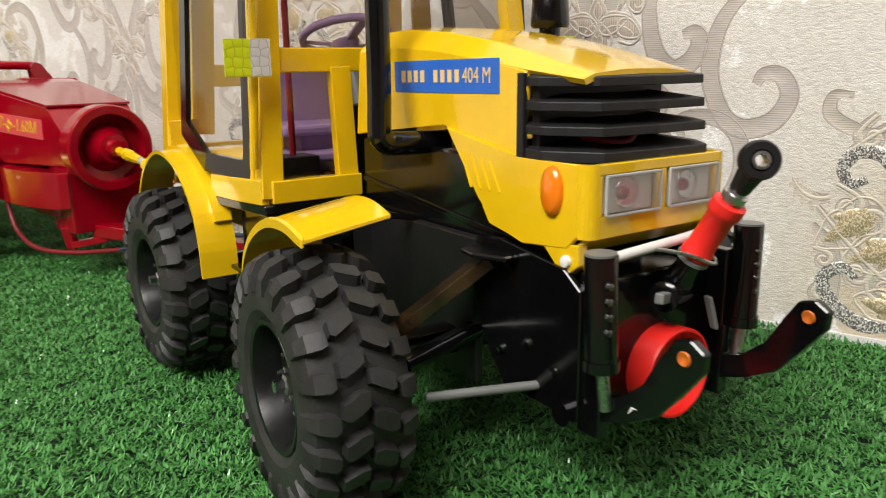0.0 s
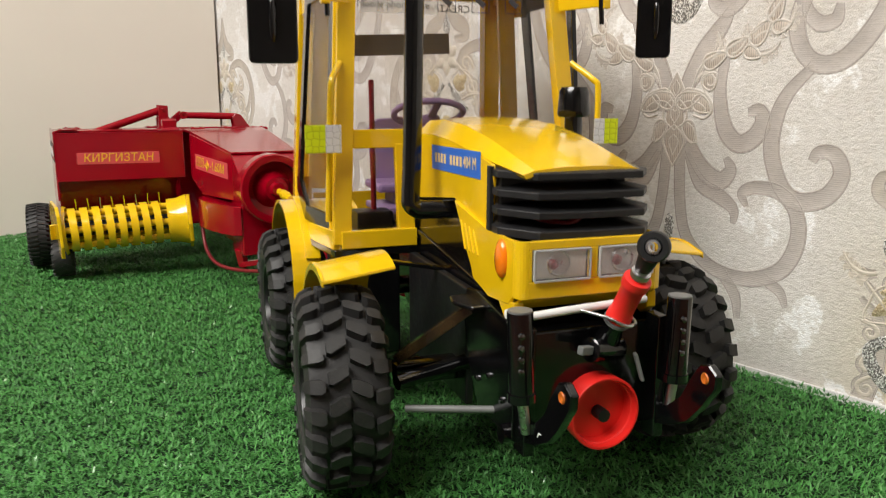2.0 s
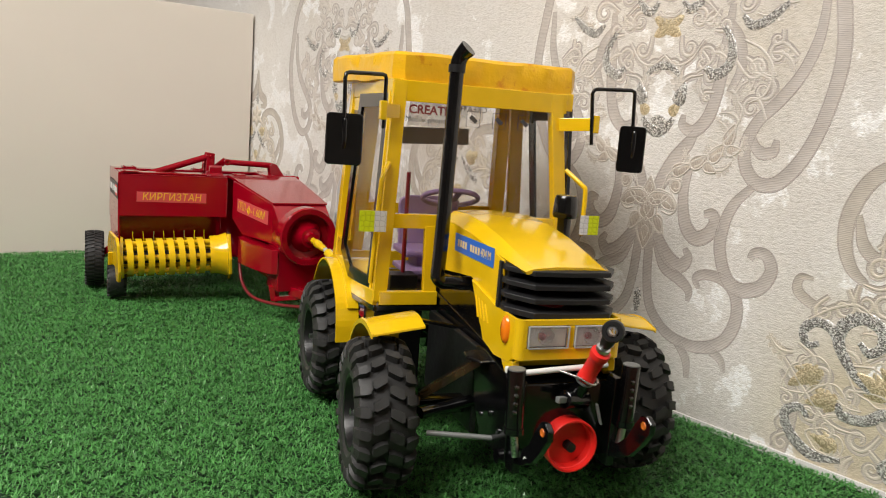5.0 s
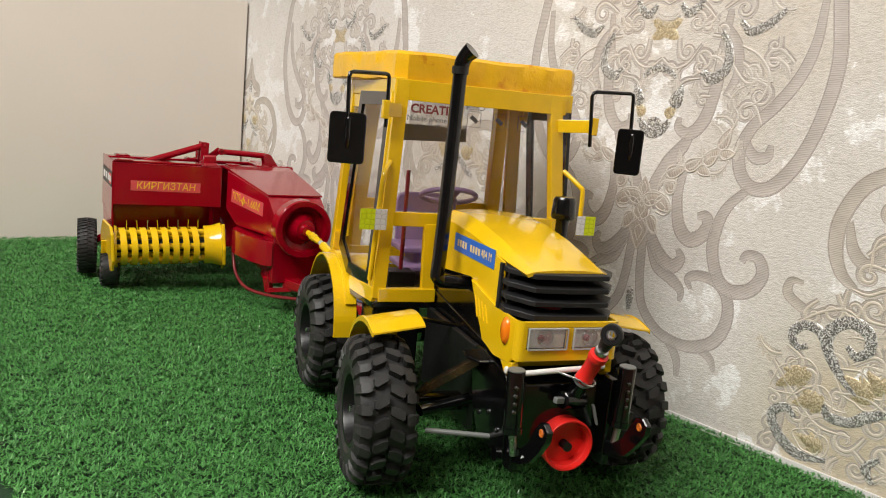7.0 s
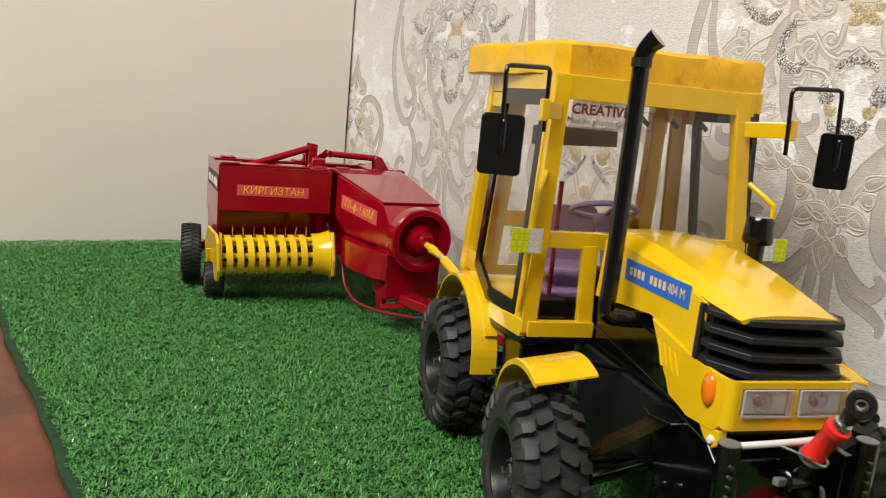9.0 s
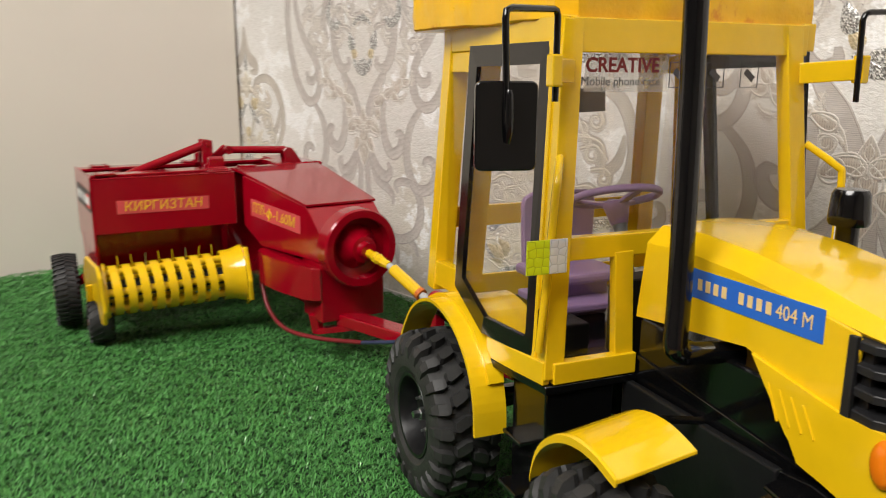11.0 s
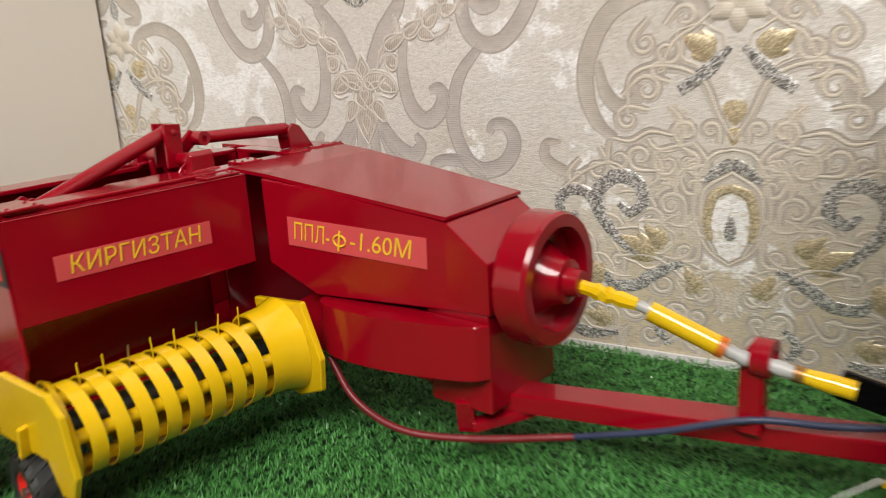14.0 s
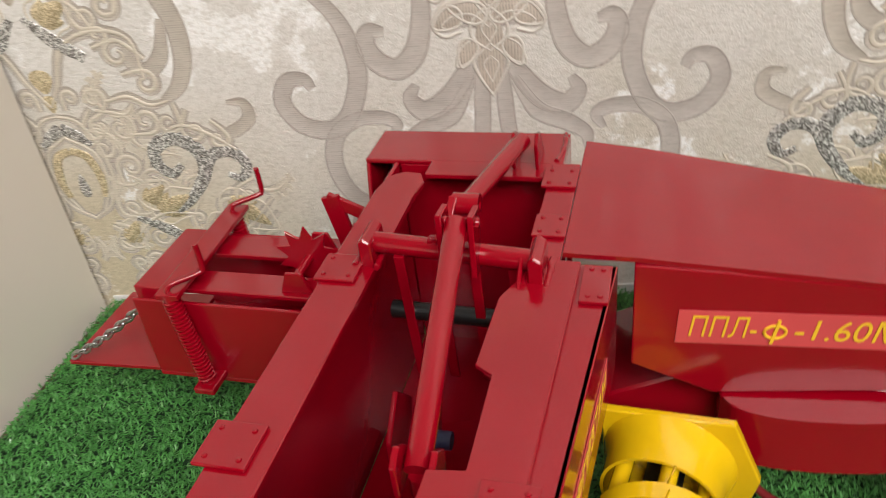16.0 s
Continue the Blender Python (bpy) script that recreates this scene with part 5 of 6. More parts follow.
for y in (0.0435, 0.0545):
    part("rod_clamp", plate([(-0.0985, 0.1310), (-0.0885, 0.1310), (-0.0875, 0.1410), (-0.0930, 0.1460), (-0.0985, 0.1430)], "y", y, y + 0.0020, 0.0004), RED, baler)
part("clamp_stem", tube([(-0.0935, 0.0500, 0.1360), (-0.0935, 0.0500, 0.0620)], 0.0030, 10), RED, baler, smooth=50)
part("rocker_link", bar((-0.0040, 0.0640, 0.1480), (0.0115, 0.0625, 0.1610), 0.0030, 0.0080, up=(1, 0, 0)), RED, baler, "red upright rocker link")
weld("weld_bead", [(-0.0070, 0.0600, 0.1545), (-0.0065, 0.0640, 0.1553), (-0.0065, 0.0680, 0.1545)], 0.0016, 8)
part("rocker_rod", tube([(0.0115, 0.0580, 0.1590), (0.0400, 0.0520, 0.1583), (0.0660, 0.0465, 0.1575)], [0.0036, 0.0038, 0.0038], 14), RED, baler, smooth=50)
part("rocker_knob", lathe([(-0.0050, 0.0018), (-0.0050, 0.0042), (0.0050, 0.0042), (0.0050, 0.0018)], "y", 16, (0.0115, 0.0580, 0.1590), closed=True), RED, baler, smooth=40)
for dy in (-0.0055, 0.0045):
    part("rocker_bracket", plate([(0.0640, 0.1448), (0.0820, 0.1448), (0.0720, 0.1590), (0.0660, 0.1612), (0.0620, 0.1570)], "y", 0.0450 + dy, 0.0465 + dy, 0.0004), RED, baler, "red slanting bracket plate")
part("bracket_shelf", box(0.0580, 0.0705, 0.0345, 0.0885, 0.1424, 0.1446, 0.0004), RED, baler)
for k in range(4):
    part("feeder_tine", bar((-0.008, 0.038 + 0.014 * k, 0.148), (-0.002, 0.038 + 0.014 * k, 0.085), 0.0020, 0.0040, up=(0, 1, 0)), RED, baler)
part("tine_shaft", tube([(-0.004, 0.034, 0.118), (-0.002, 0.088, 0.118)], 0.0036, 12), BLACK_DULL, baler, smooth=50)
for y, z in ((0.062, 0.112), (0.074, 0.106)):
    part("crank_plate", plate([(-0.060, z - 0.024), (-0.040, z - 0.026), (-0.032, z - 0.004), (-0.044, z + 0.010), (-0.058, z - 0.002)], "y", y, y + 0.002, 0.0005), RED, baler)
part("blue_bush", tube([(-0.046, 0.056, 0.096), (-0.046, 0.063, 0.096)], 0.0034, 12), BLUE_HOSE, baler, "dark blue bush inside the feed box", smooth=50)


# intake hood with sloping top
def hood_shell():
    bm = bmesh.new()
    sec = [(-0.0030, 0.1408, 0.0040, 0.0900, 0.0945), (-0.0340, 0.1372, 0.0078, 0.0880, 0.0797), (-0.1150, 0.1260, 0.0178, 0.0800, 0.0822), (-0.1385, 0.1078, 0.0182, 0.0800, 0.0830)]
    rings = []
    for y, zt, x0, x1, zb in sec:
        rings.append([bm.verts.new(q) for q in ((x0, y, zb), (x0, y, zt), (x1, y, zt), (x1, y, zb))])
    for a, b in zip(rings, rings[1:]):
        for k in range(4):
            bm.faces.new((a[k], a[(k + 1) % 4], b[(k + 1) % 4], b[k]))
    bm.faces.new(rings[0])
    bm.faces.new(rings[-1][::-1])
    bmesh.ops.bevel(bm, geom=bm.edges[:], offset=0.0007, segments=2, affect="EDGES", profile=0.5)
    return bm


part("plunger_hood", hood_shell(), RED, baler, "red sloping sheet metal plunger hood")
lid = plate([(0.0222, 0.1455), (-0.004, 0.1432), (-0.1165, 0.1282), (-0.1165, 0.1262), (-0.004, 0.1412), (0.0222, 0.1435)], "x", -0.0005, 0.1, 0.0003)
for v in lid.verts:
    k = (0.0222 - v.co.y) / 0.1387
    v.co.x = 0.0030 + 0.0142 * k if v.co.x < 0.05 else 0.0905 - 0.0095 * k
part("hood_lid", lid, RED, baler)
part("gearbox", box(0.0190, 0.0770, -0.1370, -0.1000, 0.0320, 0.0832, 0.0012), RED, baler)
curve = [(v.x, v.y) for v in spline([(0.0080, -0.0370, 0), (0.0010, -0.0440, 0), (-0.0020, -0.0600, 0), (-0.0005, -0.0850, 0), (0.0050, -0.1120, 0), (0.0125, -0.1340, 0)], 5)]
part("side_box", plate([*curve, (0.0185, -0.1385), (0.0190, -0.0370)], "z", 0.0515, 0.0790, 0.0007), RED, baler, "red bowed box under the hood")
part("body_panel", plate([(-0.100, 0.040), (0.0300, 0.040), (0.0300, 0.050), (-0.024, 0.0780), (-0.100, 0.0780)], "x", 0.0190, 0.0760, 0.0012), RED, baler)
cover = part("far_cover", box(0.0700, 0.0995, 0.0300, 0.1200, 0.1425, 0.1447, 0.0006), RED, baler, "red cover over the far end of the chamber")
part("cover_end", plate([(0.0700, 0.1424), (0.0995, 0.1424), (0.0995, 0.060), (0.0860, 0.060), (0.0660, 0.1250)], "y", 0.1180, 0.1200, 0.0005), RED, cover)
part("cover_back", box(0.0975, 0.0995, 0.0300, 0.1178, 0.060, 0.1424, 0.0005), RED, cover)
part("cover_near_end", box(0.0700, 0.0974, 0.0300, 0.0320, 0.090, 0.1424, 0.0005), RED, cover)
weld("weld_bead", [(0.0720, 0.0330, 0.1447), (0.0850, 0.0312, 0.1450), (0.0980, 0.0318, 0.1450)], 0.0011, 11)
part("chamber_far_wall", box(0.0700, 0.0720, 0.0340, 0.1035, 0.040, 0.1424, 0.0004), RED, baler)
part("chamber_floor", box(-0.1150, 0.0700, 0.0340, 0.1034, 0.0400, 0.0418, 0), RED, baler)

# flywheel
part("flywheel", lathe([(-0.139, 0.0001), (-0.139, 0.0200), (-0.143, 0.0305), (-0.145, 0.0319), (-0.159, 0.0319), (-0.161, 0.0307), (-0.161, 0.0250), (-0.152, 0.0243), (-0.1505, 0.0180), (-0.1550, 0.0150), (-0.1590, 0.0120), (-0.1650, 0.0105), (-0.1655, 0.0070), (-0.1720, 0.0060), (-0.1720, 0.0001)], "y", 44, (0.0445, 0, 0.0968)), RED, baler, "red dished flywheel", smooth=30)

# drive shaft to the tractor
SHAFT = [Vector((0.0445, -0.1690, 0.0958)), Vector((0.0485, -0.1970, 0.0900)), Vector((0.0556, -0.2370, 0.0730)), Vector((0.0585, -0.2600, 0.0685)), Vector((0.0612, -0.2830, 0.0650))]
part("shaft_joint", tube([SHAFT[0].lerp(SHAFT[1], q) for q in (0.0, 0.28, 0.36, 0.46, 0.54, 0.64, 0.72, 1.0)], [0.0034, 0.0034, 0.0044, 0.0030, 0.0046, 0.0030, 0.0040, 0.0030], 8), YELLOW, baler, "yellow universal joint", smooth=30)
part("joint_pin", tube([SHAFT[0].lerp(SHAFT[1], 0.5) + Vector((-0.004, 0, 0)), SHAFT[0].lerp(SHAFT[1], 0.5) + Vector((0.004, 0, 0))], 0.0024, 8), YELLOW, baler, smooth=40)
part("drive_shaft", tube([SHAFT[1], SHAFT[1].lerp(SHAFT[2], 0.2)], 0.0026, 12), PALE_FRAME, baler, smooth=50)
part("shaft_sleeve", tube([SHAFT[1].lerp(SHAFT[2], 0.13), SHAFT[1].lerp(SHAFT[2], 0.9)], 0.0046, 16), YELLOW, baler, "yellow shaft sleeve", smooth=50)
part("worn_collar", tube([SHAFT[3].lerp(SHAFT[4], 0.02), SHAFT[3].lerp(SHAFT[4], 0.2)], 0.0037, 10), RUST, baler, "rust-stained brass collar", smooth=40)
part("sleeve_end", tube([SHAFT[1].lerp(SHAFT[2], 0.84), SHAFT[1].lerp(SHAFT[2], 0.92)], 0.0048, 14), RUST_ORANGE, baler, "worn orange end of the sleeve", smooth=40)
part("drive_shaft", tube([SHAFT[1].lerp(SHAFT[2], q) for q in (0.9, 0.98, 1.02, 1.1)] + [SHAFT[2].lerp(SHAFT[3], q) for q in (0.35, 0.5, 0.62, 0.8, 1.0)] + [SHAFT[3].lerp(SHAFT[4], 0.25)], [0.0026, 0.0034, 0.0028, 0.0036, 0.0030, 0.0038, 0.0030, 0.0036, 0.0028, 0.0026], 12), PALE_FRAME, baler, "lumpy pale grey shaft coupling", smooth=50)
part("shaft_joint", tube([SHAFT[3].lerp(SHAFT[4], 0.2), SHAFT[3].lerp(SHAFT[4], 0.6), SHAFT[4]], [0.0034, 0.0042, 0.0042], 10), YELLOW, baler, smooth=40)

# drawbar
part("drawbar", bar((0.0420, -0.1300, 0.0320), (0.0950, -0.3350, 0.0340), 0.018, 0.010, 0.001), RED, baler, "red box-section drawbar")
part("shaft_bracket", plate([(-0.2490, 0.036), (-0.2390, 0.036), (-0.2390, 0.070), (-0.2430, 0.0780), (-0.2490, 0.0760)], "x", 0.0570, 0.0660, 0.0008), RED, baler)
ring_bm = lathe([(-0.004, 0.0040), (-0.004, 0.0085), (0.004, 0.0085), (0.004, 0.0040)], "y", 20, (0.0610, -0.2480, 0.0715), closed=True)
part("bracket_ring", ring_bm, RED, baler, smooth=40)
part("stay", bar((0.0200, -0.1200, 0.0360), (0.0240, -0.1180, 0.0180), 0.009, 0.006), RED, baler)
part("lower_frame", bar((0.0220, -0.1220, 0.0215), (0.0560, -0.1560, 0.0300), 0.008, 0.005), RED, baler)
part("hydraulic_hose", tube(spline([(0.0030, -0.0440, 0.0480), (0.0020, -0.0620, 0.0280), (0.0060, -0.0900, 0.0170), (0.0200, -0.1250, 0.0160), (0.0380, -0.1700, 0.0220)], 6), 0.0019, 10), DARK_HOSE, baler, smooth=50)
part("hydraulic_hose", tube(spline([(0.0380, -0.1700, 0.0220), (0.0460, -0.2100, 0.0330), (0.0560, -0.2450, 0.0440), (0.0700, -0.2750, 0.0430), (0.0810, -0.3020, 0.0460), (0.0890, -0.3260, 0.0580), (0.0860, -0.3340, 0.0800)], 6), 0.0016, 10), BLUE_HOSE, baler, "dark blue hose along the drawbar", smooth=50)

# pick-up reel: bands, tine bars and spring tines between two end plates
REEL_A, REEL_B = Vector((-0.1220, 0.0010, 0.0480)), Vector((-0.0030, -0.0200, 0.0540))
reel_pose = facing(REEL_A, REEL_B - REEL_A, (0, 0.94, 0))
REEL_LONG = (REEL_B - REEL_A).length
reel = part("pickup_reel", tube([(-0.001, 0, 0), (REEL_LONG, 0, 0)], 0.0075, 12), BLACK_DULL, baler, "yellow pick-up reel with steel spring tines", m=reel_pose, smooth=50)
for k in range(8):
    x = 0.0115 + 0.0112 * k
    band = bmesh.new()
    rows = []
    for i in range(31):
        a = radians(-150 + 300 * i / 30)
        rr = 0.0228 + 0.0012 * math.cos(a * 1.5)
        lean = -0.0052 * (abs(a) / radians(120)) ** 1.5
        rows.append([band.verts.new((x + dx + lean, -r * math.cos(a), r * math.sin(a))) for dx, r in ((-0.0035, rr - 0.0008), (-0.0035, rr), (0.0035, rr), (0.0035, rr - 0.0008))])
    for a, b in zip(rows, rows[1:]):
        for q in range(4):
            band.faces.new((a[q], a[(q + 1) % 4], b[(q + 1) % 4], b[q]))
    part("reel_band", band, YELLOW, reel, "curved yellow reel band", smooth=40)
UPPER_BARS = (1,)
for k in range(5):
    a = 2 * math.pi * k / 5 + 0.5
    c = Vector((0, 0.0165 * math.cos(a), 0.0165 * math.sin(a)))
    part("tine_bar", tube([c + Vector((0.001, 0, 0)), c + Vector((REEL_LONG - 0.002, 0, 0))], 0.0034, 10), YELLOW, reel, smooth=50)
    for j in range(8 if k in UPPER_BARS else 0):
        x = 0.0141 + 0.0112 * j
        d = Vector((0, math.cos(a), math.sin(a)))
        b = c + Vector((x, 0, 0))
        part("spring_tine", tube([b, b + d * 0.0090, b + d * 0.0150 + Vector((random.uniform(-0.0008, 0.0008), 0, 0))], 0.00045, 6), YELLOW if (j + k) % 3 else STEEL, reel)
outline = [(0.036, -0.007), (0.034, 0.012), (0.020, 0.0285), (-0.018, 0.0265), (-0.0255, 0.0180), (-0.0260, -0.012), (-0.019, -0.0250), (-0.0105, -0.0250), (-0.0060, -0.0075)]
end_sheet = plate(outline, "x", -0.0030, 0.0004, 0.0006)
for v in end_sheet.verts:
    v.co.x -= 0.22 * (v.co.y + 0.022)
part("reel_end_plate", end_sheet, YELLOW, reel, "yellow reel end plate")
far_outline = [(0.0275, 0.0205), (-0.0225, 0.0285), (-0.0345, 0.0000), (-0.0310, -0.0185), (-0.0080, -0.0285), (0.0120, -0.0270), (0.0260, -0.0100)]
part("reel_end_box", plate(far_outline, "x", REEL_LONG - 0.0030, REEL_LONG + 0.0006, 0.0006), YELLOW, reel, "yellow sheet plate at the reel end")
part("reel_collar", lathe([(REEL_LONG - 0.0225, 0.0215), (REEL_LONG - 0.0225, 0.0228), (REEL_LONG - 0.0130, 0.0232), (REEL_LONG - 0.0032, 0.0262), (REEL_LONG - 0.0032, 0.0240)], "x", 32, closed=True), YELLOW, reel, smooth=40)
part("reel_collar", lathe([(0.0006, 0.0235), (0.0006, 0.0250), (0.0035, 0.0235), (0.0035, 0.0220)], "x", 32, closed=True), YELLOW, reel, smooth=40)
part("plate_stay", bar((-0.0100, 0.006, 0.006), (-0.0112, 0.010, -0.0095), 0.007, 0.0025), YELLOW, reel)


def small_wheel(x, y, r, w, lugs, rim_mat, label, tread):
    h = part("ground_wheel", lathe([(-w * 0.52, 0.0001), (-w * 0.52, r * 0.14), (w * 0.4, r * 0.14), (w * 0.4, 0.0001)], "x", 14), STEEL, baler, label, m=Matrix.Translation((x, y, r - 0.0015)) @ Matrix.Rotation(radians(-6), 4, "Z"), smooth=40)
    bm = lathe([(-w * 0.42, r * 0.52), (-w * 0.5, r * 0.60), (-w * 0.5, r * 0.86), (-w * 0.36, r * 0.955), (w * 0.36, r * 0.955), (w * 0.5, r * 0.86), (w * 0.5, r * 0.60), (w * 0.42, r * 0.52)], "x", 40, closed=True)
    for k in range(lugs):
        for side in (-1, 1):
            a0 = 2 * math.pi * (k + (0.5 if side > 0 else 0)) / lugs
            q = []
            for u, da in ((0.02, 0.0), (0.50, tread)):
                for d in (-0.10, 0.10):
                    ang = a0 + (da + d * 2) * 2 * math.pi / lugs
                    for rr in (r * (0.94 if u < 0.4 else 0.86), r * (1.0 if u < 0.4 else 0.955)):
                        q.append(bm.verts.new((side * u * w, rr * math.cos(ang), rr * math.sin(ang))))
            for f in ((1, 3, 7, 5), (0, 1, 5, 4), (2, 6, 7, 3), (4, 5, 7, 6)):
                bm.faces.new([q[i] for i in f])
    part("tyre", bm, RUBBER, h, smooth=30)
    part("rim", lathe([(w * 0.40, r * 0.53), (-w * 0.42, r * 0.53), (-w * 0.46, r * 0.50), (-w * 0.40, r * 0.44), (-w * 0.22, r * 0.38), (-w * 0.30, r * 0.16), (-w * 0.30, 0.0001)], "x", 28), rim_mat, h, smooth=35)
    return h


small_wheel(-0.1405, 0.0850, 0.0345, 0.0215, 42, YELLOW, "black ribbed baler wheel with yellow rim", 0.4)
small_wheel(-0.1240, 0.0165, 0.0196, 0.0205, 18, RED_PLASTIC, "small black gauge wheel with red rim", 0.8)
part("axle_bracket", bar((-0.1360, 0.0830, 0.0350), (-0.1210, 0.0600, 0.0500), 0.012, 0.008), RED, baler)
part("gauge_arm", bar((-0.1225, 0.0180, 0.0190), (-0.1225, 0.0130, 0.0420), 0.007, 0.003), YELLOW, baler)
part("far_wheel_bracket", bar((0.1100, 0.0500, 0.0400), (0.1200, 0.0740, 0.0360), 0.012, 0.008), RED, baler)

# bale chamber runs back towards the panel
chan = part("bale_chamber", box(0.0230, 0.0250, 0.1058, 0.2340, 0.0430, 0.0900, 0.0006), RED, baler, "red bale chamber trough")
part("far_side", box(0.0820, 0.0840, 0.1058, 0.2340, 0.0430, 0.0900, 0.0006), RED, chan)
part("trough_floor", box(0.0230, 0.0840, 0.1058, 0.2340, 0.0405, 0.0432, 0.0004), RED, chan)
part("top_strip", box(0.0300, 0.0460, 0.1058, 0.2250, 0.0905, 0.0930, 0.0005), RED, chan)
part("top_strip", box(0.0600, 0.0780, 0.1058, 0.2300, 0.0905, 0.0930, 0.0005), RED, chan)
part("end_block", box(0.0280, 0.0800, 0.2140, 0.2350, 0.0850, 0.0942, 0.0008), RED, chan)
part("press_bar", bar((0.0160, 0.2080, 0.0980), (0.0980, 0.2110, 0.0980), 0.012, 0.003), RED, chan)
for x, dy in ((0.0190, 0.0), (0.0910, 0.003)):
    y = 0.2080 + dy
    part("spring_post", tube([(x - 0.004, y - 0.008, 0.0480), (x, y, 0.0990)], 0.0034, 10), RED, chan, smooth=50)
    coil = [(x - 0.004 * (1 - q) + 0.0040 * math.cos(a), y - 0.008 * (1 - q) + 0.0040 * math.sin(a), 0.050 + 0.046 * q) for a, q in [(k * 0.7, k / 209) for k in range(210)]]
    part("coil_spring", tube(coil, 0.0007, 5), RED, chan, smooth=60)
    part("crank_handle", tube(spline([(x, y, 0.0990), (x, y, 0.1010), (x + 0.002, y - 0.002, 0.1030), (x + 0.0105, y - 0.0110, 0.1035), (x + 0.0125, y - 0.0130, 0.1060), (x + 0.0125, y - 0.0130, 0.1190)], 4), 0.0015, 8), RED, chan, smooth=50)
part("post_foot", box(0.0080, 0.0230, 0.1940, 0.2050, 0.0450, 0.0485, 0.0006), RED, chan)
part("chute_tray", plate([(0.2345, 0.0420), (0.2345, 0.0445), (0.2920, 0.0415), (0.2920, 0.0390)], "x", 0.0240, 0.0860, 0.0004), RED, baler, "red tray at the end of the bale chamber")
star = bmesh.new()
tooth = []
for k in range(20):
    a = 2 * math.pi * k / 20
    rr = 0.0175 if k % 2 else 0.0105
    tooth.append((0.150 + rr * math.cos(a), 0.1000 + rr * math.sin(a)))
plate(tooth, "x", 0.0520, 0.0535, 0.0002, star)
part("star_wheel", star, RED, baler, "red toothed metering star wheel")
part("star_axle", tube([(0.034, 0.150, 0.1000), (0.070, 0.150, 0.1000)], 0.0022, 10), RED, baler, smooth=50)
for x in (0.034, 0.068):
    part("star_bracket", plate([(0.142, 0.0930), (0.158, 0.0930), (0.154, 0.1040), (0.146, 0.1040)], "x", x - 0.001, x + 0.001, 0.0004), RED, baler)
part("knotter_lever", bar((0.0670, 0.1330, 0.0920), (0.0670, 0.1400, 0.1260), 0.003, 0.009, up=(0, 1, 0)), RED, baler)
part("knotter_link", bar((0.0670, 0.1420, 0.1250), (0.0690, 0.1080, 0.1080), 0.003, 0.006), RED, baler)
part("knotter_pawl", bar((0.0600, 0.1350, 0.0950), (0.0620, 0.1250, 0.1130), 0.003, 0.007), RED, baler)
# chain from the chamber to the tray
def chain(a, b, count, sag):
    a, b = Vector(a), Vector(b)
    for k in range(count):
        t = (k + 0.5) / count
        p = a.lerp(b, t) + Vector((0, 0, -sag * math.sin(math.pi * t)))
        d = ((b - a) + Vector((0, 0, -sag * math.pi * math.cos(math.pi * t)))).normalized()
        side = d.orthogonal().normalized()
        if k % 2:
            side = d.cross(side)
        lng, wid = (b - a).length / count * 0.78, 0.0021
        loop = [p + d * math.cos(q) * lng + side * math.sin(q) * wid for q in [2 * math.pi * i / 10 for i in range(10)]]
        part("chain_link", tube(loop, 0.0007, 6, closed=True), STEEL, baler, "bright steel chain link", smooth=60)


chain((0.0250, 0.2300, 0.0855), (0.0265, 0.2900, 0.0430), 13, 0.002)

# lettering on the baler
sign = part("name_sign", flat_sign(0.0785, 0.0118), RED_VINYL, feed, "light red name strip with yellow letters", m=facing((-0.0650, front_y(-0.0650) - 0.0004, 0.1180), (1, -0.0744, -0.006), (0, 0, 1)))
letters("name_letters", "КИРГИЗТАН", 0.0118, YELLOW_INK, sign, Matrix.Translation((0, 0, 0.0003)), 0.94, shear=0.1)
sign = part("model_sign", flat_sign(0.0870, 0.0155), RED_VINYL, baler, "light red model strip with yellow letters", m=facing((0.0107, -0.0620, 0.1115), (0.0100, -0.0810, -0.0040), (0, 0, 1)))
letters("model_letters", "ППЛ-", 0.0132, YELLOW_INK, sign, Matrix.Translation((-0.0275, 0, 0.0003)), 0.74, shear=0.12)
letters("model_letters", "-1.60М", 0.0132, YELLOW_INK, sign, Matrix.Translation((0.0162, 0, 0.0003)), 0.98, shear=0.12)
phi = tube([(-0.0088 + 0.0038 * math.cos(a), -0.0008 + 0.0029 * math.sin(a), 0.0003) for a in [2 * math.pi * k / 18 for k in range(18)]], 0.0006, 6, closed=True)
bar((-0.0096, -0.0062, 0.0003), (-0.0081, 0.0046, 0.0003), 0.0012, 0.0010, 0, bm=phi)
part("model_letters", phi, YELLOW_INK, sign)
sign = part("end_sticker", flat_sign(0.0840, 0.0180), BLACK_DULL, feed, "black sticker with white bars and a red block", m=facing((-0.12315, 0.0530, 0.1240), (-0.035, -1, 0), (0, 0, 1)))
for k in range(9):
    if k in (3, 6):
        continue
    part("sticker_bar", box(-0.0370 + 0.0062 * k, -0.0325 + 0.0062 * k, -0.0040, 0.0040, 0, 0.0002, 0), WHITE_INK, sign)
part("sticker_block", box(0.0190, 0.0380, -0.0060, 0.0060, 0, 0.0002, 0), RED_PLASTIC, sign)
for k in range(4):
    part("sticker_bar", box(0.0205 + 0.0042 * k, 0.0235 + 0.0042 * k, -0.0035, 0.0035, 0.0002, 0.0004, 0), WHITE_INK, sign)

# ---- embossed wallpaper pattern ----


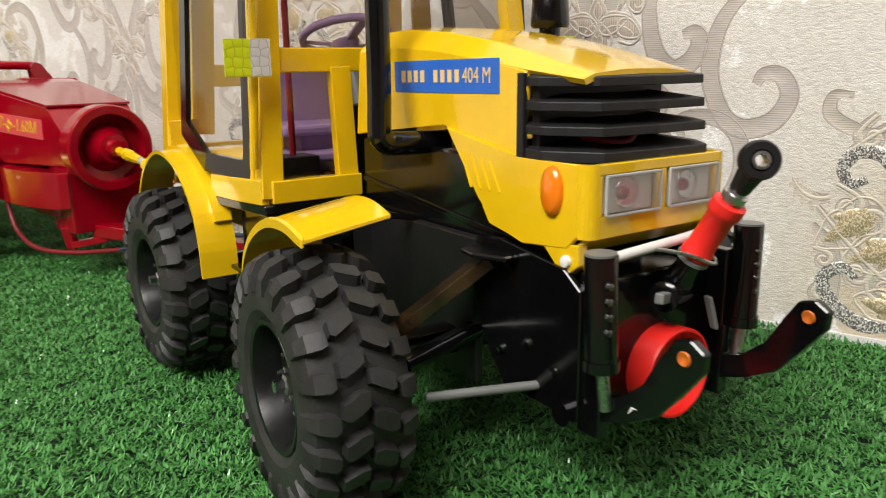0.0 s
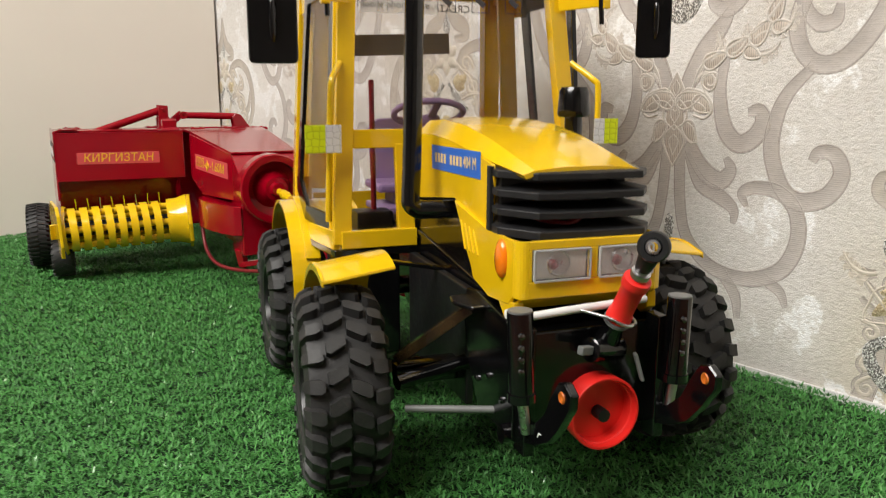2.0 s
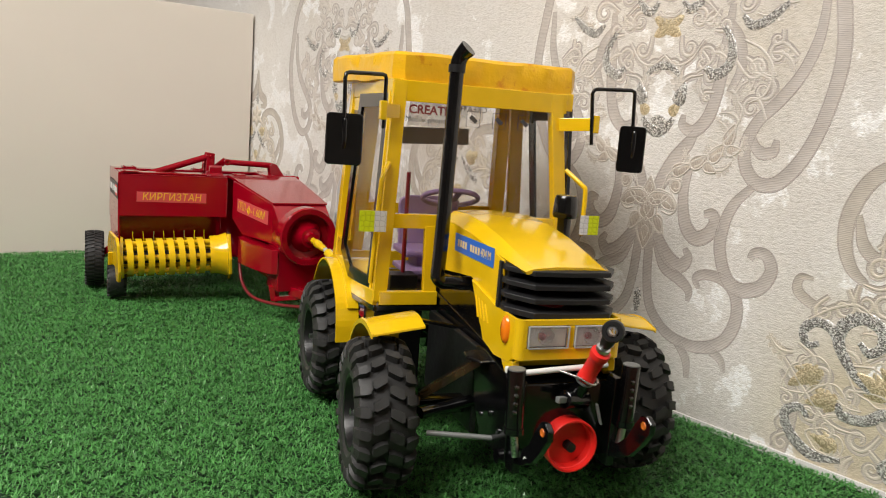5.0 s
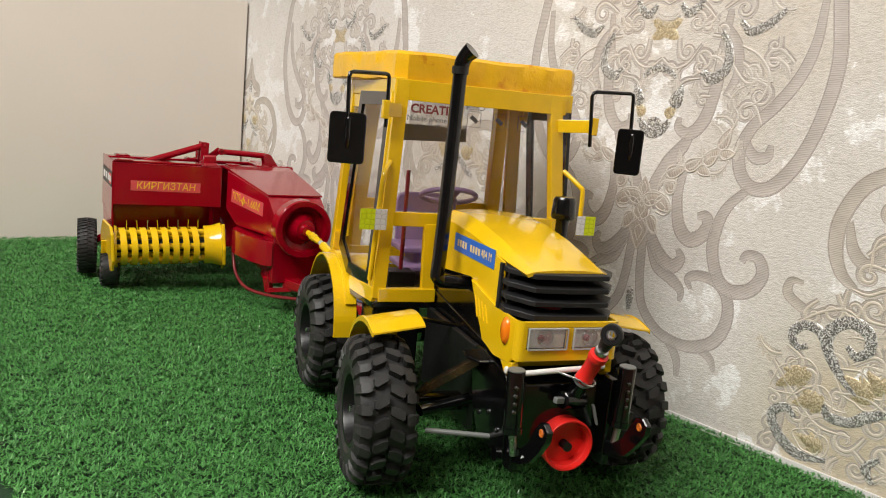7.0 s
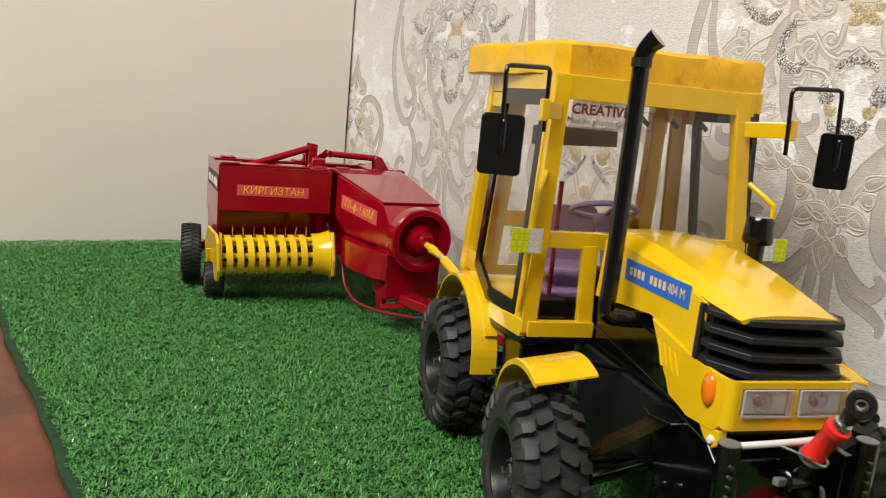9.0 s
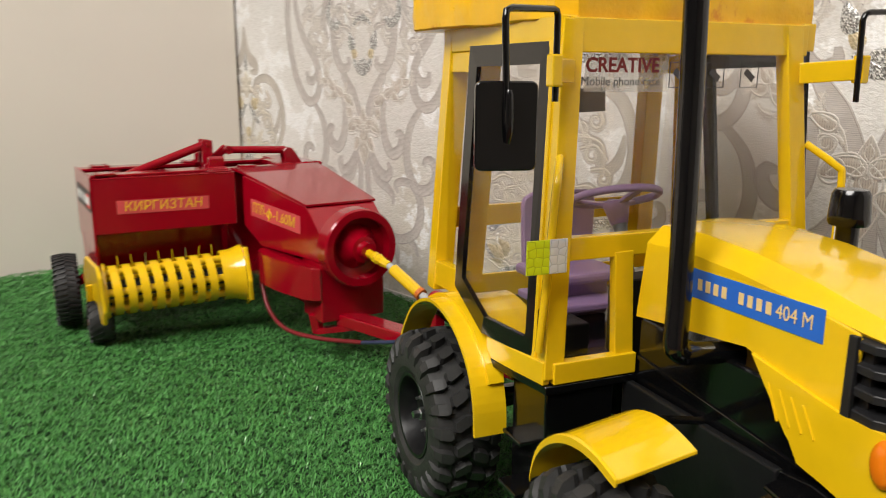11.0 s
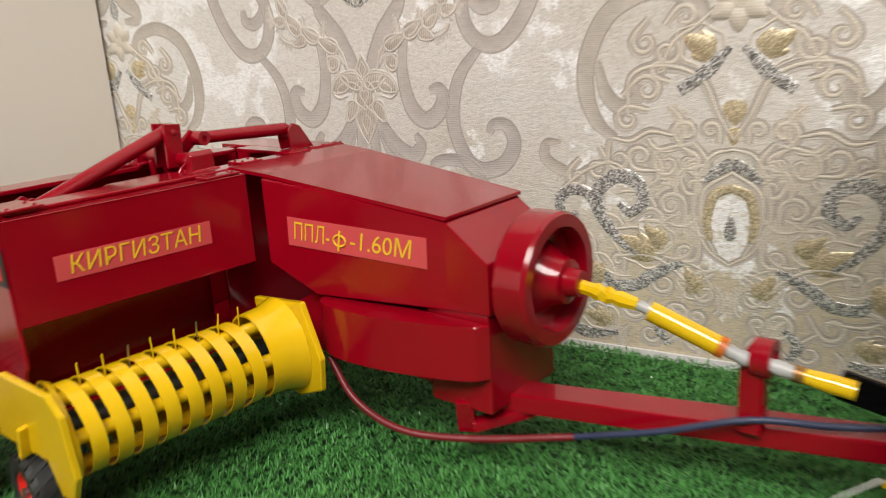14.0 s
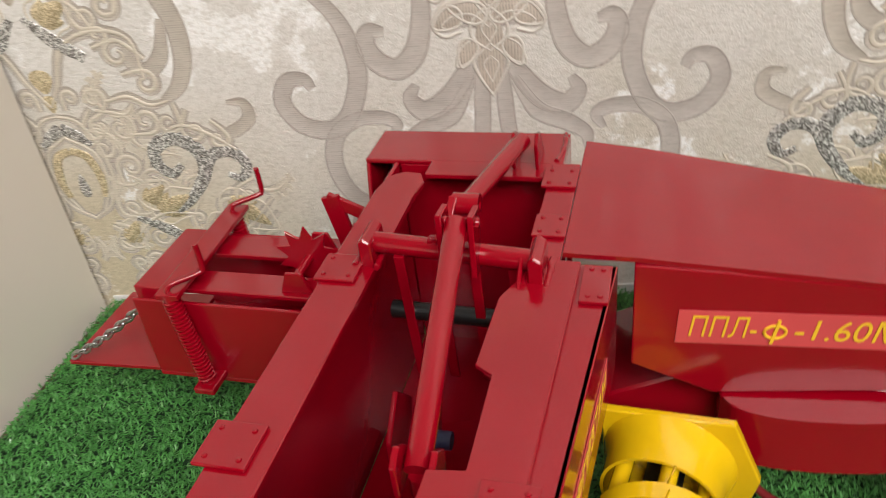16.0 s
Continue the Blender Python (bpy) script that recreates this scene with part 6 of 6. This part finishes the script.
RIMMED = ((-1.0, 0.0), (-0.95, 0.8), (-0.86, 0.8), (-0.78, 0.35), (0.0, 0.5), (0.78, 0.35), (0.86, 0.8), (0.95, 0.8), (1.0, 0.0))
ROUNDED = ((-1.0, 0.0), (-0.94, 0.45), (-0.80, 0.75), (-0.4, 0.95), (0.0, 1.0), (0.4, 0.95), (0.80, 0.75), (0.94, 0.45), (1.0, 0.0))


def ribbon(bm, points, widths, height=0.0004, steps=7, flip=1, z_lift=0.0):
    """A raised band with a rim along a smooth line in the wall's plane; points are (across, up) in millimetres."""
    line = spline([(0, u * 0.001 * flip, z * 0.001) for u, z in points], steps)
    n = len(line)
    rows = []
    for i, p in enumerate(line):
        t = i / (n - 1) * (len(widths) - 1)
        k = min(int(t), len(widths) - 2)
        w = (widths[k] + (widths[k + 1] - widths[k]) * (t - k)) * 0.0005
        d = line[min(i + 1, n - 1)] - line[max(i - 1, 0)]
        d.normalize()
        s = Vector((0, -d.z, d.y))
        row = []
        for q, h in (ROUNDED if height > 0.0005 else RIMMED):
            row.append(bm.verts.new((-h * height - z_lift, p.y + s.y * q * w, p.z + s.z * q * w)))
        rows.append(row)
    for a, b in zip(rows, rows[1:]):
        for k in range(8):
            face = bm.faces.new((a[k], a[k + 1], b[k + 1], b[k]))
            if height <= 0.0005 and k in (0, 2, 5, 7):
                face.material_index = 1


def swirl(u, z, r, turn, sense=1, turns=1.1, tail=1.2):
    """Control points of a small scroll: a tail that runs into a spiral about (u, z)."""
    pts = []
    for k in range(9):
        a = turn + sense * 2 * math.pi * turns * k / 8
        q = r * (1.0 - 0.72 * k / 8)
        pts.append((u + q * math.cos(a), z + q * math.sin(a)))
    first = pts[0]
    back = turn - sense * math.pi / 2
    return [(first[0] + r * tail * math.cos(back) + r * 0.3 * math.cos(turn), first[1] + r * tail * math.sin(back) + r * 0.3 * math.sin(turn)), *pts]


def lobe(bm, u, z, a, b, turn, height=0.0004, flip=1):
    """A small raised leaf or drop, pointed at one end."""
    centre = bm.verts.new((-height, u * 0.001 * flip, z * 0.001))
    ring, mid = [], []
    for k in range(16):
        t = 2 * math.pi * k / 16
        x = a * math.cos(t)
        y = b * math.sin(t) * (1.0 - 0.45 * math.cos(t))
        for out, q, h in ((ring, 1.0, 0.0), (mid, 0.85, 0.9)):
            uu = u + (x * math.cos(turn) - y * math.sin(turn)) * q
            zz = z + (x * math.sin(turn) + y * math.cos(turn)) * q
            out.append(bm.verts.new((-h * height, uu * 0.001 * flip, zz * 0.001)))
    for k in range(16):
        j = (k + 1) % 16
        bm.faces.new((ring[k], ring[j], mid[j], mid[k]))
        bm.faces.new((mid[k], mid[j], centre))


def gold_leaf(gold, cream, u, z, a, b, turn, f):
    """A ragged three-lobed gold leaf inside a raised cream outline."""
    t0 = turn if f > 0 else math.pi - turn
    lobe(gold, u * f, z, a * 1.25, b * 1.25, t0, 0.0007)
    for side, back in ((1, 0.35), (-1, 0.55)):
        du, dz = math.cos(t0) * -a * back - math.sin(t0) * side * b * 0.9, math.sin(t0) * -a * back + math.cos(t0) * side * b * 0.9
        lobe(gold, u * f + du, z + dz, a * 0.75, b * 0.85, t0 + side * 0.55, 0.0006)
    loop = []
    for k in range(15):
        t = 2 * math.pi * k / 14
        x = a * 1.6 * math.cos(t)
        y = b * 2.3 * math.sin(t) * (1.0 - 0.35 * math.cos(t)) * (1 + 0.12 * math.cos(5 * t))
        loop.append((u * f + x * math.cos(t0) - y * math.sin(t0), z + x * math.sin(t0) + y * math.cos(t0)))
    ribbon(cream, loop, [1.5, 1.5], 0.0006, 3)


def leaf_scroll(taupe, cream, u, z, r, a, s, f):
    """A small leaf curl: a taupe body under a raised cream line."""
    pts = swirl(u, z, r, a, s)
    ribbon(taupe, pts, [5.0, 8.0, 7.0, 5.0, 2.5], 0.0003, 3, f)
    ribbon(cream, pts, [2.0, 2.8, 2.6, 2.0, 1.2], 0.0006, 3, f)


def plume(taupe, cream, u, z, size, turn, sense, f):
    """An acanthus leaf: a curved spine with lobes to both sides, each with a raised cream edge."""
    spine = []
    for k in range(6):
        t = k / 5
        a = turn + sense * 0.9 * t
        spine.append((u + size * t * 2.2 * math.cos(a), z + size * t * 2.2 * math.sin(a)))
    ribbon(taupe, spine, [size * 0.5, size * 0.75, size * 0.6, 1.0], 0.0003, 3, f)
    ribbon(cream, spine, [2.6, 2.4, 1.0], 0.0006, 3, f)
    for k in range(1, 5):
        p, q = spine[k], spine[k - 1]
        d = math.atan2(p[1] - q[1], p[0] - q[0])
        reach = size * (0.95 - 0.13 * k)
        for side in (-1, 1):
            w = d + side * 1.0
            tip = (p[0] + reach * math.cos(w), p[1] + reach * math.sin(w))
            back = (p[0] + reach * 0.7 * math.cos(w - side * 0.5), p[1] + reach * 0.7 * math.sin(w - side * 0.5))
            ribbon(cream, [p, back, tip], [reach * 0.25, reach * 0.75, reach * 0.6, 0.5], 0.0005, 4, f)


def leaf_field(taupe, cream, inside, count, seed, taken):
    """Fills a region of the half ornament with small leaf curls that keep apart."""
    rng = random.Random(seed)
    spots = list(taken)
    for _ in range(900):
        if count == 0:
            break
        u, z, r = rng.uniform(6, 120), rng.uniform(2, 400), rng.uniform(4.0, 6.5)
        if not inside(u, z) or any(math.hypot(u - p, z - q) < r * 0.9 + d * 0.7 for p, q, d in spots):
            continue
        spots.append((u, z, r))
        count -= 1
        a, s = rng.uniform(0, 6.28), rng.choice((-1, 1))
        for f in (-1, 1):
            if count % 3:
                plume(taupe, cream, u, z, r * 2.0, a, s, f)
            else:
                leaf_scroll(taupe, cream, u, z, r, a, s, f)


def motif_a():
    """Tall damask ornament with wide scrolls; symmetric about its upright axis."""
    taupe, cream, silver, gold = (bmesh.new() for _ in range(4))
    for f in (-1, 1):
        ribbon(taupe, [(70, 430), (112, 408), (138, 375), (148, 335), (153, 296), (147, 256), (135, 224), (118, 203), (102, 200), (90, 210), (86, 228), (94, 248), (110, 265), (125, 286), (134, 312), (136, 345)], [8, 10, 12, 12, 12, 13, 12, 12, 11, 11, 10, 6], flip=f)
        ribbon(taupe, [(90, 243), (93, 231), (101, 224), (110, 226), (112, 235)], [4, 9, 11, 10, 5], flip=f)
        ribbon(taupe, [(99, 199), (83, 181), (76, 161), (76, 142), (85, 121), (98, 114), (114, 119), (122, 133), (117, 145), (107, 146), (103, 140)], [7, 10, 12, 12, 13, 13, 12, 11, 9, 6], flip=f)
        ribbon(taupe, [(38, 206), (35, 184), (40, 160), (51, 149), (62, 153), (68, 163), (65, 171), (57, 170)], [7, 11, 14, 14, 13, 11, 6], flip=f)
        ribbon(taupe, [(7, 160), (15, 143), (27, 128), (40, 123), (47, 131), (43, 139)], [6, 12, 15, 14, 10, 5], flip=f)
        ribbon(taupe, [(12, 140), (24, 120), (40, 112), (51, 104), (52, 94)], [6, 12, 12, 9, 4], flip=f)
        ribbon(taupe, [(61, 107), (57, 115), (65, 120), (82, 119), (95, 108), (98, 88), (89, 68), (69, 58), (48, 58), (30, 65), (14, 82), (8, 106), (6, 134), (5, 160)], [4, 9, 10, 11, 12, 12, 11, 11, 10, 10, 8], flip=f)
        ribbon(taupe, [(46, 58), (57, 44), (60, 28)], [9, 9, 5], flip=f)
        ribbon(taupe, [(76, 60), (89, 53), (94, 43)], [9, 8, 4], flip=f)
        ribbon(taupe, [(60, 340), (58, 306), (56, 277), (50, 251), (38, 238), (26, 242), (26, 251)], [6, 11, 12, 13, 12, 9, 5], flip=f)
        ribbon(taupe, [(4, 176), (12, 194), (22, 212), (34, 228), (40, 238)], [10, 15, 16, 12, 6], flip=f)
        ribbon(taupe, [(66, 270), (74, 290), (70, 312), (56, 330)], [6, 9, 9, 5], flip=f)
        # lotus bud on the stem
        for pts, w in (([(0, 197), (5, 188), (6, 182), (0, 174)], 1.8), ([(0, 192), (3, 186), (0, 180)], 1.2), ([(0, 178), (8, 185), (18, 184), (26, 180), (30, 171), (24, 165), (15, 167)], 2.2), ([(0, 169), (8, 176), (18, 176), (25, 171), (20, 168)], 1.6),
                       ([(0, 181), (9, 172), (9, 163), (0, 156)], 2.0), ([(0, 174), (4, 168), (0, 161)], 1.4), ([(0, 160), (9, 151), (7, 142), (0, 130)], 2.0), ([(0, 153), (4, 148), (0, 138)], 1.3), ([(9, 163), (16, 158), (19, 148), (12, 150), (8, 155)], 1.6)):
            ribbon(cream, pts, [w * 0.7, w, w * 0.7], 0.0008, 5, f)
        ribbon(taupe, [(0, 172), (14, 176), (25, 172)], [10, 14, 6], 0.0003, 4, f)
        ribbon(cream, swirl(27, 190, 6.5, 3.9, -1), [1.4, 2.2, 2.0, 1.2], 0.0008, 3, f)
        # leafy swag that climbs from the bud
        for u, z, size, a, s in ((16, 190, 8, 1.2, -1), (27, 204, 9, 0.5, 1), (42, 208, 10, 0.2, 1), (58, 217, 10, 0.9, -1), (70, 230, 10, 1.3, 1), (60, 208, 8, -0.5, 1), (76, 222, 8, 0.2, 1), (78, 246, 9, 1.9, 1)):
            plume(taupe, cream, u, z, size, a, s, f)
        for pts in ([(12, 182), (20, 202), (40, 212), (58, 222), (72, 236), (80, 254), (74, 264)], [(84, 262), (98, 270), (101, 288), (90, 303), (74, 311)]):
            ribbon(cream, pts, [1.4, 2.4, 2.4, 1.4], 0.0007, 5, f)
        for u, z, r, a, s in ((87, 258, 9, 0.2, 1), (96, 272, 10, 1.5, -1), (86, 290, 10, 3.6, 1), (72, 340, 10, 2.4, -1), (46, 352, 10, 0.6, 1), (30, 330, 9, 2.0, -1), (40, 300, 9, 5.0, 1), (24, 306, 8, 3.0, 1), (104, 300, 9, 0.6, 1), (60, 372, 10, 1.0, 1), (30, 372, 9, 4.0, -1)):
            leaf_scroll(taupe, cream, u, z, r, a, s, f)
        for pts in ([(0, 346), (16, 352), (34, 344), (50, 330)], [(0, 300), (12, 292), (26, 296), (38, 312)], [(14, 262), (24, 280), (40, 284)]):
            ribbon(taupe, pts, [4, 7.5, 7, 4], 0.0003, 5, f)
            ribbon(cream, pts, [1.6, 2.4, 2.2, 1.2], 0.0007, 5, f)
        ribbon(silver, [(55, 322), (64, 306), (62, 291), (51, 284), (41, 290)], [5, 8, 9, 10, 5], 0.00055, flip=f, z_lift=0.0002)
        ribbon(silver, [(70, 330), (80, 322), (94, 327), (107, 338)], [4, 8, 8, 4], 0.00055, flip=f, z_lift=0.0002)
        ribbon(silver, [(0, 292), (9, 290), (17, 284)], [7, 7, 4], 0.00055, flip=f, z_lift=0.0002)
        lobe(silver, 21 * f, 268, 11, 6, 1.3 if f > 0 else math.pi - 1.3, 0.0009)
        ribbon(silver, [(0, 234), (9, 239), (16, 247)], [9, 9, 5], 0.00055, flip=f, z_lift=0.0002)
        ribbon(silver, [(12, 346), (20, 338), (30, 344), (34, 356)], [4, 8, 8, 4], 0.00055, flip=f, z_lift=0.0002)
        lobe(gold, 16 * f, 255, 7, 5, 0.8 if f > 0 else math.pi - 0.8)
        lobe(gold, 9 * f, 330, 7, 5, 0.4 if f > 0 else math.pi - 0.4)
        lobe(gold, 8 * f, 320, 7, 5, -0.5 if f > 0 else math.pi + 0.5)
    leaf_field(taupe, cream, lambda u, z: 255 < z < 390 and u < 118 - abs(z - 320) * 0.5, 26, 5, [(60, 303, 12), (90, 327, 12), (12, 262, 18), (8, 326, 10), (87, 258, 9), (96, 272, 10), (46, 352, 10), (72, 340, 10)])
    lobe(silver, 0, 240, 10, 8, -math.pi / 2)
    lobe(silver, 0, 83, 13, 4, -math.pi / 2)
    lobe(gold, 0, 326, 8, 8, 0.3)
    return taupe, cream, silver, gold


def hatched_petals():
    """Brown hatched ground inside the leaves of the lotus bud and the swag of the first ornament."""
    fill = bmesh.new()
    for u, z, a, b, turn in ((0, 187, 9, 4.5, math.pi / 2), (0, 168, 10, 7, math.pi / 2), (0, 147, 15, 7, -math.pi / 2)):
        lobe(fill, u, z, a, b, turn, 0.00035)
    for f in (-1, 1):
        for u, z, a, b, turn in ((11, 178, 10, 5, 0.3), (22, 174, 8, 5, -0.5), (13, 155, 8, 4.5, -1.2), (30, 205, 9, 4.5, 0.4), (47, 213, 9, 4.5, 0.5), (62, 221, 9, 4.5, 0.9), (72, 236, 9, 4, 1.2), (57, 208, 6, 3.5, -0.4), (76, 224, 6, 3.5, 0.2), (27, 191, 6, 5, 0.8)):
            lobe(fill, u * f, z, a, b, turn if f > 0 else math.pi - turn, 0.00035)
            rim = [(u + a * 1.06 * math.cos(t) * math.cos(turn) - b * 1.1 * math.sin(t) * (1 - 0.45 * math.cos(t)) * math.sin(turn), z + a * 1.06 * math.cos(t) * math.sin(turn) + b * 1.1 * math.sin(t) * (1 - 0.45 * math.cos(t)) * math.cos(turn)) for t in [2 * math.pi * k / 14 for k in range(15)]]
            PETAL_RIMS.append((rim, f))
    return fill


PETAL_RIMS = []


def motif_b():
    """Rounded damask ornament with flower, glitter scrolls and gold leaves."""
    taupe, cream, silver, gold = (bmesh.new() for _ in range(4))
    for f in (-1, 1):
        ribbon(taupe, [(0, 292), (4, 268), (12, 252), (26, 244), (27, 235), (12, 234)], [4, 12, 16, 12, 5], flip=f)
        ribbon(taupe, [(15, 205), (27, 221), (52, 226), (77, 214), (90, 189), (91, 166), (84, 148), (72, 138)], [6, 11, 12, 13, 13, 12, 10, 6], flip=f)
        ribbon(taupe, [(84, 186), (78, 166), (67, 157), (58, 164), (60, 174)], [5, 10, 11, 9, 4], flip=f)
        ribbon(taupe, [(92, 112), (108, 116), (120, 124), (119, 134), (109, 135)], [4, 9, 9, 7, 3], flip=f)
        ribbon(taupe, [(124, 60), (112, 46), (112, 20), (118, -4)], [4, 8, 12, 14], flip=f)
        for u, z, r, a, s in ((52, 168, 9, 0.5, 1), (64, 150, 8, 2.0, -1), (40, 190, 8, 3.0, 1), (54, 196, 8, 1.0, -1), (30, 210, 7, 0.4, 1), (39, 122, 10, 1.6, -1), (56, 126, 9, 4.4, 1), (70, 124, 8, 0.4, -1), (84, 118, 8, 2.4, 1), (98, 112, 7, 1.0, -1),
                              (28, 142, 8, 5.2, 1), (22, 122, 8, 2.2, 1), (36, 96, 9, 3.4, -1), (48, 86, 8, 0.6, 1), (26, 66, 8, 2.8, 1), (40, 44, 9, 1.4, -1), (60, 26, 9, 3.4, 1), (84, 26, 9, 0.4, -1), (98, 34, 8, 2.6, 1), (30, 24, 9, 4.6, 1), (14, 40, 8, 1.2, -1), (48, 8, 8, 2.0, 1), (20, 6, 9, 0.6, 1), (94, 64, 8, 3.6, -1), (106, 72, 8, 1.8, 1)):
            leaf_scroll(taupe, cream, u, z, r, a, s, f)
        for pts in ([(64, 152), (62, 176), (42, 182), (20, 174), (9, 152), (0, 138)], [(12, 214), (24, 204), (36, 196), (44, 180)], [(0, 132), (12, 128), (20, 112), (22, 90), (14, 70), (0, 60)], [(0, 118), (16, 106), (17, 84), (8, 66)],
                    [(108, 104), (92, 116), (76, 122), (62, 116)], [(122, 70), (100, 46), (80, 30), (56, 30)], [(70, 60), (50, 62), (34, 54), (20, 40)], [(36, 140), (50, 142), (62, 136), (74, 138)]):
            ribbon(taupe, pts, [4, 7.5, 7, 4], 0.0003, 5, f)
            ribbon(cream, pts, [1.6, 2.4, 2.2, 1.2], 0.0007, 5, f)
        ribbon(silver, [(58, 62), (72, 74), (84, 92), (82, 106), (70, 114), (57, 109), (54, 97), (62, 90), (70, 96)], [4, 8, 10, 10, 9, 8, 4], 0.00055, flip=f, z_lift=0.0002)
        ribbon(silver, [(84, 92), (92, 102), (104, 103), (111, 94), (106, 85), (98, 88)], [7, 8, 8, 6, 4], 0.00055, flip=f, z_lift=0.0002)
        ribbon(silver, [(28, 59), (46, 50), (58, 41), (74, 40), (78, 48)], [4, 9, 8, 8, 4], 0.00055, flip=f, z_lift=0.0002)
        ribbon(silver, [(70, 6), (92, 3), (110, 14), (116, 28), (106, 36), (98, 30)], [4, 9, 9, 8, 7, 4], 0.00055, flip=f, z_lift=0.0002)
        ribbon(silver, [(4, 192), (16, 179), (32, 167)], [4, 9, 7], 0.00055, flip=f, z_lift=0.0002)
        ribbon(silver, [(0, 124), (9, 119), (16, 112)], [8, 7, 4], 0.00055, flip=f, z_lift=0.0002)
        ribbon(silver, [(34, 22), (42, 12), (36, 2)], [4, 7, 4], 0.00055, flip=f, z_lift=0.0002)
        for u, z, a, b, t in ((22, 194, 9, 5, 0.5), (105, 60, 13, 5, -0.7), (90, 46, 11, 5, -0.4), (58, 68, 12, 5, 0.4), (46, 76, 8, 4, 0.7), (22, 48, 8, 4, 1.1), (84, 16, 9, 4, 0.2)):
            gold_leaf(gold, cream, u, z, a, b, t, f)
        ribbon(gold, [(0, 109), (10, 104), (14, 88), (12, 76)], [5, 6, 6, 4], 0.0008, flip=f, z_lift=0.0002)
    leaf_field(taupe, cream, lambda u, z: (z < 110 and u < 118) or (z < 185 and u < 58), 30, 9, [(70, 98, 14), (104, 94, 9), (80, 78, 8), (52, 46, 10), (70, 42, 8), (100, 12, 14), (112, 28, 8), (105, 60, 10), (90, 46, 9), (58, 68, 10), (20, 178, 9), (0, 90, 12), (0, 154, 10)])
    for k in range(6):
        a = 2 * math.pi * k / 6 + math.pi / 6
        lobe(cream, 10 * math.cos(a), 217 + 10 * math.sin(a), 8, 6, a, 0.0011)
    lobe(cream, 0, 217, 4.5, 4.5, 0, 0.0014)
    lobe(silver, 0, 248, 13, 5, math.pi / 2)
    lobe(silver, 0, 84, 9, 3.5, math.pi / 2)
    lobe(gold, 0, 154, 8, 7, -math.pi / 2)
    lobe(gold, 0, 140, 6, 4, -math.pi / 2)
    return taupe, cream, silver, gold


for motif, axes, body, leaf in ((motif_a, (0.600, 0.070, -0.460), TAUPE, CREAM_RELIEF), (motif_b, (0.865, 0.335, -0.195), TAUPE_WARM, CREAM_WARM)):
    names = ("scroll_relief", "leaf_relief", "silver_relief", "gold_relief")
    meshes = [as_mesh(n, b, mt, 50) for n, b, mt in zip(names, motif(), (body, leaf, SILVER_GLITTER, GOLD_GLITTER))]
    meshes[0].materials.append(TAUPE_EDGE)
    for y in axes:
        for n, me in zip(names, meshes):
            tagged(part(n, me, None, wall_papered, m=Matrix.Translation((WALL_X + 0.0001, y, 0))), kind="stuff")
petals = as_mesh("petal_relief", hatched_petals(), HATCH, 50)
rims = bmesh.new()
for points, f in PETAL_RIMS:
    ribbon(rims, points, [1.5, 1.7, 1.5], 0.0007, 2, f)
rims = as_mesh("petal_rim", rims, CREAM_RELIEF, 50)
for y in (0.600, 0.070, -0.460):
    tagged(part("petal_relief", petals, None, wall_papered, m=Matrix.Translation((WALL_X - 0.0001, y, 0))), kind="stuff")
    tagged(part("petal_rim", rims, None, wall_papered, m=Matrix.Translation((WALL_X - 0.0001, y, 0))), kind="stuff")
